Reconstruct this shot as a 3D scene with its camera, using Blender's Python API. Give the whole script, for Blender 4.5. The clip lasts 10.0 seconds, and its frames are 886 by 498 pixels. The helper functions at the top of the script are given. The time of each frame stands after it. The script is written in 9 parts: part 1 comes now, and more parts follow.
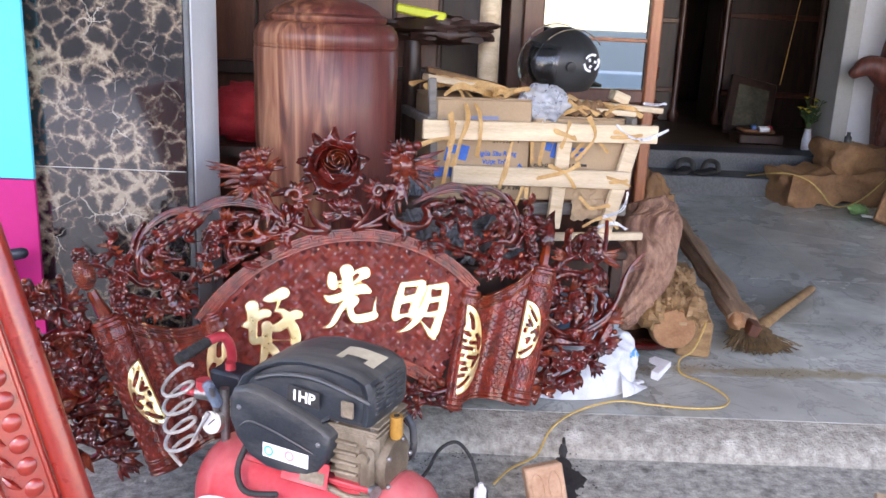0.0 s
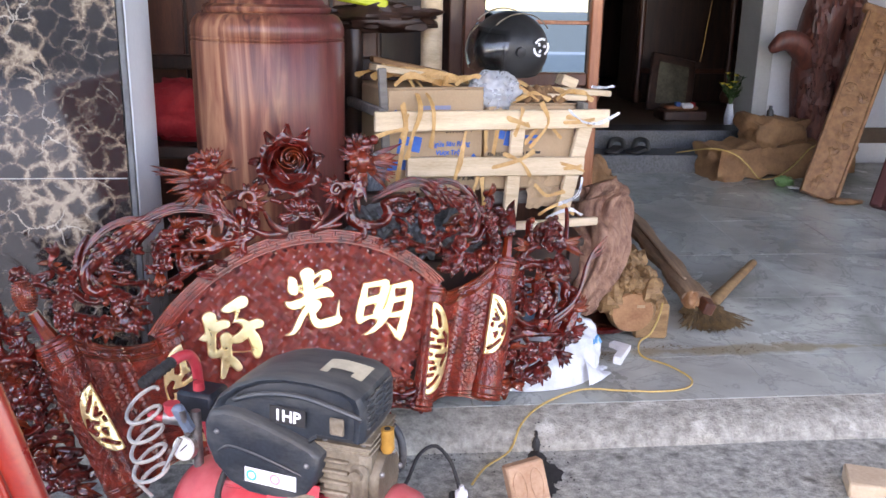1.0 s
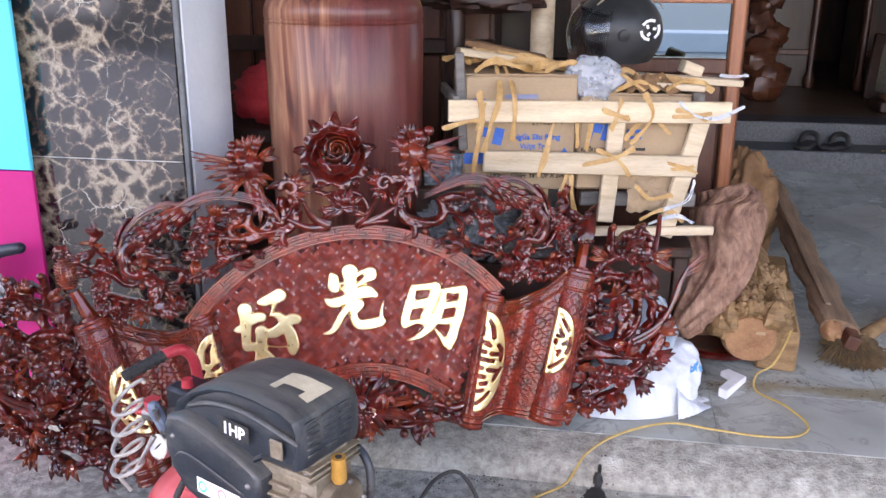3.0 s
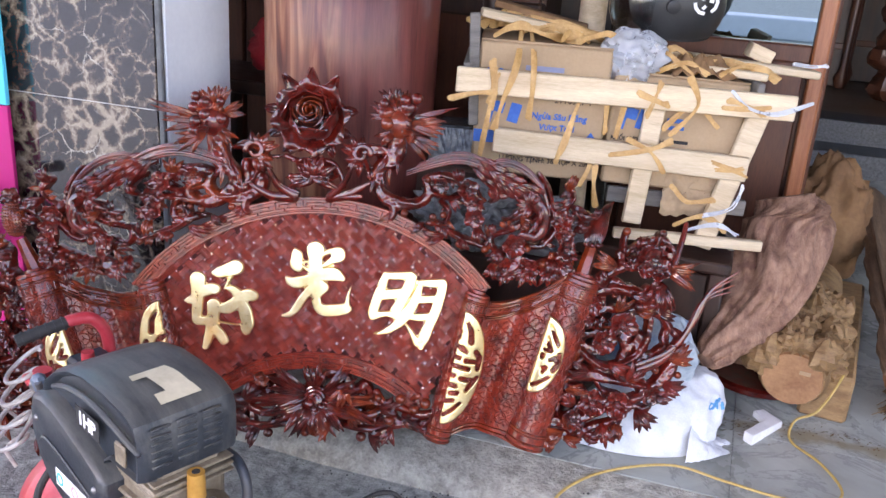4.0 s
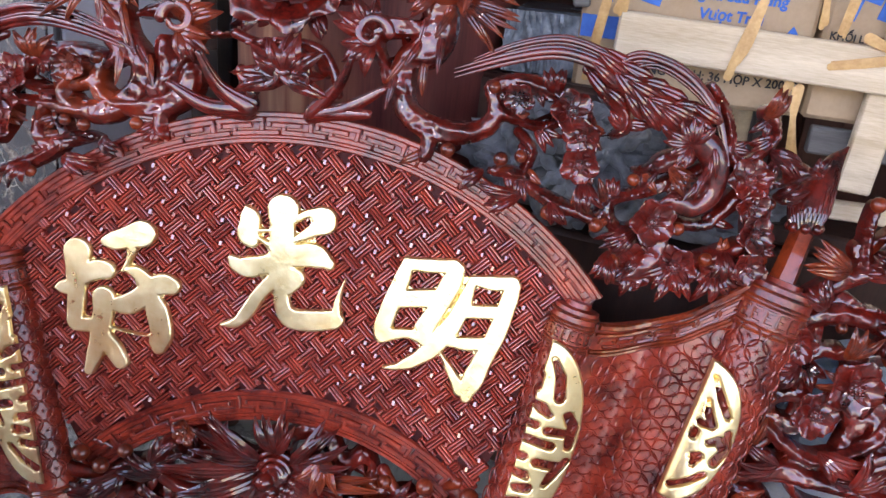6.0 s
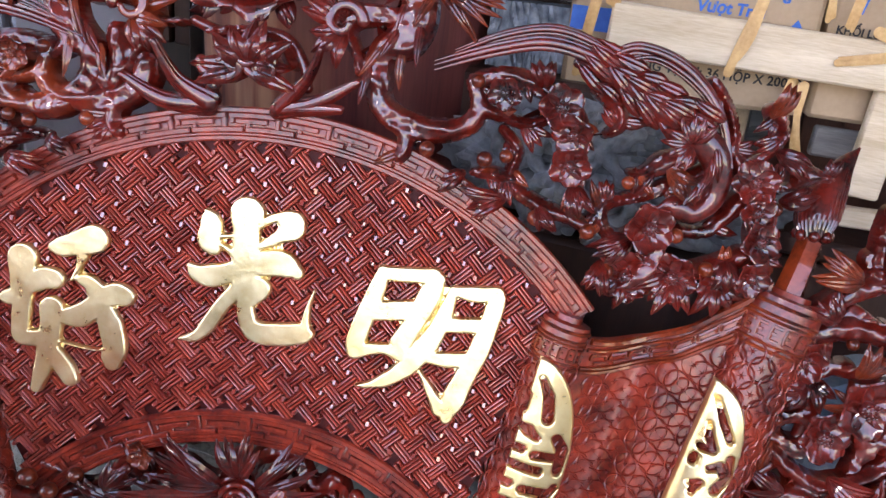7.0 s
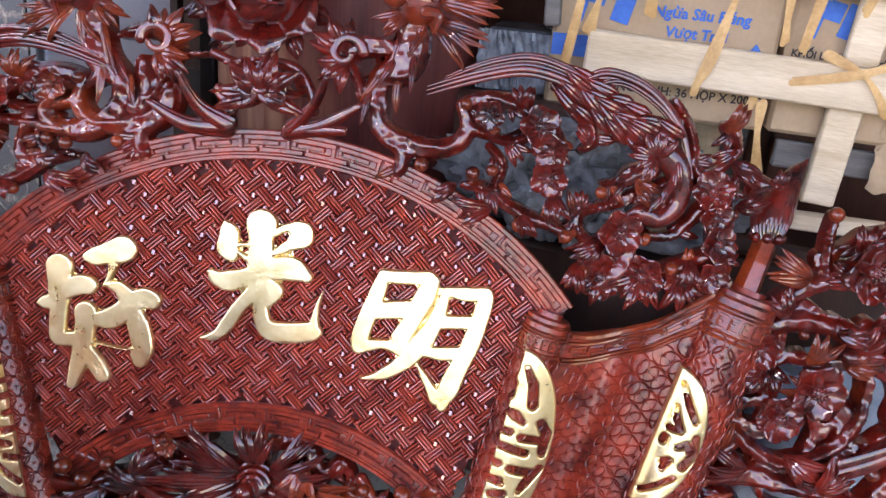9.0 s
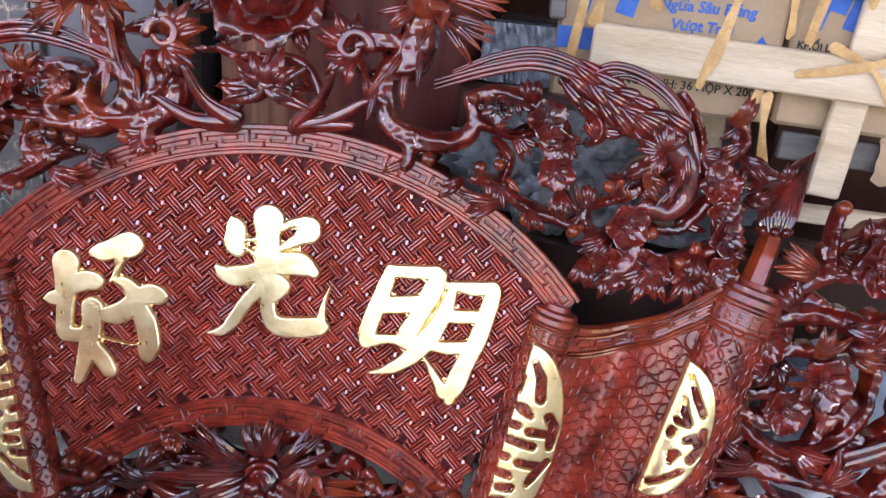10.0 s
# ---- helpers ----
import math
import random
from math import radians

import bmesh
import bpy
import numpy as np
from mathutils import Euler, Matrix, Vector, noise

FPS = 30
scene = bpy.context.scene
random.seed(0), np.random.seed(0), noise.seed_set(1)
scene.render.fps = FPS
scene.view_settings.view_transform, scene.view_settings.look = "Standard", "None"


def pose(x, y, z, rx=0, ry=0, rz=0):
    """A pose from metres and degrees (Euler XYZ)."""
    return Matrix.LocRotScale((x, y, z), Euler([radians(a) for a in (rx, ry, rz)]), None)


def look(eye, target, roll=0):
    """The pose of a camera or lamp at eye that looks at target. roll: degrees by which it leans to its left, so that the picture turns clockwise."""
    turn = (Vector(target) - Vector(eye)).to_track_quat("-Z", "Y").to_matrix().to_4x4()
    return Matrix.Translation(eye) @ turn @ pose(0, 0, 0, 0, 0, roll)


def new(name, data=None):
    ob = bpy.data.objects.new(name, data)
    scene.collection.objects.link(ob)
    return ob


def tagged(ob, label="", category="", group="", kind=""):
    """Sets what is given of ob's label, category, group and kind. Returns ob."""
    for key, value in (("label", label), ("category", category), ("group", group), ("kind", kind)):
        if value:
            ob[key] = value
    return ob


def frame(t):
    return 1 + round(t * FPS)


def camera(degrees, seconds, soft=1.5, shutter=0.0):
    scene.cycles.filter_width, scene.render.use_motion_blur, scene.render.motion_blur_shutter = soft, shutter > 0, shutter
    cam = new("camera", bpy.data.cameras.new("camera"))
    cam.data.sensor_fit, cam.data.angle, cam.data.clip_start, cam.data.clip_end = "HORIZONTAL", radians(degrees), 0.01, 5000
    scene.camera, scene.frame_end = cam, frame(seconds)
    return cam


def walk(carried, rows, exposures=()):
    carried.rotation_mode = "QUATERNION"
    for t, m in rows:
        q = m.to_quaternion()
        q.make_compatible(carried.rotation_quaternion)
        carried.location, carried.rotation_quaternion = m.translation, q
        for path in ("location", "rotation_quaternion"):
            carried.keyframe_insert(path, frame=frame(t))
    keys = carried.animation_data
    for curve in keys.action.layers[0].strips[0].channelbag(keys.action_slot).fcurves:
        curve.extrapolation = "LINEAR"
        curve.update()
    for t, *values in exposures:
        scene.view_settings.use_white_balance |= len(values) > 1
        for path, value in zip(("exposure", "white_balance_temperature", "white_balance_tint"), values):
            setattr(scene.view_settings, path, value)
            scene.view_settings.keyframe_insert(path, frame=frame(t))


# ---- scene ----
cam = camera(54.3, 10.0)
# seconds, place in metres, turn in degrees
PATH = [
    (0, 0.0000, 0.0000, 1.1950, 75.20, -2.40, 0.00),
    (0.5, -0.1007, 0.0756, 1.1963, 74.62, -1.30, -4.32),
    (1, -0.1260, 0.0922, 1.2020, 74.33, -1.02, -6.21),
    (1.5, -0.1225, 0.0952, 1.2030, 74.14, -2.20, -6.11),
    (2, -0.0586, 0.1018, 1.2057, 73.75, -2.21, -4.32),
    (2.5, 0.1343, 0.1831, 1.2176, 74.17, -0.69, 4.00),
    (3, 0.3203, 0.3121, 1.2072, 72.82, -0.31, 9.60),
    (3.2, 0.3663, 0.3955, 1.2073, 72.33, -1.04, 10.44),
    (4.3, 0.6072, 0.6817, 1.1635, 69.87, -4.06, 21.91),
    (4.5, 0.6112, 0.6950, 1.1750, 69.47, -4.07, 22.88),
    (5, 0.5084, 0.9890, 1.0689, 69.13, -4.24, 24.68),
    (5.5, 0.3832, 1.2840, 0.9541, 67.66, -4.33, 24.89),
    (5.7, 0.3471, 1.3543, 0.9116, 67.99, -4.64, 25.02),
    (7, 0.2959, 1.5021, 0.8586, 68.52, -5.42, 24.04),
    (7.5, 0.2969, 1.5002, 0.8608, 68.86, -5.25, 23.79),
    (8, 0.3014, 1.4865, 0.8695, 68.88, -5.28, 23.67),
    (8.5, 0.3372, 1.4160, 0.8910, 69.35, -5.04, 23.93),
    (9, 0.3442, 1.4080, 0.8879, 69.52, -4.75, 23.86),
    (9.5, 0.3380, 1.4081, 0.8916, 69.22, -4.65, 23.66),
    (10, 0.3316, 1.4050, 0.8921, 68.86, -4.62, 23.60),
]
walk(cam, [(t, pose(x, y, z, rx, ry, rz)) for t, x, y, z, rx, ry, rz in PATH], ((0, 2.78, 8000, 30), (3.2, 2.78, 8000, 30), (4.5, 2.75, 7700, 30), (5.5, 2.78, 7600, 30), (10, 2.78, 7600, 30)))

# ---- daylight: an overcast street behind the camera ----
world = bpy.data.worlds.new("sky")
scene.world = world
world.use_nodes = True
sky = world.node_tree.nodes.new("ShaderNodeTexSky")
sky.sky_type, sky.sun_disc = "NISHITA", False
sky.sun_elevation, sky.sun_rotation = radians(55), radians(190)
sky.air_density, sky.dust_density, sky.ozone_density = 1.0, 0.4, 1.5
world.node_tree.links.new(sky.outputs[0], world.node_tree.nodes["Background"].inputs[0])
world.node_tree.nodes["Background"].inputs[1].default_value = 0.15
sun = new("sun", bpy.data.lights.new("sun", "SUN"))
sun.data.energy, sun.data.angle, sun.data.color = 0.5, radians(25), (1.0, 0.98, 0.96)
sun.matrix_basis = look((-1.5, -4.0, 3.6), (0, 0, 0))

# ---- materials ----
def rgb(*c):
    return (*c, 1.0)


def surface(name, c1, c2, scale=8.0, rough=0.6, bump=0.15, fine=120.0, metal=0.0, coat=0.0, stretch=(1, 1, 1), c3=None, spots=0.55, rough2=None, spec=0.5, per=0.0, turn=(0, 0, 0), film=0.08, gloss=1.5):
    """A node material: two colours mixed by noise at two scales, a third in spots, with bump and uneven gloss."""
    m = bpy.data.materials.new(name)
    m.use_nodes = True
    nt = m.node_tree
    n, l = nt.nodes, nt.links
    bsdf = n["Principled BSDF"]
    co = n.new("ShaderNodeTexCoord")
    mp = n.new("ShaderNodeMapping")
    mp.inputs["Scale"].default_value = stretch
    mp.inputs["Rotation"].default_value = turn
    l.new(co.outputs["Object"], mp.inputs["Vector"])
    big = n.new("ShaderNodeTexNoise")
    big.inputs["Scale"].default_value, big.inputs["Detail"].default_value, big.inputs["Roughness"].default_value = scale, 6, 0.62
    l.new(mp.outputs[0], big.inputs["Vector"])
    small = n.new("ShaderNodeTexNoise")
    small.inputs["Scale"].default_value, small.inputs["Detail"].default_value = fine, 4
    l.new(mp.outputs[0], small.inputs["Vector"])
    add = n.new("ShaderNodeMath")
    add.operation = "MULTIPLY_ADD"
    add.inputs[1].default_value = 0.35
    l.new(small.outputs["Fac"], add.inputs[0])
    l.new(big.outputs["Fac"], add.inputs[2])
    ramp = n.new("ShaderNodeValToRGB")
    ramp.color_ramp.elements[0].position, ramp.color_ramp.elements[0].color = 0.5, rgb(*c1)
    ramp.color_ramp.elements[1].position, ramp.color_ramp.elements[1].color = 0.86, rgb(*c2)
    l.new(add.outputs[0], ramp.inputs[0])
    out = ramp.outputs[0]
    if c3:
        sp = n.new("ShaderNodeTexNoise")
        sp.inputs["Scale"].default_value, sp.inputs["Detail"].default_value = scale * 0.37, 8
        l.new(co.outputs["Object"], sp.inputs["Vector"])
        mask = n.new("ShaderNodeValToRGB")
        mask.color_ramp.elements[0].position, mask.color_ramp.elements[1].position = spots, spots + 0.14
        l.new(sp.outputs["Fac"], mask.inputs[0])
        mix = n.new("ShaderNodeMix")
        mix.data_type = "RGBA"
        l.new(mask.outputs[0], mix.inputs["Factor"])
        l.new(out, mix.inputs["A"])
        mix.inputs["B"].default_value = rgb(*c3)
        out = mix.outputs["Result"]
    if per:
        info = n.new("ShaderNodeObjectInfo")
        hsv = n.new("ShaderNodeHueSaturation")
        mr = n.new("ShaderNodeMapRange")
        mr.inputs["To Min"].default_value, mr.inputs["To Max"].default_value = 1 - per, 1 + per
        l.new(info.outputs["Random"], mr.inputs["Value"])
        l.new(mr.outputs[0], hsv.inputs["Value"])
        l.new(out, hsv.inputs["Color"])
        out = hsv.outputs[0]
    l.new(out, bsdf.inputs["Base Color"])
    bsdf.inputs["Metallic"].default_value = metal
    bsdf.inputs["Specular IOR Level"].default_value = spec
    bsdf.inputs["Coat Weight"].default_value, bsdf.inputs["Coat Roughness"].default_value, bsdf.inputs["Coat IOR"].default_value = coat, film, gloss
    rr = n.new("ShaderNodeMapRange")
    rr.inputs["From Min"].default_value, rr.inputs["From Max"].default_value = 0.3, 0.7
    rr.inputs["To Min"].default_value, rr.inputs["To Max"].default_value = rough, rough + 0.15 if rough2 is None else rough2
    l.new(big.outputs["Fac"], rr.inputs["Value"])
    l.new(rr.outputs[0], bsdf.inputs["Roughness"])
    if bump:
        bp = n.new("ShaderNodeBump")
        bp.inputs["Strength"].default_value, bp.inputs["Distance"].default_value = bump, 0.01
        l.new(add.outputs[0], bp.inputs["Height"])
        l.new(bp.outputs[0], bsdf.inputs["Normal"])
    return m


def marble(name):
    """Polished stone: rounded brown-black cells in a broken tan ground, with fine cream veins."""
    m = bpy.data.materials.new(name)
    m.use_nodes = True
    n, l = m.node_tree.nodes, m.node_tree.links
    bsdf = n["Principled BSDF"]
    co = n.new("ShaderNodeTexCoord").outputs["Object"]

    def noise_of(vec, scale, detail=6, rough=0.6):
        t = n.new("ShaderNodeTexNoise")
        t.inputs["Scale"].default_value, t.inputs["Detail"].default_value, t.inputs["Roughness"].default_value = scale, detail, rough
        l.new(vec, t.inputs["Vector"])
        return t

    def warped(amount, scale):
        v = n.new("ShaderNodeVectorMath")
        v.operation = "MULTIPLY_ADD"
        v.inputs[1].default_value = (amount, amount, amount)
        l.new(noise_of(co, scale).outputs["Color"], v.inputs[0])
        l.new(co, v.inputs[2])
        return v.outputs[0]

    def edges(vec, scale):
        vo = n.new("ShaderNodeTexVoronoi")
        vo.feature = "DISTANCE_TO_EDGE"
        vo.inputs["Scale"].default_value = scale
        l.new(vec, vo.inputs["Vector"])
        return vo.outputs["Distance"]

    def ramp(fac, stops):
        r = n.new("ShaderNodeValToRGB")
        e = r.color_ramp.elements
        for k, (p, c) in enumerate(stops):
            q = e[k] if k < 2 else e.new(p)
            q.position, q.color = p, rgb(*c)
        l.new(fac, r.inputs[0])
        return r.outputs[0]

    def math_of(op, a, c):
        x = n.new("ShaderNodeMath")
        x.operation = op
        for k, q in enumerate((a, c)):
            if isinstance(q, (int, float)):
                x.inputs[k].default_value = q
            else:
                l.new(q, x.inputs[k])
        return x.outputs[0]

    def mixed(fac, a, c):
        x = n.new("ShaderNodeMix")
        x.data_type = "RGBA"
        l.new(fac, x.inputs["Factor"])
        l.new(a, x.inputs["A"])
        x.inputs["B"].default_value = rgb(*c)
        return x.outputs["Result"]
    soft, rough = warped(0.075, 11), warped(0.050, 26)
    patch = noise_of(co, 5.5, 5, 0.55).outputs["Fac"]
    cell = math_of("ADD", edges(soft, 19.0), math_of("ADD", math_of("MULTIPLY", noise_of(co, 34, 7, 0.7).outputs["Fac"], 0.42), math_of("MULTIPLY", patch, 0.80)))
    col = ramp(cell, ((0.53, (0.33, 0.265, 0.195)), (0.62, (0.165, 0.122, 0.090)), (0.695, (0.060, 0.047, 0.042)), (0.79, (0.017, 0.016, 0.018))))
    fine = ramp(edges(rough, 38.0), ((0.0, (1, 1, 1)), (0.075, (0, 0, 0))))
    where = ramp(cell, ((0.56, (0.75, 0.75, 0.75)), (0.74, (0.06, 0.06, 0.06))))
    col = mixed(math_of("MULTIPLY", fine, where), col, (0.46, 0.37, 0.265))
    vein = ramp(edges(soft, 9.0), ((0.0, (0.8, 0.8, 0.8)), (0.020, (0, 0, 0))))
    gate = ramp(noise_of(co, 7.0, 4).outputs["Fac"], ((0.50, (0, 0, 0)), (0.62, (1, 1, 1))))
    col = mixed(math_of("MULTIPLY", vein, gate), col, (0.60, 0.53, 0.43))
    l.new(col, bsdf.inputs["Base Color"])
    bsdf.inputs["Roughness"].default_value = 0.07
    bsdf.inputs["IOR"].default_value = 1.8
    bsdf.inputs["Specular IOR Level"].default_value = 0.7
    return m


def floor_marble(name):
    """Pale blue-grey polished marble with clouds, thin dark veins, dull dust and a brown spill."""
    m = bpy.data.materials.new(name)
    m.use_nodes = True
    n, l = m.node_tree.nodes, m.node_tree.links
    b = n["Principled BSDF"]
    pos = n.new("ShaderNodeNewGeometry").outputs["Position"]

    def noise_of(scale, detail, vec=pos, rough=0.6, warp=0.0):
        t = n.new("ShaderNodeTexNoise")
        t.inputs["Scale"].default_value, t.inputs["Detail"].default_value = scale, detail
        t.inputs["Roughness"].default_value, t.inputs["Distortion"].default_value = rough, warp
        l.new(vec, t.inputs["Vector"])
        return t.outputs["Fac"]

    def ramp(fac, stops):
        r = n.new("ShaderNodeValToRGB")
        e = r.color_ramp.elements
        for k, (p, c) in enumerate(stops):
            q = e[k] if k < 2 else e.new(p)
            q.position, q.color = p, rgb(*c)
        l.new(fac, r.inputs[0])
        return r.outputs[0]

    def mixed(fac, a, c):
        x = n.new("ShaderNodeMix")
        x.data_type = "RGBA"
        l.new(fac, x.inputs["Factor"])
        l.new(a, x.inputs["A"])
        x.inputs["B"].default_value = rgb(*c)
        return x.outputs["Result"]

    def math_of(op, a, c):
        x = n.new("ShaderNodeMath")
        x.operation = op
        for k, q in enumerate((a, c)):
            if isinstance(q, (int, float)):
                x.inputs[k].default_value = q
            else:
                l.new(q, x.inputs[k])
        return x.outputs[0]
    col = ramp(noise_of(2.6, 8, warp=0.8), ((0.34, (0.240, 0.258, 0.238)), (0.66, (0.475, 0.508, 0.472))))
    vein = math_of("ABSOLUTE", math_of("SUBTRACT", noise_of(3.4, 9, rough=0.68, warp=1.2), 0.5), 0.0)
    col = mixed(ramp(vein, ((0.0, (0.55, 0.55, 0.55)), (0.022, (0, 0, 0)))), col, (0.13, 0.135, 0.145))
    dust = noise_of(1.3, 7, warp=0.3)
    col = mixed(ramp(dust, ((0.50, (0, 0, 0)), (0.74, (0.6, 0.6, 0.6)))), col, (0.24, 0.225, 0.20))
    # a dried brown spill along one joint of the tiles
    sep = n.new("ShaderNodeSeparateXYZ")
    l.new(pos, sep.inputs[0])
    far = math_of("ABSOLUTE", math_of("SUBTRACT", sep.outputs["Y"], 2.690), 0.0)
    along = math_of("ABSOLUTE", math_of("SUBTRACT", sep.outputs["X"], 1.17), 0.0)
    spill = math_of("SUBTRACT", math_of("MULTIPLY", noise_of(9.0, 6), 1.55), math_of("ADD", math_of("MULTIPLY", far, 13.0), math_of("MULTIPLY", along, 0.95)))
    col = mixed(ramp(spill, ((0.12, (0, 0, 0)), (0.42, (0.72, 0.72, 0.72)))), col, (0.215, 0.165, 0.085))
    l.new(col, b.inputs["Base Color"])
    rr = n.new("ShaderNodeMapRange")
    rr.inputs["From Min"].default_value, rr.inputs["From Max"].default_value = 0.35, 0.70
    rr.inputs["To Min"].default_value, rr.inputs["To Max"].default_value = 0.12, 0.40
    l.new(dust, rr.inputs["Value"])
    l.new(rr.outputs[0], b.inputs["Roughness"])
    return m


def two_tone_wood(name):
    """Rosewood: pale striped sapwood on one flank, dark heartwood on the other, with a wavy border."""
    m = surface(name, (0.070, 0.013, 0.014), (0.200, 0.046, 0.040), 4.2, 0.32, 0.05, 60, coat=0.22, film=0.16, spec=0.35, stretch=(5.0, 5.0, 0.32), rough2=0.44)
    n, l = m.node_tree.nodes, m.node_tree.links
    b = n["Principled BSDF"]
    old = b.inputs["Base Color"].links[0].from_socket
    co = n.new("ShaderNodeTexCoord")
    mp = n.new("ShaderNodeMapping")
    mp.inputs["Scale"].default_value = (9.0, 9.0, 0.9)
    l.new(co.outputs["Object"], mp.inputs["Vector"])
    t = n.new("ShaderNodeTexNoise")
    t.inputs["Scale"].default_value, t.inputs["Detail"].default_value, t.inputs["Distortion"].default_value = 2.2, 7, 1.4
    l.new(mp.outputs[0], t.inputs["Vector"])
    pale = n.new("ShaderNodeValToRGB")
    e = pale.color_ramp.elements
    e[0].position, e[0].color = 0.36, rgb(0.085, 0.024, 0.018)
    e[1].position, e[1].color = 0.64, rgb(0.47, 0.225, 0.125)
    e.new(0.49).color = rgb(0.26, 0.090, 0.050)
    l.new(t.outputs["Fac"], pale.inputs[0])
    wav = n.new("ShaderNodeTexNoise")
    wav.inputs["Scale"].default_value, wav.inputs["Detail"].default_value = 5.0, 6
    l.new(co.outputs["Object"], wav.inputs["Vector"])
    sep = n.new("ShaderNodeSeparateXYZ")
    l.new(co.outputs["Object"], sep.inputs[0])
    a = n.new("ShaderNodeMath")
    a.operation = "MULTIPLY_ADD"
    a.inputs[1].default_value = 0.30
    l.new(wav.outputs["Fac"], a.inputs[0])
    l.new(sep.outputs["X"], a.inputs[2])
    r = n.new("ShaderNodeValToRGB")
    r.color_ramp.elements[0].position, r.color_ramp.elements[0].color = 0.12, rgb(0.9, 0.9, 0.9)
    r.color_ramp.elements[1].position, r.color_ramp.elements[1].color = 0.24, rgb(0.06, 0.06, 0.06)
    l.new(a.outputs[0], r.inputs[0])
    x = n.new("ShaderNodeMix")
    x.data_type = "RGBA"
    l.new(r.outputs[0], x.inputs["Factor"])
    l.new(old, x.inputs["A"])
    l.new(pale.outputs[0], x.inputs["B"])
    l.new(x.outputs["Result"], b.inputs["Base Color"])
    return m


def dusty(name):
    """Blue-black plastic: streaked brown dust, and upper faces painted lighter by their normal."""
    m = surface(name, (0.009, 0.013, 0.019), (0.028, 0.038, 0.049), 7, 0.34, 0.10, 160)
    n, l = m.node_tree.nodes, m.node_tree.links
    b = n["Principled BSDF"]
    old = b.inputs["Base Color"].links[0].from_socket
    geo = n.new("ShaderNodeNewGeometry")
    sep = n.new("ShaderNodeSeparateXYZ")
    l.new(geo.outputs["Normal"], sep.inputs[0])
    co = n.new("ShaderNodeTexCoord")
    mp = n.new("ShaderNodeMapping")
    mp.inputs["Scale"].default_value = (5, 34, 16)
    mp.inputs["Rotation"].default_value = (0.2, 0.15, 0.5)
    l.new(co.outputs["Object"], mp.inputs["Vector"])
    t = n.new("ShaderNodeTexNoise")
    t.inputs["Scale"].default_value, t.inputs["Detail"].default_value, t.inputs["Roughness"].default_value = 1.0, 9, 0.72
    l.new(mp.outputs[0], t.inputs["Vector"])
    # the upward normal puts a lighter top into the colour with the dust streaks
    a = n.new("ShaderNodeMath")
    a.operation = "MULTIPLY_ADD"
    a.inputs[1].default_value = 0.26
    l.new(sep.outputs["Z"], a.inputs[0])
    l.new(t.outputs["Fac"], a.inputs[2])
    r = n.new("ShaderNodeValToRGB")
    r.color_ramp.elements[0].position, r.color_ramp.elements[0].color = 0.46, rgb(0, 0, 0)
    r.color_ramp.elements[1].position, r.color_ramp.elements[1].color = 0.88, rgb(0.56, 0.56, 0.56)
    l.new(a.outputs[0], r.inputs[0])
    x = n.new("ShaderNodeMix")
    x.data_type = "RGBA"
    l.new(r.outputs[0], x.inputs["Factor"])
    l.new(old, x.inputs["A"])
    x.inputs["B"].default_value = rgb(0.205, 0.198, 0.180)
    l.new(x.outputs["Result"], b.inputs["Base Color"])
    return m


def glass(name, tint=(0.9, 0.95, 0.95), rough=0.02):
    m = bpy.data.materials.new(name)
    m.use_nodes = True
    b = m.node_tree.nodes["Principled BSDF"]
    b.inputs["Base Color"].default_value = rgb(*tint)
    b.inputs["Transmission Weight"].default_value, b.inputs["Roughness"].default_value = 1.0, rough
    b.inputs["IOR"].default_value = 1.45
    return m


LACQUER = surface("red_lacquer", (0.014, 0.0008, 0.0008), (0.185, 0.012, 0.006), 26, 0.30, 0.05, 240, coat=1.0, film=0.040, rough2=0.45, c3=(0.25, 0.034, 0.009), spots=0.58, spec=0.15, gloss=1.6)
LACQUER_SATIN = surface("satin_lacquer", (0.060, 0.0035, 0.003), (0.34, 0.036, 0.015), 26, 0.36, 0.06, 240, coat=0.8, film=0.20, rough2=0.5, spec=0.2)
LACQUER_DEEP = surface("deep_lacquer", (0.014, 0.0010, 0.0010), (0.12, 0.007, 0.004), 30, 0.32, 0.06, 260, coat=1.0, film=0.045, rough2=0.45, spec=0.15)
PEG = surface("polished_peg_lacquer", (0.20, 0.016, 0.012), (0.34, 0.036, 0.022), 30, 0.25, 0.03, 200, coat=1.0, film=0.10, gloss=2.0)
LACQUER_FRET = surface("fretwork_lacquer", (0.170, 0.013, 0.009), (0.47, 0.060, 0.030), 30, 0.36, 0.06, 260, coat=1.0, rough2=0.50, spec=0.5, film=0.20, gloss=1.6)
# darker copy of the fretwork lacquer: shade of the gaps put into its colour
FRET_GROUND_SHADE = surface("shaded_fretwork_ground", (0.038, 0.003, 0.0027), (0.095, 0.009, 0.007), 40, 0.55, 0.1, 260, spec=0.25)
LACQUER_WARM = surface("warm_lacquer", (0.036, 0.003, 0.0018), (0.27, 0.036, 0.009), 22, 0.30, 0.05, 220, coat=1.0, film=0.045, rough2=0.45, spec=0.15)
LACQUER_BRIGHT = surface("bright_red_lacquer", (0.22, 0.011, 0.007), (0.36, 0.026, 0.012), 10, 0.24, 0.05, 150, coat=0.7, rough2=0.36, film=0.16)
GOLD = surface("gold_leaf", (0.90, 0.68, 0.32), (1.0, 0.84, 0.50), 40, 0.26, 0.07, 130, metal=1.0, rough2=0.38)
URN_WOOD = two_tone_wood("rosewood")
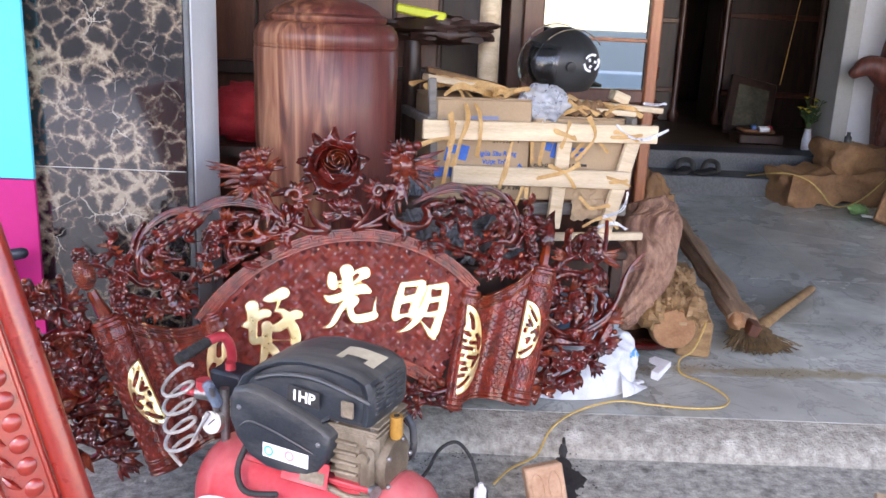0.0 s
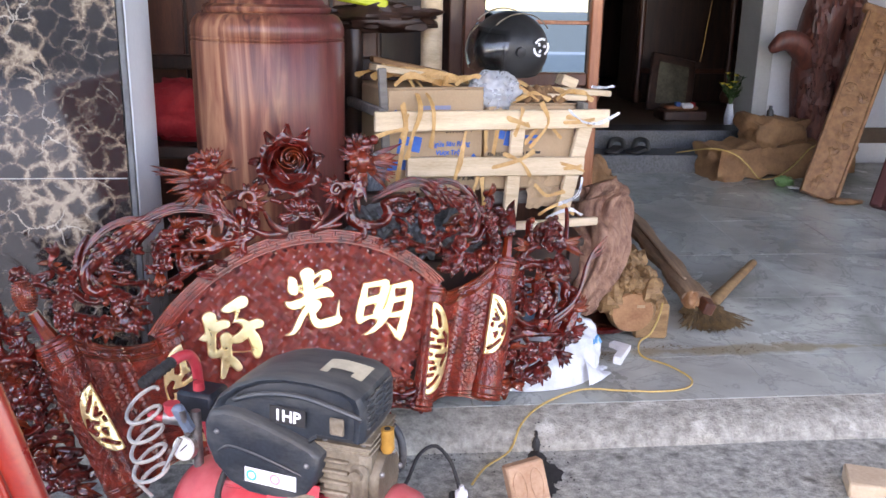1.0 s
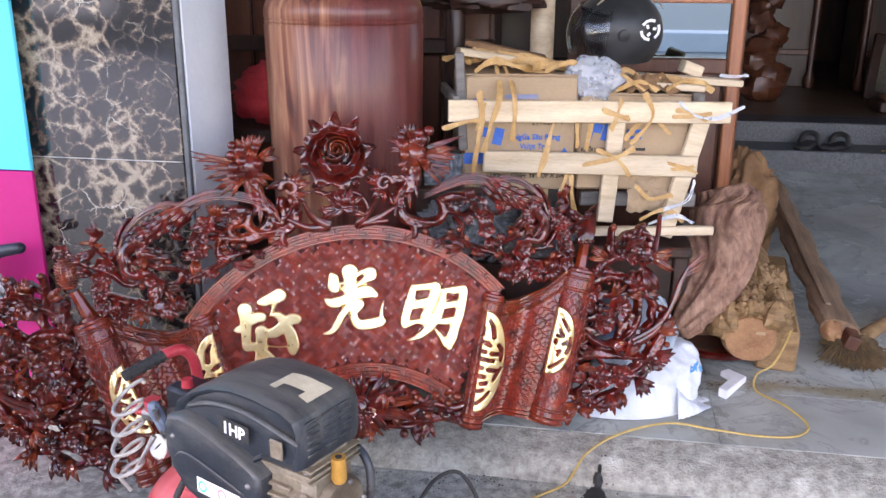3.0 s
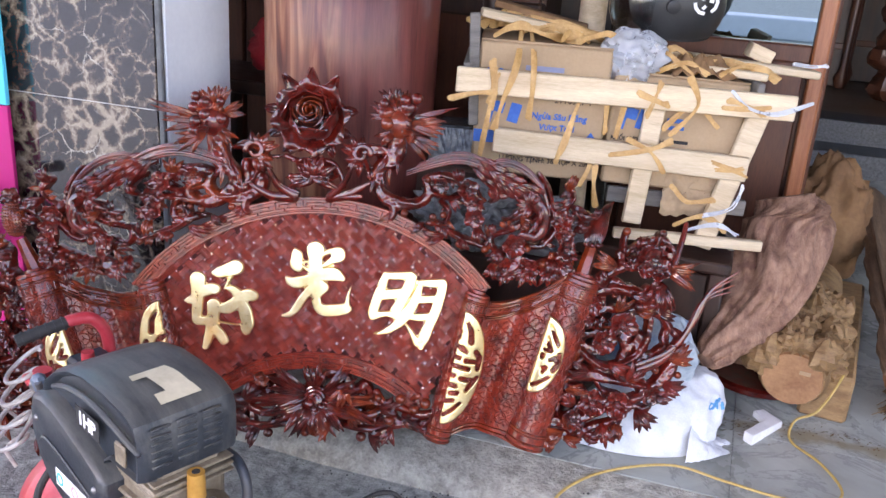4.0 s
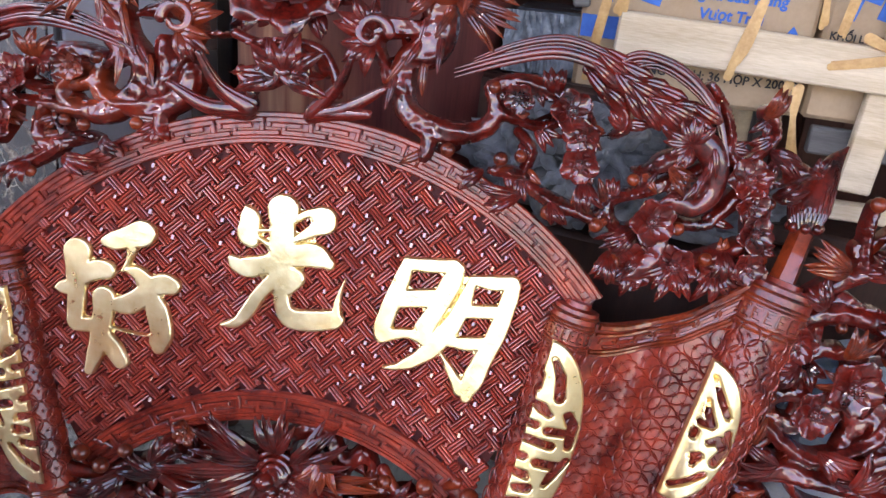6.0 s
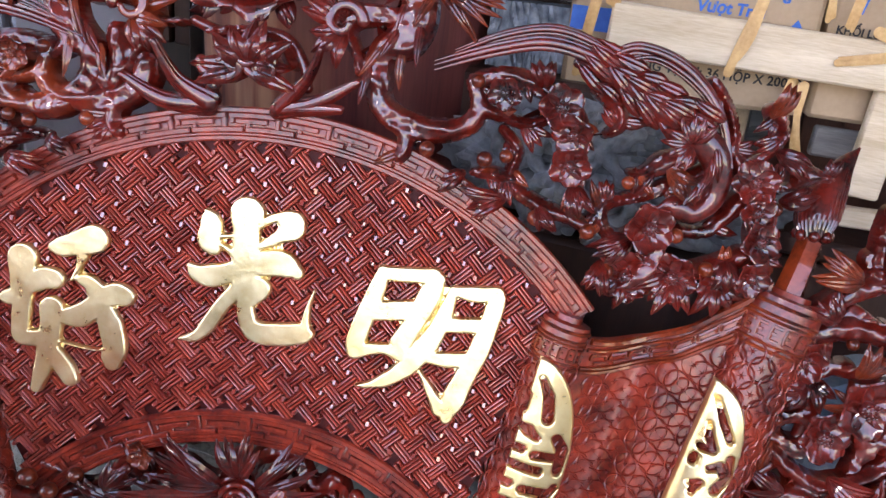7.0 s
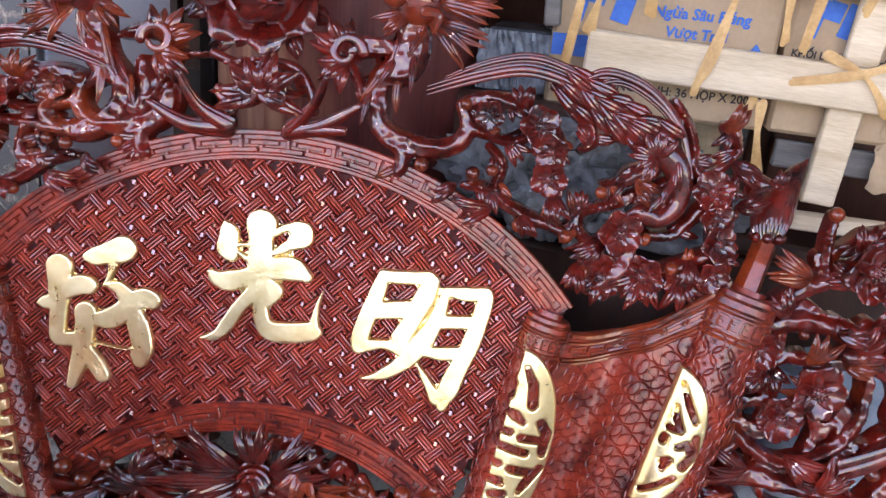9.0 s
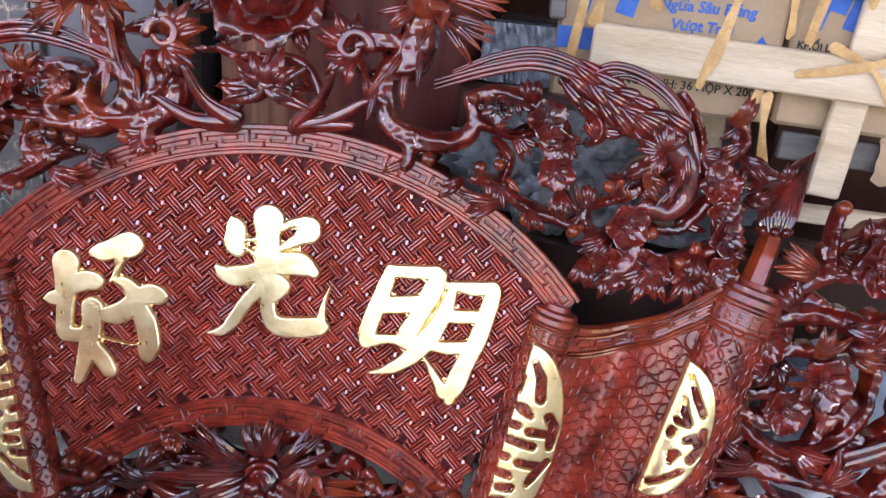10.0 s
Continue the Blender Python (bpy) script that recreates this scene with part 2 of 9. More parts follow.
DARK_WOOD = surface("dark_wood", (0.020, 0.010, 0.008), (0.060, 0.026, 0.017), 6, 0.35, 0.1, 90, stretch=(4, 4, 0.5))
BROWN_WOOD = surface("brown_cabinet_wood", (0.060, 0.018, 0.010), (0.14, 0.045, 0.022), 6, 0.35, 0.1, 90, stretch=(4, 4, 0.5), coat=0.2)
DOOR_WOOD = surface("orange_door_wood", (0.26, 0.075, 0.028), (0.46, 0.17, 0.075), 6, 0.35, 0.1, 90, stretch=(5, 5, 0.4), coat=0.3)
PINE = surface("raw_pine", (0.50, 0.365, 0.225), (0.76, 0.615, 0.435), 5, 0.65, 0.3, 90, stretch=(0.6, 6, 6), per=0.12, c3=(0.42, 0.26, 0.13), spots=0.60)
TIE = surface("straw_tie", (0.42, 0.215, 0.065), (0.66, 0.40, 0.165), 18, 0.5, 0.2, 200)
CARDBOARD = surface("cardboard", (0.36, 0.24, 0.14), (0.46, 0.32, 0.20), 5, 0.8, 0.08, 140)
CONCRETE = surface("street_concrete", (0.160, 0.166, 0.150), (0.48, 0.485, 0.44), 34.0, 0.8, 0.9, 190, c3=(0.085, 0.088, 0.080), spots=0.59)
KERB_CONC = surface("worn_step_concrete", (0.185, 0.178, 0.155), (0.41, 0.395, 0.345), 34, 0.75, 1.0, 150, c3=(0.52, 0.51, 0.46), spots=0.60)
TILE = floor_marble("grey_marble_tile")
COVER_PLASTIC = dusty("dusty_pale_topped_cover")
GROUT = surface("grout", (0.15, 0.148, 0.145), (0.22, 0.215, 0.21), 30, 0.9, 0.3, 200)
GRANITE = surface("speckled_granite", (0.020, 0.025, 0.031), (0.095, 0.106, 0.120), 90, 0.4, 0.05, 320)
MARBLE = marble("dark_marble")
WHITE_WALL = surface("white_wall_paint", (0.70, 0.715, 0.74), (0.80, 0.81, 0.83), 2.5, 0.7, 0.08, 60)
GREY_PANEL = surface("grey_metal_sheet", (0.68, 0.75, 0.82), (0.78, 0.85, 0.91), 3, 0.25, 0.02, 80)
ALU_DARK = surface("dark_trim", (0.08, 0.085, 0.09), (0.14, 0.15, 0.155), 20, 0.4, 0.05)
CYAN = surface("cyan_print", (0.01, 0.60, 0.82), (0.02, 0.66, 0.86), 3, 0.5, 0.03, 60)
PINK = surface("magenta_print", (0.58, 0.006, 0.17), (0.64, 0.008, 0.20), 3, 0.5, 0.03, 60)
RED_PAINT = surface("red_tank_paint", (0.48, 0.030, 0.045), (0.62, 0.080, 0.095), 6, 0.32, 0.05, 90, c3=(0.66, 0.27, 0.27), spots=0.50)
BLACK_PLASTIC = surface("dusty_black_plastic", (0.009, 0.013, 0.022), (0.030, 0.040, 0.056), 7, 0.36, 0.08, 160, c3=(0.13, 0.122, 0.11), spots=0.53)
RUBBER = surface("black_rubber", (0.012, 0.012, 0.013), (0.035, 0.035, 0.036), 20, 0.6, 0.1, 200)
ALU = surface("dirty_cast_aluminium", (0.13, 0.100, 0.068), (0.34, 0.285, 0.21), 9, 0.5, 0.35, 110, metal=0.2, c3=(0.065, 0.044, 0.028), spots=0.50)
STEEL = surface("steel", (0.55, 0.55, 0.56), (0.72, 0.72, 0.72), 20, 0.25, 0.05, metal=1.0)
GUNMETAL = surface("dull_zinc", (0.16, 0.16, 0.165), (0.34, 0.34, 0.34), 20, 0.35, 0.08, metal=0.8)
BRASS = surface("brass_plastic", (0.36, 0.17, 0.03), (0.52, 0.28, 0.06), 20, 0.4, 0.08)
WHITE_PLASTIC = surface("white_plastic", (0.70, 0.71, 0.72), (0.84, 0.85, 0.86), 20, 0.4, 0.05)
SACK = surface("white_woven_sack", (0.52, 0.55, 0.59), (0.72, 0.75, 0.78), 14, 0.5, 0.25, 260)
FILM = surface("cloudy_plastic_film", (0.52, 0.55, 0.60), (0.74, 0.76, 0.80), 18, 0.22, 0.3, 90)
FILM.node_tree.nodes["Principled BSDF"].inputs["Transmission Weight"].default_value = 0.45
HELMET = surface("matt_black_shell", (0.012, 0.013, 0.014), (0.026, 0.028, 0.030), 12, 0.35, 0.02, 200)
LOG_WOOD = surface("pale_carved_wood", (0.17, 0.086, 0.036), (0.37, 0.222, 0.102), 9, 0.6, 0.3, 90, stretch=(1, 4, 4))
CUT_WOOD = surface("cut_log_end", (0.22, 0.090, 0.040), (0.42, 0.22, 0.105), 12, 0.5, 0.15, 120)
ROOT_WOOD = surface("weathered_root_wood", (0.15, 0.060, 0.039), (0.48, 0.270, 0.180), 5, 0.6, 0.8, 70, stretch=(8, 8, 1.2))
CORD_YELLOW = surface("yellow_cable", (0.40, 0.26, 0.07), (0.52, 0.36, 0.12), 30, 0.4, 0.05)
BRISTLE = surface("broom_fibre", (0.055, 0.032, 0.014), (0.19, 0.115, 0.048), 40, 0.8, 0.4, 200)
KRAFT = surface("brown_wrapping_paper", (0.17, 0.080, 0.034), (0.30, 0.160, 0.075), 7, 0.75, 0.4, 60)
RED_CLOTH = surface("red_cloth", (0.42, 0.016, 0.026), (0.60, 0.042, 0.050), 9, 0.7, 0.3, 120)
BRICK = surface("terracotta", (0.36, 0.20, 0.12), (0.50, 0.33, 0.22), 14, 0.8, 0.4, 120)
CARVED_BROWN = surface("carved_brown_wood", (0.16, 0.068, 0.027), (0.33, 0.165, 0.072), 8, 0.45, 0.3, 90, stretch=(3, 3, 0.5), coat=0.2)
INK_BLUE = surface("blue_ink", (0.02, 0.11, 0.42), (0.04, 0.16, 0.50), 30, 0.7, 0.02)
INK_BLACK = surface("black_ink", (0.015, 0.015, 0.016), (0.03, 0.03, 0.03), 30, 0.7, 0.02)
INK_WHITE = surface("white_ink", (0.75, 0.76, 0.77), (0.85, 0.85, 0.85), 30, 0.5, 0.02)


# ---- building helpers ----
class Geo:
    """Vertices and faces of one part."""

    def __init__(self):
        self.v, self.f = [], []

    def add(self, vs, fs, m=None):
        k = len(self.v)
        self.v += [tuple(m @ Vector(p)) for p in vs] if m is not None else [tuple(p) for p in vs]
        self.f += [tuple(i + k for i in f) for f in fs]
        return self

    def join(self, other, m=None):
        return self.add(other.v, other.f, m)

    def box(self, c, size, m=None, bev=0.004):
        """A box with bevelled edges."""
        h = [s / 2 for s in size]
        b = min(bev, *[0.45 * s for s in size])
        vs, ids = [], {}
        for sx in (-1, 1):
            for sy in (-1, 1):
                for sz in (-1, 1):
                    s = (sx, sy, sz)
                    for a in range(3):
                        p = [c[i] + s[i] * (h[i] - (0 if i == a else b)) for i in range(3)]
                        ids[s, a] = len(vs)
                        vs.append(p)
        fs = []
        for a in range(3):
            u, w = (a + 1) % 3, (a + 2) % 3
            for sa in (-1, 1):
                q = []
                for su, sw in ((-1, -1), (1, -1), (1, 1), (-1, 1)):
                    s = [0, 0, 0]
                    s[a], s[u], s[w] = sa, su, sw
                    q.append(ids[tuple(s), a])
                fs.append(q if sa > 0 else q[::-1])
        for a in range(3):
            u, w = (a + 1) % 3, (a + 2) % 3
            for su in (-1, 1):
                for sw in (-1, 1):
                    lo, hi = [0, 0, 0], [0, 0, 0]
                    lo[a], hi[a] = -1, 1
                    lo[u] = hi[u] = su
                    lo[w] = hi[w] = sw
                    q = [ids[tuple(lo), u], ids[tuple(hi), u], ids[tuple(hi), w], ids[tuple(lo), w]]
                    fs.append(q if su * sw < 0 else q[::-1])
        for sx in (-1, 1):
            for sy in (-1, 1):
                for sz in (-1, 1):
                    q = [ids[(sx, sy, sz), a] for a in range(3)]
                    fs.append(q if sx * sy * sz > 0 else q[::-1])
        return self.add(vs, fs, m)

    def tube(self, pts, rad, seg=8, flat=1.0, normal=(0, 0, 1), smooth=0, m=None, spin=0.0):
        """A round or flattened rod along points; rad is one radius or one for each point."""
        pts = [Vector(p) for p in pts]
        rad = [rad] * len(pts) if isinstance(rad, (int, float)) else list(rad)
        if smooth:
            pts, rad = curve(pts, rad, smooth)
            if rad[0] > 0.0025 and rad[-1] > 0.0:
                a, b = (pts[0] - pts[1]).normalized(), (pts[-1] - pts[-2]).normalized()
                pts = [pts[0] + a * (rad[0] * 0.75), pts[0] + a * (rad[0] * 0.5)] + pts + [pts[-1] + b * (rad[-1] * 0.5), pts[-1] + b * (rad[-1] * 0.75)]
                rad = [rad[0] * 0.2, rad[0] * 0.72] + rad + [rad[-1] * 0.72, rad[-1] * 0.2]
        n0 = Vector(normal)
        vs, fs = [], []
        for i, p in enumerate(pts):
            t = (pts[min(i + 1, len(pts) - 1)] - pts[max(i - 1, 0)])
            t = t.normalized() if t.length > 1e-9 else Vector((1, 0, 0))
            b = t.cross(n0)
            if b.length < 1e-3:
                b = t.cross(Vector((1, 0, 0.3)))
            b.normalize()
            c = b.cross(t)
            for k in range(seg):
                a = math.tau * k / seg + spin
                vs.append(p + b * (math.cos(a) * rad[i]) + c * (math.sin(a) * rad[i] * flat))
        for i in range(len(pts) - 1):
            for k in range(seg):
                j = (k + 1) % seg
                fs.append((i * seg + k, i * seg + j, (i + 1) * seg + j, (i + 1) * seg + k))
        e = (len(pts) - 1) * seg
        fs += [tuple(range(seg))[::-1], tuple(range(e, e + seg))]
        return self.add(vs, fs, m)

    def lathe(self, prof, seg=32, m=None, sx=1.0, sy=1.0):
        """A turned shape round z from (radius, height) pairs."""
        vs, fs = [], []
        for r, z in prof:
            for k in range(seg):
                a = math.tau * k / seg
                vs.append((r * sx * math.cos(a), r * sy * math.sin(a), z))
        for i in range(len(prof) - 1):
            for k in range(seg):
                j = (k + 1) % seg
                fs.append((i * seg + k, i * seg + j, (i + 1) * seg + j, (i + 1) * seg + k))
        e = (len(prof) - 1) * seg
        fs += [tuple(range(seg))[::-1], tuple(range(e, e + seg))]
        return self.add(vs, fs, m)

    def ball(self, c, r, seg=10, scale=(1, 1, 1), m=None):
        prof = [(max(1e-4, r * math.sin(math.pi * i / (seg // 2 + 1))), -r * math.cos(math.pi * i / (seg // 2 + 1))) for i in range(seg // 2 + 2)]
        k = Matrix.Translation(c) @ Matrix.Diagonal((*scale, 1))
        return self.lathe(prof, seg, m @ k if m is not None else k)

    def sheet(self, fn, nu, nv, thick=0.0, m=None):
        """A surface fn(u, v) for u, v from 0 to 1, with a back at thick along its normal."""
        g = [[Vector(fn(i / nu, j / nv)) for j in range(nv + 1)] for i in range(nu + 1)]
        vs = [p for row in g for p in row]
        w = nv + 1
        fs = [(i * w + j, (i + 1) * w + j, (i + 1) * w + j + 1, i * w + j + 1) for i in range(nu) for j in range(nv)]
        if thick:
            k = len(vs)
            for i in range(nu + 1):
                for j in range(nv + 1):
                    du = g[min(i + 1, nu)][j] - g[max(i - 1, 0)][j]
                    dv = g[i][min(j + 1, nv)] - g[i][max(j - 1, 0)]
                    nn = du.cross(dv)
                    nn = nn.normalized() if nn.length > 1e-12 else Vector((0, 0, 1))
                    vs.append(g[i][j] - nn * thick)
            fs += [tuple(q + k for q in f[::-1]) for f in fs[:]]
            rim = [(i, 0) for i in range(nu)] + [(nu, j) for j in range(nv)] + [(i, nv) for i in range(nu, 0, -1)] + [(0, j) for j in range(nv, 0, -1)]
            rim = [i * w + j for i, j in rim]
            for a, b in zip(rim, rim[1:] + rim[:1]):
                fs.append((b, a, a + k, b + k))
        return self.add(vs, fs, m)


def curve(pts, rad, n):
    """A smooth line through the points, n steps to each span."""
    q, r = [], []
    for i in range(len(pts) - 1):
        a, b, c, d = pts[max(i - 1, 0)], pts[i], pts[i + 1], pts[min(i + 2, len(pts) - 1)]
        for k in range(n):
            t = k / n
            q.append(0.5 * (2 * b + (c - a) * t + (2 * a - 5 * b + 4 * c - d) * t * t + (3 * b - a - 3 * c + d) * t ** 3))
            r.append(rad[i] + (rad[i + 1] - rad[i]) * (t * t * (3 - 2 * t)))
    return q + [pts[-1]], r + [rad[-1]]


PLACED = {}


SCREEN = []


def screen_form(x, y, z):
    """The carved screen's left half is a little wider than its right one."""
    if x < 0:
        k = min(1.0, -x / 0.42)
        x, y = x - 0.030 * k, y - 0.012 * k * k
    return (x, y, z)


def thing(name, m, label, category, group="", kind=""):
    """An empty at a thing's base, at pose m, to hold its parts."""
    ob = new(name)
    ob.empty_display_size = 0.05
    ob.matrix_basis = m
    PLACED[ob] = m.copy()
    return tagged(ob, label, category, group, kind)


def part(name, geo, material, parent=None, label="", at_world=False, angle=40.0, flat=False, at=None):
    """Links a part as one mesh under its thing; at_world: the shape is given in the world's place."""
    me = bpy.data.meshes.new(name)
    vs = geo.v
    if parent is not None and SCREEN and (parent is SCREEN[0] or parent.parent is SCREEN[0]):
        vs = [screen_form(*p) for p in vs]
    if at_world and parent is not None:
        inv = PLACED[parent].inverted()
        vs = [tuple(inv @ Vector(p)) for p in vs]
    me.from_pydata(vs, [], geo.f)
    me.update()
    if not flat:
        me.polygons.foreach_set("use_smooth", [True] * len(me.polygons))
        me.set_sharp_from_angle(angle=radians(angle))
    me.materials.append(material)
    ob = new(name, me)
    if at is not None:
        ob.matrix_basis = at
    PLACED[ob] = ob.matrix_basis.copy()
    if parent is not None:
        ob.parent = parent
        PLACED[ob] = PLACED[parent] @ ob.matrix_basis
    if label:
        tagged(ob, label)
    return ob


def solid(name, geo, material, label, category, group="", kind="", **kw):
    """A thing that is one mesh."""
    return tagged(part(name, geo, material, **kw), label, category, group, kind)


def weld(g):
    """Joins vertices that lie on one another."""
    ids, vs, at = {}, [], []
    for p in g.v:
        k = tuple(round(c, 4) for c in p)
        if k not in ids:
            ids[k] = len(vs)
            vs.append(p)
        at.append(ids[k])
    g.v, g.f = vs, [tuple(at[i] for i in f) for f in g.f]
    return g


def frame_of(o, x, y):
    """A pose at o whose x axis runs along x, with y in its xy plane."""
    x = Vector(x).normalized()
    z = x.cross(Vector(y)).normalized()
    y = z.cross(x)
    m = Matrix((x, y, z)).transposed().to_4x4()
    m.translation = o
    return m


def text_geo(body, size, depth=0.0008, shear=0.0, bold=0.0):
    """Letters in the built-in font, as a shape in the xy plane round the origin."""
    cu = bpy.data.curves.new("letters", "FONT")
    cu.body, cu.size, cu.extrude, cu.shear, cu.offset = body, size, depth, shear, bold
    cu.align_x, cu.align_y, cu.resolution_u = "CENTER", "CENTER", 2
    ob = bpy.data.objects.new("letters", cu)
    me = bpy.data.meshes.new_from_object(ob)
    g = Geo()
    g.add([v.co[:] for v in me.vertices], [tuple(p.vertices) for p in me.polygons])
    bpy.data.objects.remove(ob)
    bpy.data.curves.remove(cu)
    bpy.data.meshes.remove(me)
    return g


# ---- the large structure ----
def floor_z(y):
    """The porch floor rises gently towards the house."""
    return 0.085 + 0.077 * (y - 2.45)


def build_ground():
    g = Geo()
    g.sheet(lambda u, v: (-400 + 800 * u, -400 + 800 * v, 0), 2, 2)
    solid("ground", g, CONCRETE, "worn grey concrete street in front of the step", "ground", kind="structure")

    def lip(u, v):
        x = -3.2 + 7.4 * u
        wob = 0.008 * noise.noise((x * 3.1, 0, 0)) + 0.004 * noise.noise((x * 11, 2, 0))
        prof = ((2.24, -0.004), (2.246, 0.018), (2.262, 0.040), (2.285, 0.054), (2.32, 0.066), (2.371, floor_z(2.372) - 0.0005), (2.376, floor_z(2.376) - 0.006))
        s = v * (len(prof) - 1)
        i = min(int(s), len(prof) - 2)
        t = s - i
        y, z = (prof[i][k] * (1 - t) + prof[i + 1][k] * t for k in (0, 1))
        return (x, y + wob * (1 - v), z + 0.005 * noise.noise((x * 7, y * 9, 3)) * (1 - abs(2 * v - 1)))
    g = Geo().sheet(lip, 220, 12)
    solid("step_edge", g, KERB_CONC, "low worn concrete step edge with chipped plaster", "step", kind="structure")


def build_floor():
    x0, x1, y0, y1 = -3.2, 4.2, 2.372, 5.2
    g = Geo().sheet(lambda u, v: (x0 + (x1 - x0) * u, y0 + 0.006 + (y1 - y0) * v, floor_z(y0 + (y1 - y0) * v) - 0.004), 2, 2, 0.05)
    floor = solid("floor", g, GROUT, "porch floor of grey marble tiles, stained and dusty", "floor", kind="structure")
    return floor


def build_floor_tiles(floor):
    size, gap = 0.47, 0.0014
    meshes = {}
    for j in range(7):
        for i in range(-7, 9):
            xa, ya = 0.70 + (i * size), 2.645 + (j - 1) * size
            ylo, yhi = max(ya, 2.372), min(ya + size, 5.19)
            xlo, xhi = max(xa, -3.2), min(xa + size, 4.2)
            if yhi - ylo < 0.02 or xhi - xlo < 0.02:
                continue
            key = (round(xhi - xlo, 3), round(yhi - ylo, 3))
            if key not in meshes:
                w, d = key
                g = Geo().box((w / 2, d / 2, -0.006), (w - gap, d - gap, 0.012), bev=0.0003)
                ob = part("tile", g, TILE, floor)
                meshes[key] = ob.data
            else:
                ob = new("tile", meshes[key])
                ob.parent = floor
            ob.matrix_basis = Matrix.Translation((xlo, ylo, floor_z(ylo) + 0.001)) @ Matrix.Rotation(math.atan(0.077), 4, "X")


def build_column():
    g = Geo().box((-1.31, 2.452, 1.60), (1.28, 0.25, 3.2), bev=0.002)
    col = solid("column", g, ALU_DARK, "square porch column clad in dark veined marble", "column", kind="structure")
    for z0, z1 in ((0.07, 0.7695), (0.7725, 1.60), (1.603, 2.42), (2.423, 3.2)):
        for x0, x1 in ((-1.48, -0.674), (-1.95, -1.483)):
            t = Geo().box(((x0 + x1) / 2, 2.318, (z0 + z1) / 2), (x1 - x0, 0.02, z1 - z0), bev=0.0015)
            part("marble_slab", t, MARBLE, col)
    part("grout_line", Geo().box((-1.31, 2.319, 1.6), (1.26, 0.016, 3.2), bev=0.0), surface("pale_grout", (0.42, 0.40, 0.37), (0.52, 0.50, 0.47), 30, 0.9, 0.2, 200), col)
    s = Geo().box((-0.662, 2.452, 1.62), (0.016, 0.262, 3.16), bev=0.003)
    part("side_panel", s, GREY_PANEL, col, "plain grey metal side sheet")
    # the narrow shadow gap beside the slabs is put in as a dark strip
    part("corner_trim", Geo().box((-0.664, 2.313, 1.62), (0.016, 0.012, 3.16), bev=0.003), ALU_DARK, col, "thin dark strip standing in for the corner's shadow gap")


def build_house():
    # low granite steps up to the shop
    g = Geo().box((1.25, 5.10, 0.33), (3.2, 0.30, 0.118), bev=0.006)
    solid("step_lower", g, GRANITE, "speckled grey granite lower step", "step", kind="structure")
    g = Geo().box((1.25, 5.32, 0.44), (3.2, 0.26, 0.120), bev=0.006)
    solid("step_upper", g, GRANITE, "speckled grey granite upper step", "step", kind="structure")
    g = Geo().box((0.8, 7.4, 0.44), (7.6, 4.0, 0.10), bev=0.002)
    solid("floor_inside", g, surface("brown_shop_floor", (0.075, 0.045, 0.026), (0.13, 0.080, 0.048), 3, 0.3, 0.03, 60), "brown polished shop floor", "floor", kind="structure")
    # added lintel, out of view, that cuts the sky light reaching the shop
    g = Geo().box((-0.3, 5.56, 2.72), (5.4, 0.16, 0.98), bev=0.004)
    solid("lintel", g, DARK_WOOD, "unseen dark lintel, added to keep sky light out of the shop", "lintel", kind="structure")
    # the white wall beside the opening, with its pier
    g = Geo().box((2.48, 5.52, 1.72), (0.10, 0.30, 2.96), bev=0.004)
    solid("door_pier", g, surface("grey_pier_paint", (0.40, 0.40, 0.38), (0.50, 0.50, 0.48), 3, 0.6, 0.05), "grey painted pier beside the shop opening", "pier", kind="structure")
    g = Geo().box((3.54, 5.52, 1.70), (2.02, 0.22, 3.0), bev=0.004)
    solid("wall_front", g, WHITE_WALL, "white painted front wall", "wall", kind="structure")
    g = Geo().box((4.30, 3.75, 1.6), (0.2, 3.4, 3.2), bev=0.004)
    solid("wall_right", g, WHITE_WALL, "white painted side wall", "wall", kind="structure")
    # inner and back walls get dark wood: the shop's dimness put into colour
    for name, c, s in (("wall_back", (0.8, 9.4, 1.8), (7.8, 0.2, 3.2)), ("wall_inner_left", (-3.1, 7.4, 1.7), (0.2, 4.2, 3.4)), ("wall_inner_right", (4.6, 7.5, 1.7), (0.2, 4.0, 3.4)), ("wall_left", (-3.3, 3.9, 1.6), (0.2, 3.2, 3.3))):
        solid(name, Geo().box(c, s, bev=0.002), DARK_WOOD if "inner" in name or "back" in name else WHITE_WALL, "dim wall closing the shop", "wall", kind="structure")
    # unseen ceiling, reaching far out to block high sky; its unlit underside coloured darker
    g = Geo().box((0.6, 3.95, 3.27), (8.2, 11.2, 0.12), bev=0.002)
    solid("ceiling", g, surface("darkened_ceiling_paint", (0.30, 0.29, 0.28), (0.40, 0.39, 0.37), 2.5, 0.8, 0.08, 60), "plain porch ceiling, unseen, carried out over the street to block sky light", "ceiling", kind="structure")


def build_street_side():
    """Plain unseen walls, added across the street to close the place and shape reflections."""
    tone = surface("dull_house_plaster", (0.12, 0.115, 0.11), (0.22, 0.21, 0.20), 0.6, 0.8, 0.1, 12)
    # the tall dull wall darkens the gold's reflection, the white one brightens the mirror
    for i, (x, w, h) in enumerate(((-22, 10, 0.5), (-12.5, 8.6, 0.6), (-4.6, 7.0, 1.9), (3.2, 8.4, 0.35), (12.0, 8.8, 0.4), (22, 10.6, 0.5))):
        solid("wall_across", Geo().box((x, -11.0, h / 2), (w, 1.0, h), bev=0.02), WHITE_WALL if i == 3 else tone, "unseen plain wall, added across the street to shape reflections", "wall", kind="structure")


build_ground()
build_street_side()
FLOOR = build_floor()
build_column()
build_house()


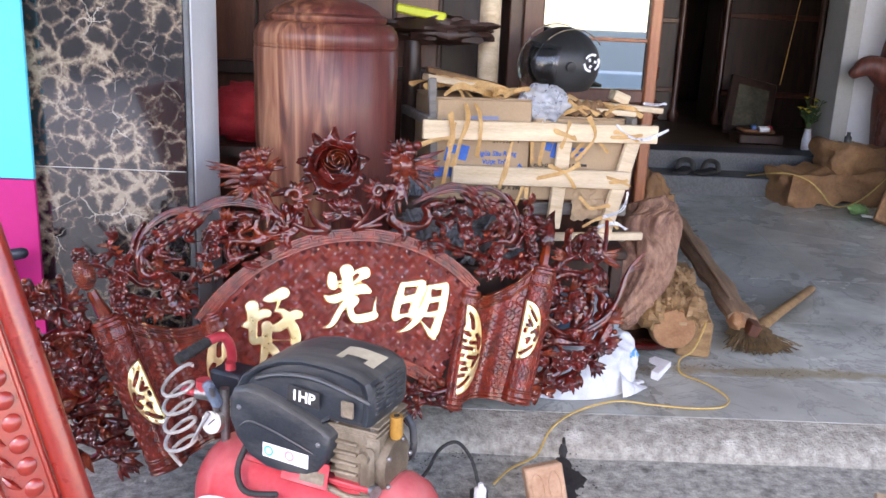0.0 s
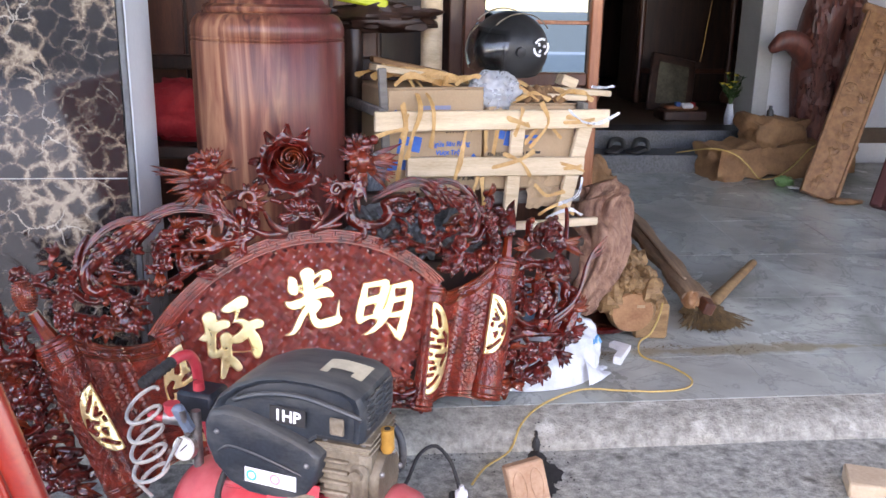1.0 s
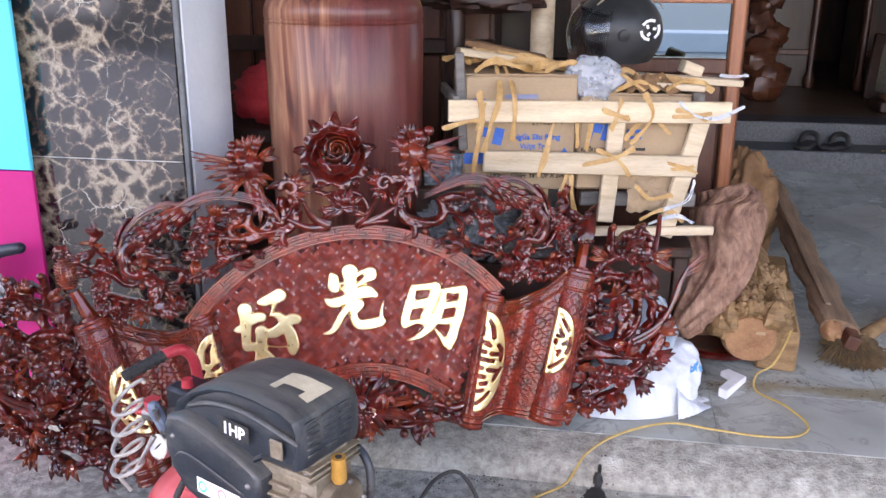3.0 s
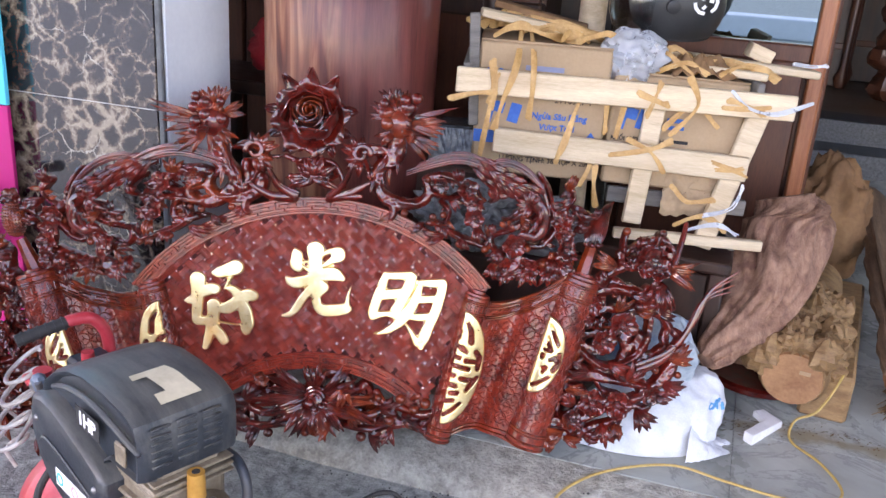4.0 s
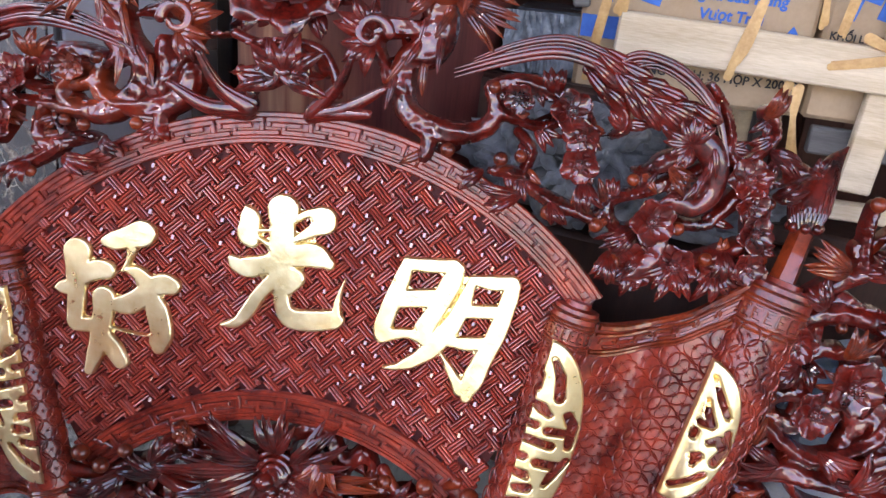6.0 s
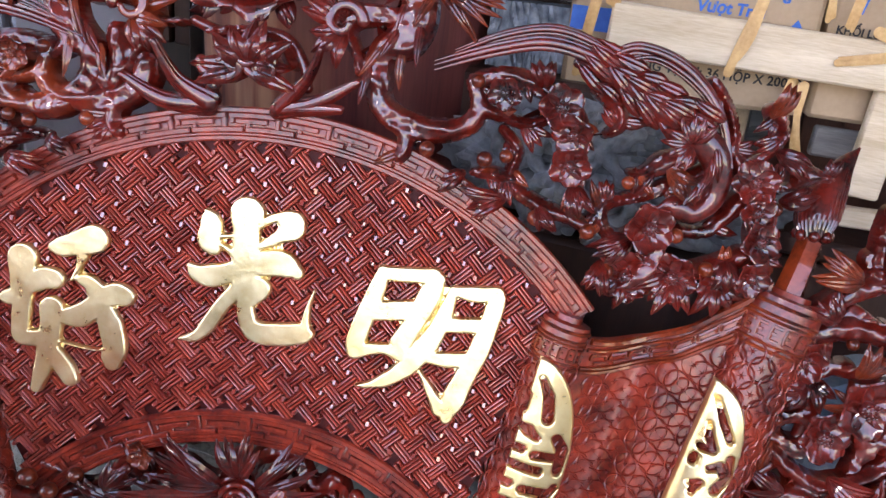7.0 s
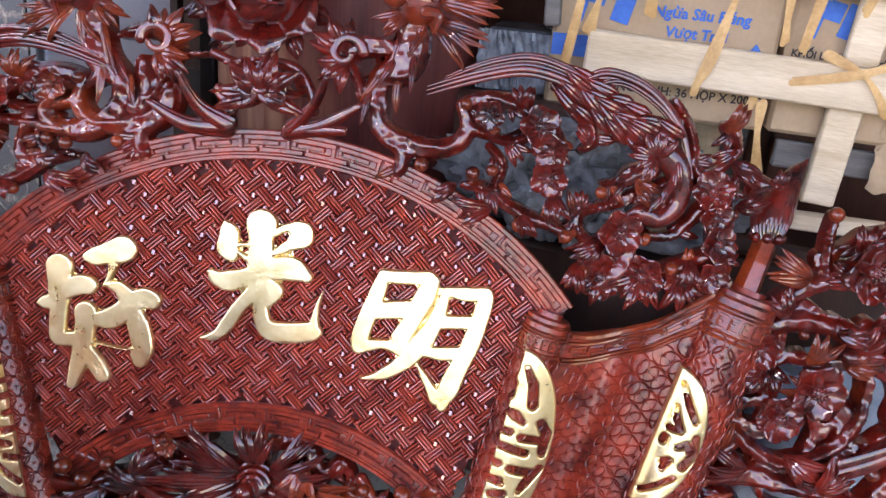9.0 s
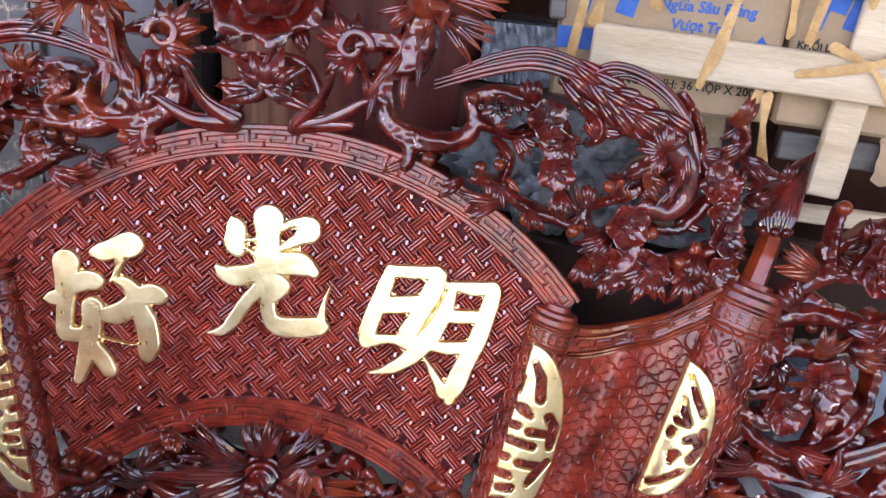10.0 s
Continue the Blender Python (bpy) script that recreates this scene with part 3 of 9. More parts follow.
# ---- the carved panel ----
LEAN_M = Matrix(((0.9517, -0.0859, 0.2948, -0.2193), (0.3059, 0.1846, -0.9340, 2.2386), (0.0258, 0.9791, 0.2019, 0.4701), (0, 0, 0, 1)))
TOP_C, TOP_R, LOW_C, LOW_R = -0.299, 0.474, -0.505, 0.338


def on_arc(cy, r, deg, z=0.0):
    a = radians(deg)
    return Vector((r * math.sin(a), cy + r * math.cos(a), z))


def left_warp(x, y):
    """The left end of the screen spreads a little wider and lower than the right one."""
    k = min(1.0, max(0.0, (x - 0.26) / 0.30))
    return x + 0.036 * k, y - (0.022 * k if y > 0.04 else 0.034 * k)


def in_field(x, y, margin=0.0):
    if math.hypot(x, y - TOP_C) > TOP_R - 0.036 - margin or math.hypot(x, y - LOW_C) < LOW_R + 0.003 + margin:
        return False
    return abs(x + 0.005) < 0.357 + (y + 0.02) * 0.44 - 0.004 - margin


def build_fan(panel):
    def plate(u, v):
        top = on_arc(TOP_C, TOP_R - 0.004, -53.8 + 105.3 * u)
        low = on_arc(LOW_C, LOW_R - 0.030, -48.5 + 95.5 * u)
        p = low.lerp(top, v)
        return (p.x, p.y, -0.006)
    part("fan_plate", Geo().sheet(plate, 60, 14, 0.024), FRET_GROUND_SHADE, panel)
    # interlaced fretwork: a plain weave of three-ridged strips, small keys in the gaps
    g, pegs = Geo(), Geo()
    w, gap = 0.0114, 0.0085
    pitch = w + gap
    turn = Matrix.Rotation(radians(43), 4, "Z")
    rnd = random.Random(4)

    def ridge(cx, cy, half, hw, lay, top):
        ends = [turn @ Vector((cx + (e if lay else 0), cy + (0 if lay else e), 0)) for e in (-half, half)]
        if not all(in_field(p.x, p.y - 0.06, -0.006) for p in ends):
            half *= 0.45
            ends = [turn @ Vector((cx + (e if lay else 0), cy + (0 if lay else e), 0)) for e in (-half, half)]
            if not all(in_field(p.x, p.y - 0.06, -0.005) for p in ends):
                return
        vs = []
        for z, q, e in ((-0.0065, hw, half), (top - 0.0016, hw * 0.86, half - 0.0003), (top, hw * 0.30, half - 0.0012)):
            for sx, sy in ((-1, -1), (1, -1), (1, 1), (-1, 1)):
                p = turn @ Vector((cx + (sx * e if lay else sx * q), cy + (sy * q if lay else sy * e), 0))
                vs.append((p.x, p.y - 0.06, z + (rnd.uniform(-0.0005, 0.0005) if z > 0 else 0.0)))
        g.add(vs, [(8, 9, 10, 11)] + [(b + k, b + (k + 1) % 4, b + 4 + (k + 1) % 4, b + 4 + k) for b in (0, 4) for k in range(4)])
    for i in range(-31, 32):
        for j in range(-31, 32):
            lay = (i + j) % 2 == 0
            cx, cy = i * pitch, j * pitch
            for k in (-1, 0, 1):
                o = k * w * 0.36
                ridge(cx + (0 if lay else o), cy + (o if lay else 0), w / 2 + gap - 0.0008, w * 0.152, lay, 0.0028 + rnd.uniform(-0.0005, 0.0005))
            # the key in the gap: a short bar, two hooks and a bright peg
            hx, hy = cx + pitch / 2, cy + pitch / 2
            up = (i % 2) == 0
            ridge(hx, hy, gap * 0.44, w * 0.13, up, 0.0026)
            for e in (-1, 1):
                ridge(hx + (e * gap * 0.36 if up else 0), hy + (0 if up else e * gap * 0.36), gap * 0.28, w * 0.12, not up, 0.0026)
            p = turn @ Vector((hx, hy, 0))
            if in_field(p.x, p.y - 0.06, 0.004) and rnd.random() < 0.8:
                w2 = rnd.uniform(0.0021, 0.0029)
                pegs.box((0, 0, 0), (w2 * 1.5, w2 * 2.2, 0.006), Matrix.Translation((p.x, p.y - 0.06, 0.0012)) @ Matrix.Rotation(radians(-10), 4, "Z") @ Matrix.Rotation(radians(-rnd.uniform(-6, 12)), 4, "X"), 0.0006)
    tagged(part("fretwork", g, LACQUER_FRET, panel, "interlaced carved fretwork in dark red lacquer", flat=True), kind="stuff")
    tagged(part("carved_peg_work", pegs, PEG, panel, "small polished pegs in the gaps of the fretwork", flat=True), kind="stuff")
    # keyed bands along the upper and lower arcs
    for name, cy, r0, r1, span in (("upper_band", TOP_C, TOP_R - 0.034, TOP_R, 51.6), ("lower_band", LOW_C, LOW_R - 0.036, LOW_R, 46)):
        left = span + 2.6
        g = Geo()
        g.sheet(lambda u, v: on_arc(cy, r0 + (r1 - r0) * v, -left + (left + span) * u, -0.004 + 0.004 * math.sin(math.pi * v)), 64, 4, 0.022)
        part(name, g, LACQUER_SATIN, panel)
        k, rim = Geo(), Geo()
        for r, rr in ((r0 + 0.002, 0.0034), (r0 + 0.0062, 0.0018), (r1 - 0.0022, 0.0038)):
            rim.tube([on_arc(cy, r, -left + (left + span) * q / 60, 0.003) for q in range(61)], rr, 6)
        step = math.degrees(0.058 / r1)
        lo, hi = r0 + 0.011, r1 - 0.008
        mid = (lo + hi) / 2
        a = -left + 1.0
        while a < span - step * 0.6:
            def rib(p, q, wide):
                d = q - p
                k.box((0, 0, 0), (d.length + wide * 0.9, wide, 0.0058), frame_of((p + q) / 2, d, Vector((-d.y, d.x, 0))), 0.0011)
            def bar(ra, a0, a1):
                pts = [on_arc(cy, ra, a0 + (a1 - a0) * q / 2, 0.0016) for q in range(3)]
                rib(pts[0], pts[1], 0.0062)
                rib(pts[1], pts[2], 0.0062)
            def leg(ang, ra, rb):
                rib(on_arc(cy, ra, ang, 0.0010), on_arc(cy, rb, ang, 0.0010), 0.0056)
            bar(hi, a, a + step * 0.86)
            leg(a, mid + 0.001, hi)
            bar(mid + 0.001, a + step * 0.12, a + step * 0.62)
            bar(lo, a + step * 0.3, a + step * 1.16)
            leg(a + step * 0.86, mid - 0.004, hi)
            leg(a + step * 0.3, lo, mid - 0.003)
            a += step
        part("band_edge", rim, LACQUER_SATIN, panel)
        part("key_pattern", k, LACQUER_SATIN, panel, flat=True)


def strokes_relief(strokes, depth, bevel, res=0.0016, pad=0.004):
    """A raised shape, the union of brush strokes of (x, y, half width)."""
    pts = [p for s in strokes for p in s]
    x0, x1 = min(p[0] - p[2] for p in pts) - pad, max(p[0] + p[2] for p in pts) + pad
    y0, y1 = min(p[1] - p[2] for p in pts) - pad, max(p[1] + p[2] for p in pts) + pad
    segs = []
    for s in strokes:
        q, r = curve([Vector((p[0], p[1], 0)) for p in s], [p[2] for p in s], 5)
        segs += [(q[i].x, q[i].y, r[i], q[i + 1].x, q[i + 1].y, r[i + 1]) for i in range(len(q) - 1)]

    def dist(x, y):
        d = np.full(x.shape, 9.0)
        for ax, ay, ar, bx, by, br in segs:
            ex, ey = bx - ax, by - ay
            t = np.clip(((x - ax) * ex + (y - ay) * ey) / (ex * ex + ey * ey + 1e-12), 0, 1)
            d = np.minimum(d, np.hypot(x - ax - t * ex, y - ay - t * ey) - (ar + (br - ar) * t))
        return d
    return relief(dist, (x0, x1, y0, y1), depth, bevel, res)


def relief(dist, bounds, depth, bevel, res):
    """The raised shape inside dist(x, y) < 0, with rounded shoulders."""
    x0, x1, y0, y1 = bounds
    nx, ny = int((x1 - x0) / res) + 2, int((y1 - y0) / res) + 2
    x, y = np.meshgrid(x0 + res * np.arange(nx), y0 + res * np.arange(ny), indexing="ij")
    d = dist(x, y)
    for _ in range(3):
        gx, gy = (dist(x + 1e-4, y) - dist(x - 1e-4, y)) / 2e-4, (dist(x, y + 1e-4) - dist(x, y - 1e-4)) / 2e-4
        out = (d > 0) & (d < res * 2.2)
        gg = gx * gx + gy * gy + 1e-6
        x, y = np.where(out, x - gx * d / gg, x), np.where(out, y - gy * d / gg, y)
        d = np.where(out, dist(x, y), d)
    inside = d < res * 0.55
    t = np.clip(-d / bevel, 0, 1)
    z = depth * (0.45 + 0.55 * np.sqrt(np.clip(1 - (1 - t) ** 2, 0, 1)))
    z = np.where(d > -res * 0.12, 0.0, z)
    keep = inside[:-1, :-1] & inside[1:, :-1] & inside[1:, 1:] & inside[:-1, 1:]
    ids, vs, fs = {}, [], []
    for i, j in np.argwhere(keep):
        q = []
        for a, b in ((i, j), (i + 1, j), (i + 1, j + 1), (i, j + 1)):
            if (a, b) not in ids:
                ids[a, b] = len(vs)
                vs.append((float(x[a, b]), float(y[a, b]), float(z[a, b])))
            q.append(ids[a, b])
        fs.append(tuple(q))
    g = Geo()
    g.add(vs, fs)
    return g


def carve(strokes, z0, depth=0.030, bevel=0.013, grow=1.0, res=0.0021, side=1):
    """Pierced carving: a thick board cut into the union of the strokes, its edges rounded over."""
    segs = []
    for st in strokes:
        q, r = curve([Vector((p[0], p[1], 0)) for p in st], [p[2] * grow for p in st], 4)
        segs += [(q[i].x, q[i].y, r[i], q[i + 1].x, q[i + 1].y, r[i + 1]) for i in range(len(q) - 1)]

    def dist(x, y):
        d = np.full(x.shape, 0.05)
        for ax, ay, ar, bx, by, br in segs:
            ex, ey = bx - ax, by - ay
            t = np.clip(((x - ax) * ex + (y - ay) * ey) / (ex * ex + ey * ey + 1e-12), 0, 1)
            c = np.hypot(x - ax - t * ex, y - ay - t * ey) - (ar + (br - ar) * t)
            h = np.clip(0.5 + 0.5 * (d - c) / 0.0045, 0, 1)
            d = d + (c - d) * h - 0.0045 * h * (1 - h)
        return d
    xs, ys = [p[0] for st in strokes for p in st], [p[1] for st in strokes for p in st]
    g = relief(dist, (min(xs) - 0.03, max(xs) + 0.03, min(ys) - 0.03, max(ys) + 0.03), depth, bevel, res)
    if side < 0:
        g.v = [(*left_warp(x, y), z) for x, y, z in g.v]
    g.v = [(side * x, y, z0 + z + (0.0040 * noise.noise((x * 42, y * 42, 1)) + 0.0022 * noise.noise((x * 95, y * 95, 4)) + 0.0016 * math.sin(700 * (z + 0.3 * noise.noise((x * 20, y * 20, 2)) * 0.02)) if z > 0.004 else 0.0)) for x, y, z in g.v]
    if side < 0:
        g.f = [f[::-1] for f in g.f]
    return g


NECK_LOOP = [
    [(0.119, 0.215, 0.011), (0.126, 0.190, 0.011), (0.151, 0.174, 0.012), (0.187, 0.169, 0.011), (0.218, 0.177, 0.009), (0.229, 0.198, 0.008), (0.224, 0.216, 0.007)],
    [(0.229, 0.198, 0.007), (0.263, 0.188, 0.005), (0.284, 0.185, 0.005), (0.304, 0.194, 0.005)], [(0.221, 0.223, 0.008), (0.249, 0.231, 0.009), (0.280, 0.228, 0.010), (0.302, 0.217, 0.007)],
    [(0.227, 0.129, 0.003), (0.247, 0.130, 0.006), (0.273, 0.127, 0.007)], [(0.151, 0.174, 0.008), (0.155, 0.150, 0.007), (0.150, 0.138, 0.006)],
]
PLUM_STEM = [
    [(0.256, 0.177, 0.005), (0.273, 0.158, 0.006), (0.268, 0.132, 0.006), (0.277, 0.115, 0.007), (0.307, 0.099, 0.008), (0.334, 0.091, 0.006), (0.355, 0.085, 0.008)],
    [(0.318, 0.213, 0.011), (0.333, 0.184, 0.012), (0.330, 0.158, 0.011), (0.341, 0.128, 0.007)], [(0.347, 0.226, 0.005), (0.372, 0.210, 0.008), (0.376, 0.193, 0.006), (0.362, 0.181, 0.004)],
    [(0.391, 0.145, 0.003), (0.406, 0.146, 0.005), (0.426, 0.158, 0.011), (0.451, 0.168, 0.008)],
]
PLUM_RING = [
    [(0.355, 0.085, 0.007), (0.368, 0.109, 0.007), (0.388, 0.116, 0.005), (0.409, 0.123, 0.006), (0.433, 0.135, 0.007), (0.458, 0.148, 0.006), (0.480, 0.165, 0.007)],
    [(0.366, 0.104, 0.006), (0.371, 0.084, 0.006), (0.387, 0.075, 0.006), (0.412, 0.082, 0.011)], [(0.412, 0.082, 0.010), (0.443, 0.090, 0.007), (0.474, 0.092, 0.007), (0.493, 0.109, 0.008), (0.507, 0.126, 0.010)],
    [(0.412, 0.082, 0.013), (0.425, 0.062, 0.012), (0.411, 0.034, 0.012), (0.385, 0.020, 0.006)], [(0.438, 0.027, 0.007), (0.458, 0.044, 0.007), (0.493, 0.055, 0.010), (0.518, 0.070, 0.009)],
]
PLUM_TOP = [
    [(0.486, 0.181, 0.007), (0.510, 0.152, 0.011), (0.531, 0.123, 0.012), (0.531, 0.092, 0.012), (0.539, 0.055, 0.010)], [(0.529, 0.221, 0.009), (0.541, 0.199, 0.004), (0.530, 0.180, 0.005), (0.509, 0.162, 0.006)],
    [(0.511, 0.137, 0.005), (0.552, 0.145, 0.004), (0.566, 0.159, 0.010), (0.595, 0.157, 0.003)], [(0.464, 0.246, 0.005), (0.482, 0.217, 0.007), (0.491, 0.182, 0.007), (0.480, 0.160, 0.005)],
]
CREST_NECK = [
    [(-0.213, 0.300, 0.015), (-0.209, 0.264, 0.014), (-0.198, 0.241, 0.013), (-0.179, 0.225, 0.010), (-0.175, 0.203, 0.010), (-0.190, 0.180, 0.010), (-0.219, 0.163, 0.012), (-0.251, 0.161, 0.008), (-0.284, 0.168, 0.006), (-0.320, 0.171, 0.005)],
    [(-0.191, 0.238, 0.008), (-0.218, 0.217, 0.005), (-0.250, 0.217, 0.007), (-0.261, 0.196, 0.006), (-0.268, 0.179, 0.007), (-0.243, 0.163, 0.006)], [(-0.329, 0.190, 0.005), (-0.307, 0.218, 0.007), (-0.287, 0.228, 0.010), (-0.259, 0.224, 0.006), (-0.226, 0.217, 0.004)],
]
CREST_KNOT = [
    [(-0.288, 0.170, 0.007), (-0.298, 0.145, 0.006), (-0.289, 0.121, 0.008), (-0.269, 0.123, 0.006), (-0.245, 0.129, 0.005)], [(-0.152, 0.245, 0.009), (-0.150, 0.213, 0.009), (-0.156, 0.189, 0.009), (-0.169, 0.196, 0.008)],
    [(-0.182, 0.276, 0.003), (-0.150, 0.285, 0.008), (-0.122, 0.275, 0.008), (-0.124, 0.243, 0.006), (-0.134, 0.218, 0.005), (-0.145, 0.202, 0.006)], [(-0.125, 0.257, 0.003), (-0.085, 0.260, 0.003)],
]
CREST_RIGHT = [
    [(-0.060, 0.252, 0.003), (-0.016, 0.257, 0.003), (0.013, 0.245, 0.005), (0.028, 0.226, 0.006)], [(0.139, 0.281, 0.007), (0.095, 0.281, 0.009), (0.084, 0.263, 0.006), (0.098, 0.238, 0.004), (0.104, 0.222, 0.006)],
    [(0.150, 0.325, 0.015), (0.159, 0.287, 0.013), (0.147, 0.260, 0.014), (0.123, 0.248, 0.009), (0.119, 0.224, 0.009), (0.120, 0.210, 0.010)],
]
CREST_LEAVES = [
    [(-0.052, 0.176, 0.010), (-0.084, 0.199, 0.0055), (-0.102, 0.236, 0.003)], [(-0.055, 0.176, 0.009), (-0.099, 0.177, 0.006), (-0.139, 0.200, 0.003)], [(-0.050, 0.193, 0.007), (-0.059, 0.211, 0.003)],
    [(0.016, 0.176, 0.008), (0.050, 0.210, 0.0055), (0.066, 0.241, 0.003)], [(0.018, 0.176, 0.007), (0.058, 0.186, 0.006), (0.104, 0.212, 0.003)], [(0.014, 0.176, 0.006), (0.058, 0.180, 0.005), (0.088, 0.182, 0.003)],
]

GOOD = [
    [(-0.2487, -0.0093, 0.0168), (-0.2486, -0.0361, 0.0139), (-0.2492, -0.0653, 0.0111), (-0.2505, -0.0948, 0.0104), (-0.2484, -0.1006, 0.0104)],
    [(-0.2748, -0.0575, 0.0022), (-0.2624, -0.0559, 0.0096), (-0.2506, -0.0544, 0.0125)],
    [(-0.2437, -0.043, 0.0103), (-0.2252, -0.0316, 0.0132), (-0.2143, -0.0316, 0.0124)],
    [(-0.2484, -0.1021, 0.0097), (-0.2261, -0.1019, 0.0104)],
    [(-0.216, -0.0652, 0.014), (-0.2166, -0.085, 0.0126), (-0.2192, -0.1073, 0.0126), (-0.2245, -0.1338, 0.0105), (-0.232, -0.1606, 0.0068)],
    [(-0.2156, -0.113, 0.0089), (-0.2023, -0.1328, 0.0112), (-0.1945, -0.1463, 0.0097)],
    [(-0.2077, -0.0741, 0.0081), (-0.1837, -0.0708, 0.0139), (-0.1661, -0.0556, 0.0124)],
    [(-0.2146, 0.005, 0.0065), (-0.1996, 0.0075, 0.013), (-0.172, 0.0172, 0.0172)],
    [(-0.1832, -0.0028, 0.0065), (-0.1871, -0.0174, 0.0036), (-0.1937, -0.0302, 0.0025)],
    [(-0.1917, -0.0286, 0.0029), (-0.1753, -0.0317, 0.0087), (-0.1649, -0.0446, 0.0124)],
    [(-0.1648, -0.0497, 0.0117), (-0.1459, -0.0431, 0.0138), (-0.137, -0.0446, 0.0123)],
    [(-0.1578, -0.06, 0.0095), (-0.1513, -0.0799, 0.0139), (-0.1461, -0.1052, 0.0133), (-0.1485, -0.1238, 0.0089)],
    [(-0.1557, -0.1067, 0.0029), (-0.1659, -0.1098, 0.0018), (-0.188, -0.1071, 0.0019), (-0.2067, -0.1034, 0.0019)],
    [(-0.157, -0.1105, 0.0037), (-0.1514, -0.1182, 0.0089)],
]
LIGHT = [
    [(-0.0096, 0.0619, 0.0188), (-0.01, 0.0396, 0.0147), (-0.009, 0.0151, 0.0155), (-0.01, -0.0097, 0.0149), (-0.014, -0.0278, 0.01)],
    [(-0.0522, 0.061, 0.0028), (-0.0471, 0.0468, 0.0119), (-0.0485, 0.0291, 0.0134), (-0.0442, 0.0197, 0.0085)],
    [(-0.0381, 0.0336, 0.0035), (-0.0197, 0.0359, 0.0028)],
    [(-0.0351, 0.0247, 0.0028), (-0.0175, 0.0122, 0.0056)],
    [(0.0036, 0.0492, 0.0042), (0.0213, 0.0604, 0.0056), (0.0397, 0.0558, 0.0146)],
    [(0.04, 0.0503, 0.0146), (0.0245, 0.0385, 0.0077), (0.006, 0.0271, 0.0042)],
    [(0.0013, 0.007, 0.0141), (0.0286, 0.0101, 0.0155), (0.0458, 0.0032, 0.0084), (0.0497, -0.0028, 0.0035)],
    [(-0.0675, -0.0022, 0.0043), (-0.0579, -0.0106, 0.01), (-0.0445, -0.0115, 0.0135), (-0.0248, -0.0054, 0.0121), (-0.0086, 0.0032, 0.0127)],
    [(-0.0187, -0.0262, 0.0093), (-0.0333, -0.0448, 0.0086), (-0.046, -0.0669, 0.0087), (-0.0583, -0.0818, 0.0065), (-0.0757, -0.0864, 0.0022)],
    [(-0.0058, -0.0164, 0.0128), (0.0088, -0.0193, 0.0113), (0.0002, -0.0329, 0.0085)],
    [(-0.0077, -0.0365, 0.0093), (-0.0049, -0.0563, 0.01), (0.0061, -0.0696, 0.0129), (0.0318, -0.07, 0.0136), (0.0543, -0.0664, 0.0128), (0.0635, -0.0655, 0.0078)],
    [(0.0598, -0.0616, 0.0071), (0.061, -0.0457, 0.0043), (0.0632, -0.0327, 0.0028), (0.0686, -0.0158, 0.0014)],
]
BRIGHT = [
    [(0.1429, 0.0134, 0.0076), (0.1361, -0.0103, 0.0105), (0.1261, -0.0395, 0.0113), (0.118, -0.0674, 0.0113), (0.1172, -0.0783, 0.0099)],
    [(0.1436, 0.0121, 0.0083), (0.1719, 0.0126, 0.009), (0.1979, 0.0143, 0.0096)],
    [(0.2016, 0.0111, 0.0097), (0.1942, -0.0098, 0.0132), (0.1799, -0.0415, 0.0119), (0.1682, -0.064, 0.0127)],
    [(0.134, -0.0317, 0.0112), (0.1781, -0.0261, 0.0119)],
    [(0.1186, -0.0781, 0.0092), (0.1464, -0.0725, 0.0064), (0.171, -0.0751, 0.0113)],
    [(0.2199, -0.0039, 0.0062), (0.2094, -0.0387, 0.0105), (0.1961, -0.0648, 0.0126), (0.1789, -0.088, 0.0113), (0.157, -0.106, 0.0085), (0.1364, -0.1154, 0.0043), (0.121, -0.1177, 0.0014)],
    [(0.2216, 0.0004, 0.0062), (0.245, -0.0009, 0.0096), (0.2673, 0.0018, 0.0089)],
    [(0.2677, -0.003, 0.0103), (0.2646, -0.0229, 0.011), (0.2541, -0.0627, 0.0119), (0.242, -0.0924, 0.012), (0.2322, -0.1187, 0.0135), (0.2254, -0.1397, 0.0085), (0.2237, -0.1457, 0.005)],
    [(0.1904, -0.0926, 0.0021), (0.2039, -0.1143, 0.0057), (0.2166, -0.1341, 0.0093)],
    [(0.217, -0.0379, 0.009), (0.2546, -0.0351, 0.009)],
    [(0.1991, -0.0767, 0.007), (0.2234, -0.0771, 0.0091), (0.2453, -0.0735, 0.0084)],
]
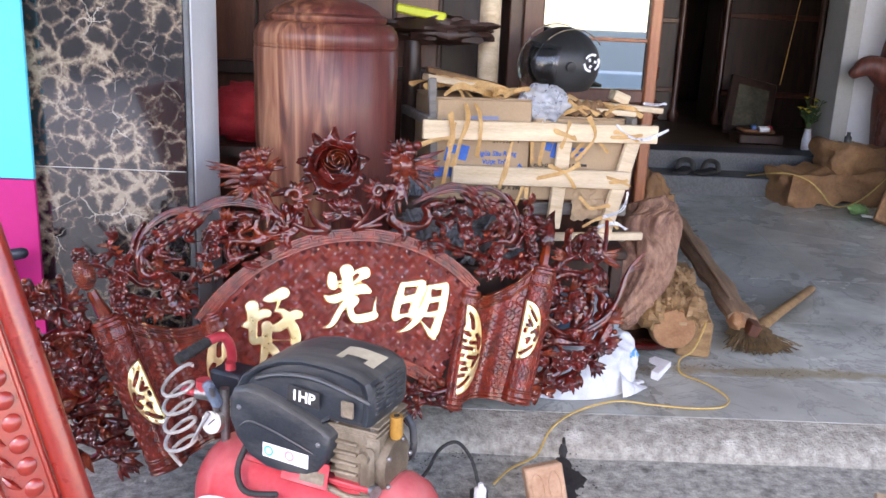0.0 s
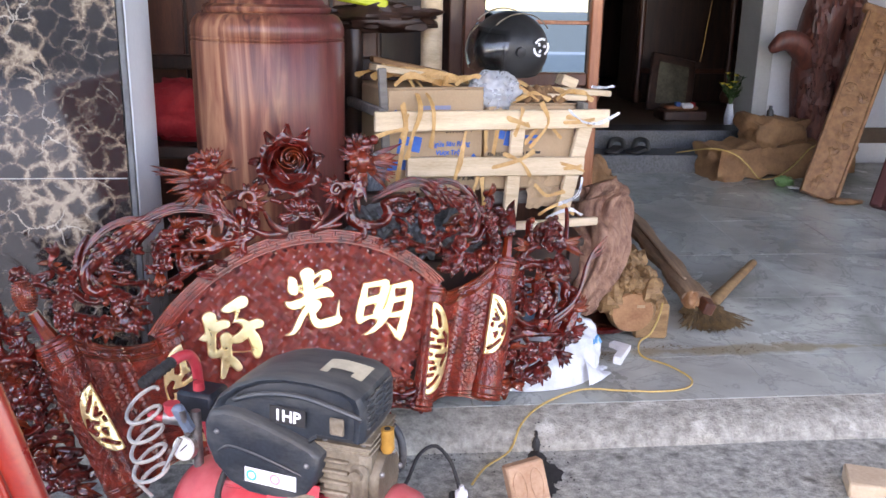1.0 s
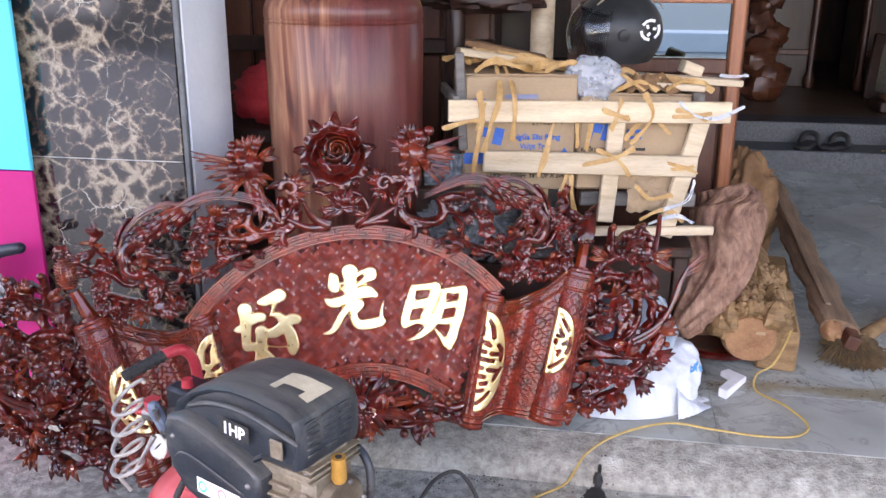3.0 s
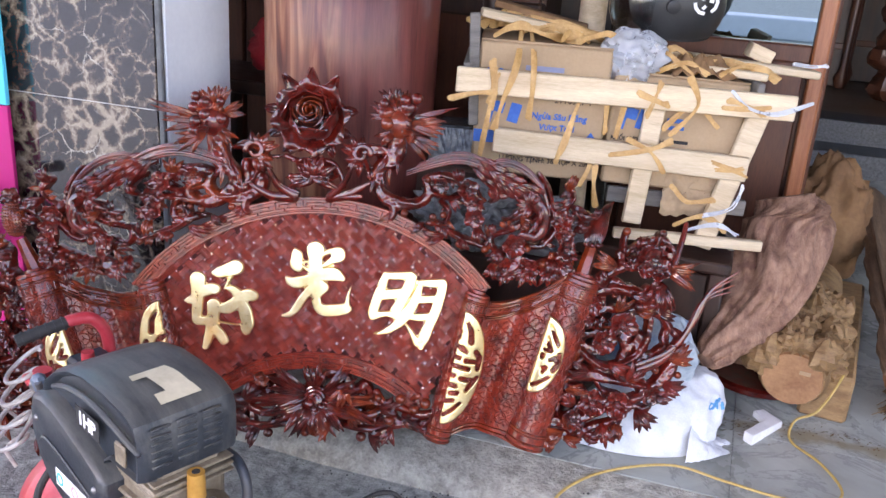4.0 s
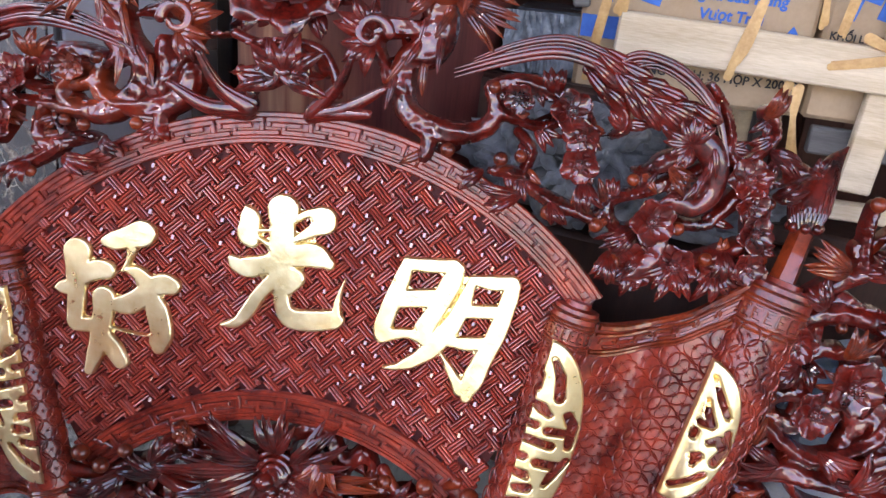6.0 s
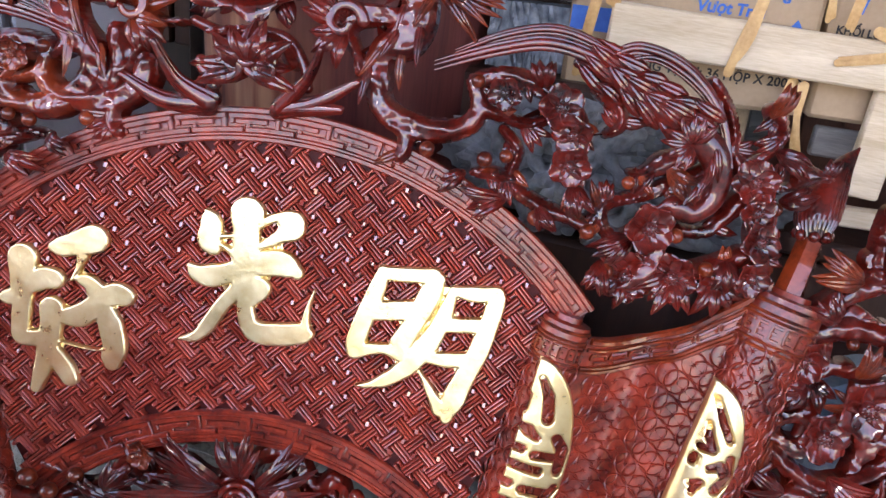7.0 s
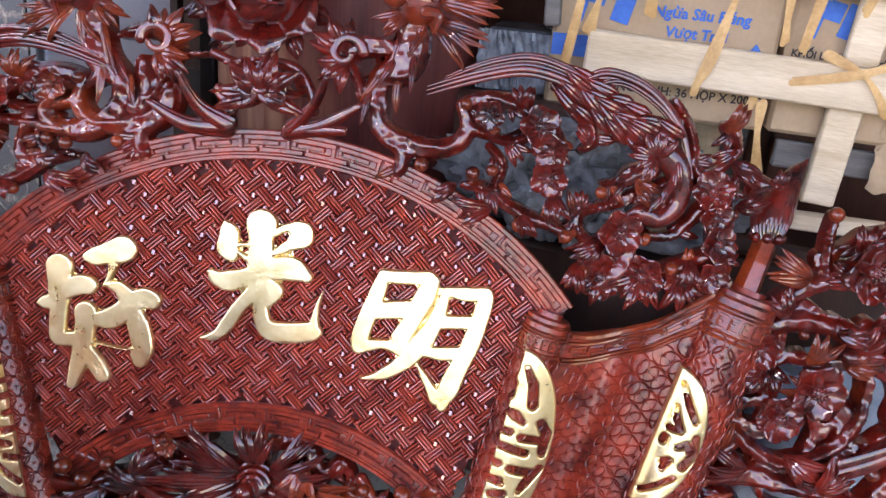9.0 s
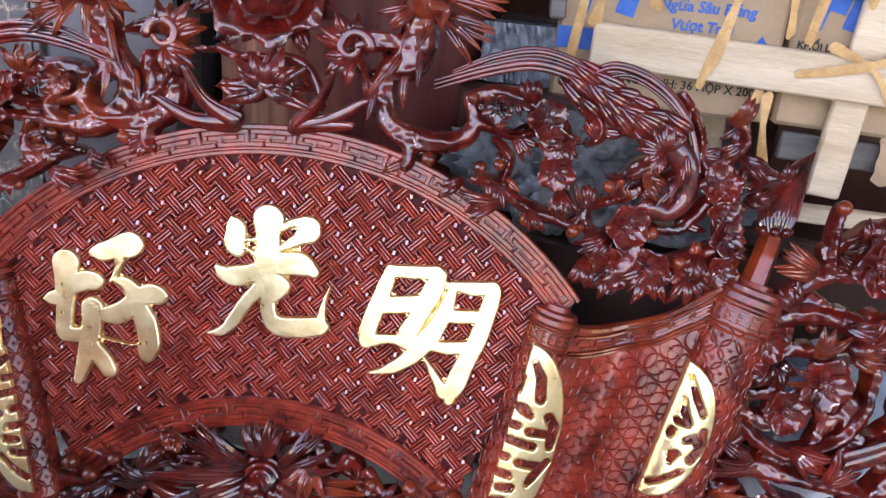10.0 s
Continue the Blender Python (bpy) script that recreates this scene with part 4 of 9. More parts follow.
# openings cut through the two gold roundels: across and along the half disc, and half width
ROUNDEL_WIDE = [
    [(0.14, 0.83, 0.021), (0.33, 0.69, 0.042), (0.42, 0.5, 0.048)],
    [(-0, 0.67, 0.021), (0, 0.53, 0.026)],
    [(0.01, 0.4, 0.026), (0.17, 0.37, 0.048), (0.34, 0.32, 0.026)],
    [(-0.04, 0.21, 0.032), (0.16, 0.2, 0.032)],
    [(0.39, 0.17, 0.038), (0.77, 0.17, 0.037)],
    [(0.67, 0.34, 0.042), (0.81, 0.25, 0.048), (0.84, 0.05, 0.038)],
    [(-0.01, 0.06, 0.032), (0.53, 0.03, 0.038)],
    [(-0.05, -0.11, 0.032), (0.12, -0.12, 0.032)],
    [(0.36, -0.15, 0.038), (0.75, -0.16, 0.043)],
    [(0.88, -0.1, 0.032), (0.7, -0.26, 0.043), (0.63, -0.35, 0.027)],
    [(-0.01, -0.28, 0.032), (0.22, -0.29, 0.038), (0.28, -0.31, 0.022)],
    [(0.13, -0.43, 0.032), (0.34, -0.41, 0.044)],
    [(0.08, -0.82, 0.03), (0.3, -0.72, 0.032), (0.52, -0.58, 0.03)],
    [(0.02, -0.58, 0.03), (0.26, -0.55, 0.034)],
]
ROUNDEL_SLIM = [
    [(0.15, 0.8, 0.023), (0.41, 0.56, 0.047), (0.65, 0.37, 0.04)],
    [(0.19, 0.49, 0.015), (0.29, 0.32, 0.047), (0.43, 0.2, 0.047)],
    [(0.22, 0.17, 0.047), (0.44, 0.19, 0.047)],
    [(0.18, -0.04, 0.048), (0.19, 0.04, 0.04)],
    [(0.49, -0.04, 0.04), (0.67, 0.04, 0.055)],
    [(0.8, 0.16, 0.047), (0.88, -0.07, 0.063), (0.75, -0.27, 0.063)],
    [(0.67, 0.04, 0.055), (0.83, -0.08, 0.048)],
    [(0.27, -0.29, 0.031), (0.42, -0.26, 0.056), (0.36, -0.39, 0.04)],
    [(0.14, -0.79, 0.04), (0.39, -0.64, 0.04), (0.64, -0.47, 0.04)],
]


def build_characters(panel):
    for strokes in (GOOD, LIGHT, BRIGHT):
        g = strokes_relief(strokes, 0.0075, 0.0022, 0.0013)
        part("gold_character", g, GOLD, panel, "raised gold brush-written character", at=Matrix.Translation((0, 0, 0.0035)), angle=70)


def coin(g, m, r):
    """One carved ring with a small star in it."""
    vs, fs = [], []
    n = 16
    for k in range(n):
        a = math.tau * k / n
        for q, z in ((r * 1.05, 0.0), (r * 0.96, 0.0011), (r * 0.87, 0.0)):
            vs.append((q * math.cos(a), q * math.sin(a), z))
    for k in range(n):
        j = (k + 1) % n
        for s in (0, 1):
            fs.append((k * 3 + s, j * 3 + s, j * 3 + s + 1, k * 3 + s + 1))
    b = len(vs)
    vs.append((0, 0, 0.0013))
    for k in range(12):
        a = math.tau * k / 12
        q = r * (0.40 if k % 2 == 0 else 0.09)
        vs.append((q * math.cos(a), q * math.sin(a), 0.0002))
    fs += [(b, b + 1 + k, b + 1 + (k + 1) % 12) for k in range(12)]
    g.add(vs, fs, m)


def medallion(panel, a, b, bulge, z_of, side, openings):
    """Half a longevity roundel in gold with cut openings, its flat edge from a to b."""
    a, b = Vector((*a, 0)), Vector((*b, 0))
    mid, ax = (a + b) / 2, (a - b).normalized()
    pr = Vector((ax.y, -ax.x, 0)) * side
    half = (a - b).length / 2

    def dist(q, s):
        e = np.sqrt((s / half) ** 2 + (q / bulge) ** 2 + 1e-9)
        shape = np.maximum((e - 1) * bulge * 0.9, -q)
        for cut in openings:
            for (q0, s0, r0), (q1, s1, r1) in zip(cut, cut[1:]):
                ax0, ay0, ax1, ay1 = q0 * bulge, s0 * half, q1 * bulge, s1 * half
                ex, ey = ax1 - ax0, ay1 - ay0
                t = np.clip(((q - ax0) * ex + (s - ay0) * ey) / (ex * ex + ey * ey + 1e-12), 0, 1)
                shape = np.maximum(shape, (r0 + (r1 - r0) * t) * half - np.hypot(q - ax0 - t * ex, s - ay0 - t * ey))
        return shape
    g = relief(dist, (-0.004, bulge + 0.006, -half - 0.004, half + 0.004), 0.006, 0.0022, 0.0013)
    vs = []
    for q, s, z in g.v:
        p = mid + pr * q + ax * s
        vs.append((p.x, p.y, z_of(q, s) + z))
    g.v = vs
    if side < 0:
        g.f = [f[::-1] for f in g.f]
    part("gold_roundel", g, GOLD, panel, "half a longevity roundel in raised gold", angle=60)


def build_scroll(panel, side):
    """One open scroll beside the fan: a slim roll, a waved sheet and a thick roll."""
    def P(x, y, z):
        return Vector((side * x, y, z))
    a0, a1, ra = Vector((0.346, -0.018, 0.004)), Vector((0.266, -0.352, 0.010)), 0.027
    b0, b1, rb = Vector((0.572, 0.030, 0.000)), Vector((0.460, -0.356, 0.012)), 0.040
    if side < 0:
        b0, b1, rb = Vector((0.592, 0.000, 0.004)), Vector((0.466, -0.398, 0.012)), 0.045

    def roll(name, p0, p1, r, ringr):
        g = Geo()
        p0, p1 = P(*p0), P(*p1)
        ax = (p1 - p0).normalized()
        L = (p1 - p0).length
        ts = (0.0, 0.004, 0.03, 0.15, 0.5, 0.85, 0.96, 0.99, 1.0)
        rs = (0.80, 0.97, 1.0, 0.99, 1.0, 1.01, 1.08, 1.06, 0.86)
        g.tube([p0 + ax * (L * t) for t in ts], [r * k for k in rs], 28)
        # a turned lip in the open end
        g.tube([p0 - ax * 0.006, p0 + ax * 0.004], [r * 0.55, r * 0.6], 18)
        body = part(name, g, LACQUER_SATIN, panel)
        k = Geo()
        for t, q in ((0.022, 0.0022), (0.05, 0.0020), (0.062, 0.0018), (0.125, 0.0018), (0.14, 0.0024), (0.90, 0.0024), (0.915, 0.002), (0.955, 0.0030), (0.985, 0.0034)):
            c = p0 + ax * (L * t)
            e1 = ax.cross(Vector((0, 0, 1))).normalized()
            e2 = e1.cross(ax)
            rr = r * (1.0 if t < 0.9 else 1.06)
            part("roll_ring", Geo().tube([c + e1 * (rr * math.cos(w)) + e2 * (rr * math.sin(w)) for w in [math.tau * i / 28 for i in range(29)]], q, 6, normal=ax), LACQUER_WARM, panel)
        for i in range(9):
            w = math.pi * (i + 0.3) / 8.6
            e1 = ax.cross(Vector((0, 0, 1))).normalized()
            e2 = e1.cross(ax)
            for t0, t1, dw in ((0.075, 0.075, 0.24), (0.112, 0.112, 0.24), (0.075, 0.112, 0.0), (0.093, 0.093, 0.14)):
                k.tube([p0 + ax * (L * (t0 + (t1 - t0) * s)) + e1 * (r * 1.01 * math.cos(w + dw * s)) + e2 * (r * 1.01 * math.sin(w + dw * s)) for s in (0, 0.5, 1)], 0.0018, 5, normal=ax)
        tagged(part("roll_key_carving", k, LACQUER_WARM, panel), kind="stuff")
        c = Geo()
        n = max(3, round(math.pi * r / (ringr * 2.0)))
        rows = int(L * 0.74 / ringr)
        e1 = ax.cross(Vector((0, 0, 1))).normalized()
        e2 = e1.cross(ax)
        if e2.z < 0:
            e2 = -e2
        for i in range(rows):
            for j in range(n):
                w = math.pi * (j + 0.25 + 0.5 * (i % 2)) / n
                t = 0.155 + 0.74 * i / rows
                nn = e1 * math.cos(w) + e2 * math.sin(w)
                coin(c, frame_of(p0 + ax * (L * t) + nn * (r * 1.0), ax, nn.cross(ax)), ringr)
        tagged(part("coin_carving", c, LACQUER_SATIN, panel, angle=25), kind="stuff")
        return body
    roll("slim_roll", a0, a1, ra, 0.0125)
    roll("thick_roll", b0, b1, rb, 0.0140)

    def sheet(u, v):
        lo, hi = a1.lerp(b1, u), Vector((0.362, -0.034, 0)).lerp(Vector((b0.x - 0.020, b0.y + 0.016, 0)), u)
        hi.y += -0.030 * math.sin(math.pi * u) ** 0.9 - 0.004 * math.sin(math.tau * u)
        lo.y += 0.028 * math.sin(math.pi * u) - 0.010
        p = lo.lerp(hi, v)
        z = 0.010 - 0.036 * math.sin(math.pi * min(1, u * 1.15)) ** 1.5 + 0.016 * math.exp(-((u - 0.60) / 0.12) ** 2)
        return P(p.x, p.y, z)
    g = Geo().sheet(sheet, 26, 20, 0.012 * side)
    if side < 0:
        g.f = [f[::-1] for f in g.f]
    part("scroll_sheet", g, LACQUER_SATIN, panel)
    k = Geo()
    for v, q in ((0.995, 0.0042), (0.965, 0.0022), (0.90, 0.0020), (0.885, 0.0026), (0.02, 0.003), (0.05, 0.002)):
        part("band_line", Geo().tube([sheet(0.06 + 0.86 * i / 24, v) + Vector((0, 0, 0.002)) for i in range(25)], q, 6), LACQUER_WARM, panel)
    for i in range(7):
        u0 = 0.1 + 0.115 * i
        for pts in (((u0, 0.948), (u0 + 0.09, 0.948)), ((u0, 0.948), (u0, 0.93)), ((u0 + 0.03, 0.918), (u0 + 0.12, 0.918)), ((u0 + 0.09, 0.948), (u0 + 0.09, 0.932))):
            k.tube([sheet(*q) + Vector((0, 0, 0.002)) for q in pts], 0.0019, 5)
    tagged(part("sheet_key_carving", k, LACQUER_WARM, panel), kind="stuff")
    c = Geo()
    for i in range(19):
        for j in range(6):
            u, v = 0.18 + 0.74 * (j + 0.5 * (i % 2)) / 5.4, 0.085 + 0.79 * i / 19
            p, pu, pv = sheet(u, v), sheet(u + 0.01, v), sheet(u, v + 0.01)
            nn = (pu - p).cross(pv - p) * side
            if nn.length > 0 and u < 0.93:
                nn.normalize()
                coin(c, frame_of(p + nn * 0.0008, pv - p, nn.cross(pv - p)), 0.0138)
    tagged(part("coin_carving", c, LACQUER_SATIN, panel, angle=25), kind="stuff")
    medallion(panel, (side * 0.3195, -0.053), (side * 0.271, -0.306), 0.066, lambda q, s: 0.033 - 5.2 * max(0.0, q - 0.024) ** 2 - 0.25 * max(0.0, q - 0.02), side, ROUNDEL_WIDE)
    top, foot = ((0.500, -0.055), (0.457, -0.222)) if side > 0 else ((0.522, -0.104), (0.464, -0.272))
    medallion(panel, (side * top[0], top[1]), (side * foot[0], foot[1]), 0.054, lambda q, s: 0.0075 + math.sqrt(max(0.0002, (rb + 0.0005) ** 2 - (q - 0.034) ** 2)), side, ROUNDEL_SLIM)
    if side > 0:
        # a writing brush stands out of the thick roll
        g = Geo().tube([P(0.566, 0.020, 0.002), P(0.578, 0.060, -0.002), P(0.588, 0.090, -0.010)], [0.0165, 0.0150, 0.0140], 6)
        part("brush_handle", g, LACQUER_WARM, panel)
        g = Geo()
        for i in range(7):
            w = math.tau * i / 7
            g.ball((0.590 + 0.016 * math.cos(w), 0.097, -0.012 + 0.016 * math.sin(w)), 0.0066, 8)
        part("brush_collar", g, LACQUER, panel)
        g = Geo()
        spine = [(0.590, 0.096), (0.594, 0.116), (0.603, 0.142), (0.617, 0.168), (0.635, 0.191)]
        rad = [0.015, 0.0225, 0.0200, 0.0115, 0.0012]
        g.tube([P(x, y, -0.35 * (y - 0.06)) for x, y in spine], rad, 16, smooth=4)
        tuft = part("brush_tip", g, LACQUER, panel, "carved tuft of a writing brush", angle=80)
        for i in range(28):
            w = math.tau * i / 28
            g = Geo().tube([P(x + r * 0.97 * math.cos(w + 0.5 * k / 4), y, r * 0.97 * math.sin(w + 0.5 * k / 4) - 0.35 * (y - 0.06)) for k, ((x, y), r) in enumerate(zip(spine, rad))], [0.0013, 0.0018, 0.0016, 0.0010, 0.0004], 5, smooth=4)
            part("hair_ridge", g, LACQUER, tuft)
    else:
        # an oval woven finial
        g = Geo().tube([P(0.594, 0.004, 0), P(0.610, 0.036, 0), P(0.624, 0.070, 0.004)], [0.018, 0.015, 0.012], 8)
        part("finial_neck", g, LACQUER_WARM, panel)
        g = Geo().ball((0, 0, 0), 0.030, 18, (0.82, 1.35, 0.62), Matrix.Translation((-0.636, 0.112, 0.008)) @ Matrix.Rotation(0.12, 4, "Z"))
        for i in range(-5, 6):
            y = i * 0.0066
            r = 0.030 * math.sqrt(max(0.0, 1 - (y / 0.0405) ** 2))
            for k in range(12):
                w = math.pi * k / 11
                g.box((-0.636 + 0.83 * r * math.cos(w) - 0.12 * y, 0.112 + y, 0.008 + 0.63 * r * math.sin(w)), (0.0042, 0.0046, 0.0042), bev=0.001)
        part("finial", g, LACQUER_WARM, panel, "oval woven-pattern finial", angle=50)
        g = Geo()
        flower(g, Vector((-0.642, 0.158, 0.006)), 0.022, 5, random.Random(3))
        part("flower", g, LACQUER, panel)


def petal(g, c, d, up, length, width, lift, flat=0.3, tip=0.12):
    """A rounded, cupped petal or leaf from c along d."""
    d, up = d.normalized(), up.normalized()
    ts = (0.0, 0.2, 0.45, 0.72, 0.92, 1.0)
    ws = (0.30, 0.72, 1.0, 0.92, 0.52, tip)
    g.tube([c + d * (length * t) + up * (lift * math.sin(t * 1.9)) for t in ts], [width * w for w in ws], 8, flat, normal=up)


def flower(g, c, r, n, rnd, z=None):
    """A carved blossom: round petals, a domed eye and beads round it."""
    tilt = Matrix.Rotation(rnd.uniform(-0.35, 0.35), 3, "X") @ Matrix.Rotation(rnd.uniform(-0.35, 0.35), 3, "Y")
    up = tilt @ Vector((0, 0, 1))
    a0 = rnd.uniform(0, 6.28)
    for k in range(n):
        a = a0 + math.tau * k / n
        d = tilt @ Vector((math.cos(a), math.sin(a), 0))
        t = up.cross(d)
        roll = rnd.uniform(0.20, 0.42)

        def blade(u, v, d=d, t=t, roll=roll):
            w = 0.50 * math.sin(math.pi * (0.12 + 0.80 * v)) ** 0.7
            q = 2 * u - 1
            return c + d * (r * (0.12 + 0.92 * v - 0.10 * q * q * v)) + t * (r * w * q) + up * (r * (roll * v * v + 0.16 * q * q - 0.10 * (v > 0.85)))
        g.sheet(blade, 6, 6, -r * 0.07)
    g.ball(c + up * (r * 0.14), r * 0.30, 12)
    for k in range(19):
        a, q = 2.4 * k, 0.068 * math.sqrt(k)
        g.ball(c + tilt @ Vector((math.cos(a), math.sin(a), 0)) * (r * q) + up * (r * (0.43 - 1.0 * q * q)), r * 0.050, 6)


def spray(g, c, ang, fan, length, n, width, rnd, lift=0.015):
    """A fan of pointed grooved leaves or feathers."""
    for k in range(n):
        a = radians(ang + fan * ((k + 0.5) / n - 0.5)) + rnd.uniform(-0.05, 0.05)
        d = Vector((math.cos(a), math.sin(a), rnd.uniform(-0.12, 0.25)))
        side = Vector((-d.y, d.x, 0)) * rnd.uniform(-0.18, 0.18)
        L = length * rnd.uniform(0.78, 1.08)
        pts = [c + d * (L * t) + side * (L * t * t) + Vector((0, 0, lift * math.sin(t * 2.6))) for t in (0, 0.25, 0.55, 0.82, 1.0)]
        g.tube(pts, [width * 0.45, width, width * 0.9, width * 0.5, width * 0.06], 6, 0.5, smooth=2)
        # the rib of the leaf
        g.tube([p + Vector((0, 0, width * 0.42)) for p in pts], [width * 0.16] * 4 + [width * 0.04], 4, smooth=2)


def leaves(panel, name, mat, c, ang, fan, length, n, width, rnd, lift=0.015):
    """A fan of leaves or feathers, each a part of its own."""
    for k in range(n):
        g = Geo()
        spray(g, c, ang + fan * ((k + 0.5) / n - 0.5), 6, length, 1, width, rnd, lift)
        part(name, g, mat, panel)


def build_branches(panel, side, rnd):
    """Half of the pierced plum branches, blossoms, berries and the bird of the upper frame."""
    def Q(x, y, z=0.0):
        if side < 0:
            x, y = left_warp(x, y)
        return Vector((side * x, y, z))
    part("pierced_neck", carve(NECK_LOOP, -0.012, grow=1.15, side=side), LACQUER, panel)
    part("pierced_branch", carve(PLUM_STEM, -0.014, grow=1.1, side=side), LACQUER, panel)
    part("pierced_branch", carve(PLUM_RING, -0.015, grow=1.1, side=side), LACQUER, panel)
    part("pierced_branch", carve(PLUM_TOP, -0.013, grow=1.1, side=side), LACQUER, panel)
    if side < 0:
        part("pierced_neck", carve(CREST_NECK, -0.012, grow=1.35), LACQUER, panel)
        part("pierced_branch", carve(CREST_KNOT, -0.014, grow=1.3), LACQUER, panel)
    else:
        part("pierced_branch", carve(CREST_RIGHT, -0.012, grow=1.4), LACQUER, panel)
    for st in NECK_LOOP[1:] + PLUM_STEM + PLUM_RING + PLUM_TOP:
        for (xa, ya, ra), (xb, yb, rb) in zip(st, st[1:]):
            if rnd.random() < 0.85:
                t = rnd.random()
                a = math.degrees(math.atan2(yb - ya, xb - xa)) + rnd.choice((-1, 1)) * rnd.uniform(35, 80)
                leaves(panel, "small_leaf", rnd.choice((LACQUER, LACQUER_DEEP, LACQUER_WARM)), Q(xa + (xb - xa) * t, ya + (yb - ya) * t, 0.004), a if side > 0 else 180 - a, 50, rnd.uniform(0.020, 0.034), rnd.choice((1, 2, 3)), 0.0058, rnd, 0.006)
    for x, y, r in ((0.313, 0.205, 0.024), (0.329, 0.178, 0.022), (0.328, 0.147, 0.022), (0.515, 0.147, 0.023), (0.520, 0.118, 0.020), (0.527, 0.088, 0.022), (0.415, 0.091, 0.026), (0.524, 0.050, 0.020), (0.255, 0.215, 0.018)):
        g = Geo()
        flower(g, Q(x, y, 0.022), r, rnd.choice((5, 5, 6)), rnd)
        part("blossom", g, LACQUER, panel)
    for x, y, a, f, L, n in ((0.294, 0.223, 100, 70, 0.034, 5), (0.335, 0.128, -80, 60, 0.035, 5), (0.400, 0.078, 210, 60, 0.045, 5), (0.524, 0.215, 60, 50, 0.034, 4), (0.535, 0.180, -30, 50, 0.040, 4), (0.265, 0.105, 190, 50, 0.046, 4), (0.430, 0.150, -40, 60, 0.036, 4), (0.500, 0.064, -80, 60, 0.034, 4), (0.30, 0.10, -60, 50, 0.030, 3), (0.372, 0.05, -100, 50, 0.036, 4), (0.545, 0.130, 20, 60, 0.032, 4), (0.22, 0.13, 215, 40, 0.032, 3)):
        leaves(panel, "leaf_spray", rnd.choice((LACQUER, LACQUER_DEEP, LACQUER_WARM)), Q(x, y, 0.012), a if side > 0 else 180 - a, f, L, n, 0.0066, rnd)
    for x, y in ((0.299, 0.089), (0.354, 0.080), (0.480, 0.053), (0.541, 0.122), (0.378, 0.041), (0.226, 0.224), (0.179, 0.150), (0.262, 0.150), (0.445, 0.085), (0.24, 0.145), (0.39, 0.135), (0.46, 0.125)):
        g = Geo().ball(Q(x, y, 0.014), rnd.uniform(0.007, 0.0092), 12)
        part("berry", g, LACQUER_WARM, panel)
    # the long-tailed bird: tail plumes, back and wing
    for pts, w in (([(0.180, 0.236), (0.243, 0.258), (0.297, 0.268), (0.352, 0.253), (0.402, 0.222)], 0.0105), ([(0.200, 0.250), (0.250, 0.272), (0.300, 0.281), (0.350, 0.266), (0.40, 0.235)], 0.0075),
                   ([(0.352, 0.257), (0.385, 0.270), (0.433, 0.254), (0.471, 0.213), (0.488, 0.160)], 0.0095), ([(0.36, 0.25), (0.40, 0.262), (0.448, 0.236), (0.478, 0.195), (0.486, 0.15)], 0.0065)):
        g = Geo()
        for off in (-0.45, 0, 0.45):
            g.tube([Q(x, y + off * w, 0.018 + 0.006 * (off == 0)) for x, y in pts], [w * 0.08, w * 0.30, w * 0.38, w * 0.36, w * 0.28], 8, 0.8, smooth=6)
        part("tail_plume", g, LACQUER, panel)
    g = Geo()
    g.tube([Q(0.325, 0.252, 0.010), Q(0.389, 0.226, 0.020), Q(0.439, 0.197, 0.024), Q(0.472, 0.170, 0.020), Q(0.4776, 0.1315, 0.016), Q(0.458, 0.111, 0.018), Q(0.438, 0.116, 0.022), Q(0.424, 0.110, 0.020), Q(0.409, 0.098, 0.014)],
           [0.006, 0.014, 0.017, 0.016, 0.0125, 0.011, 0.0118, 0.006, 0.0012], 14, 0.8, smooth=6)
    g.ball(Q(0.437, 0.120, 0.031), 0.0026, 8)
    part("bird_body", g, LACQUER, panel, "carved long-tailed bird bending its head to its breast")
    # overlapping pointed feathers in rows from the tail to the breast
    for row in range(6):
        t = row / 5
        for k in range(4):
            e = (k - 1.5) / 1.5
            c = Q(0.462 - 0.098 * t + 0.012 * e, 0.190 + 0.052 * t + 0.017 * e, 0.033 - 0.008 * t - 0.006 * e * e)
            a = 149 + 14 * e + rnd.uniform(-5, 5)
            leaves(panel, "back_feather", LACQUER, c, a if side > 0 else 180 - a, 1, 0.040, 1, 0.0072, rnd, 0.003)
    for a in range(40, 290, 28):
        leaves(panel, "breast_feather", LACQUER, Q(0.4446 + 0.004 * math.cos(radians(a)), 0.180 + 0.004 * math.sin(radians(a)), 0.040), a if side > 0 else 180 - a, 4, 0.026, 1, 0.0056, rnd, 0.004)
    for k in range(5):
        a = -78 - 13 * k
        leaves(panel, "neck_feather", LACQUER, Q(0.470 - 0.002 * k, 0.178 - 0.009 * k, 0.034), a if side > 0 else 180 - a, 3, 0.034, 1, 0.0045, rnd, 0.002)
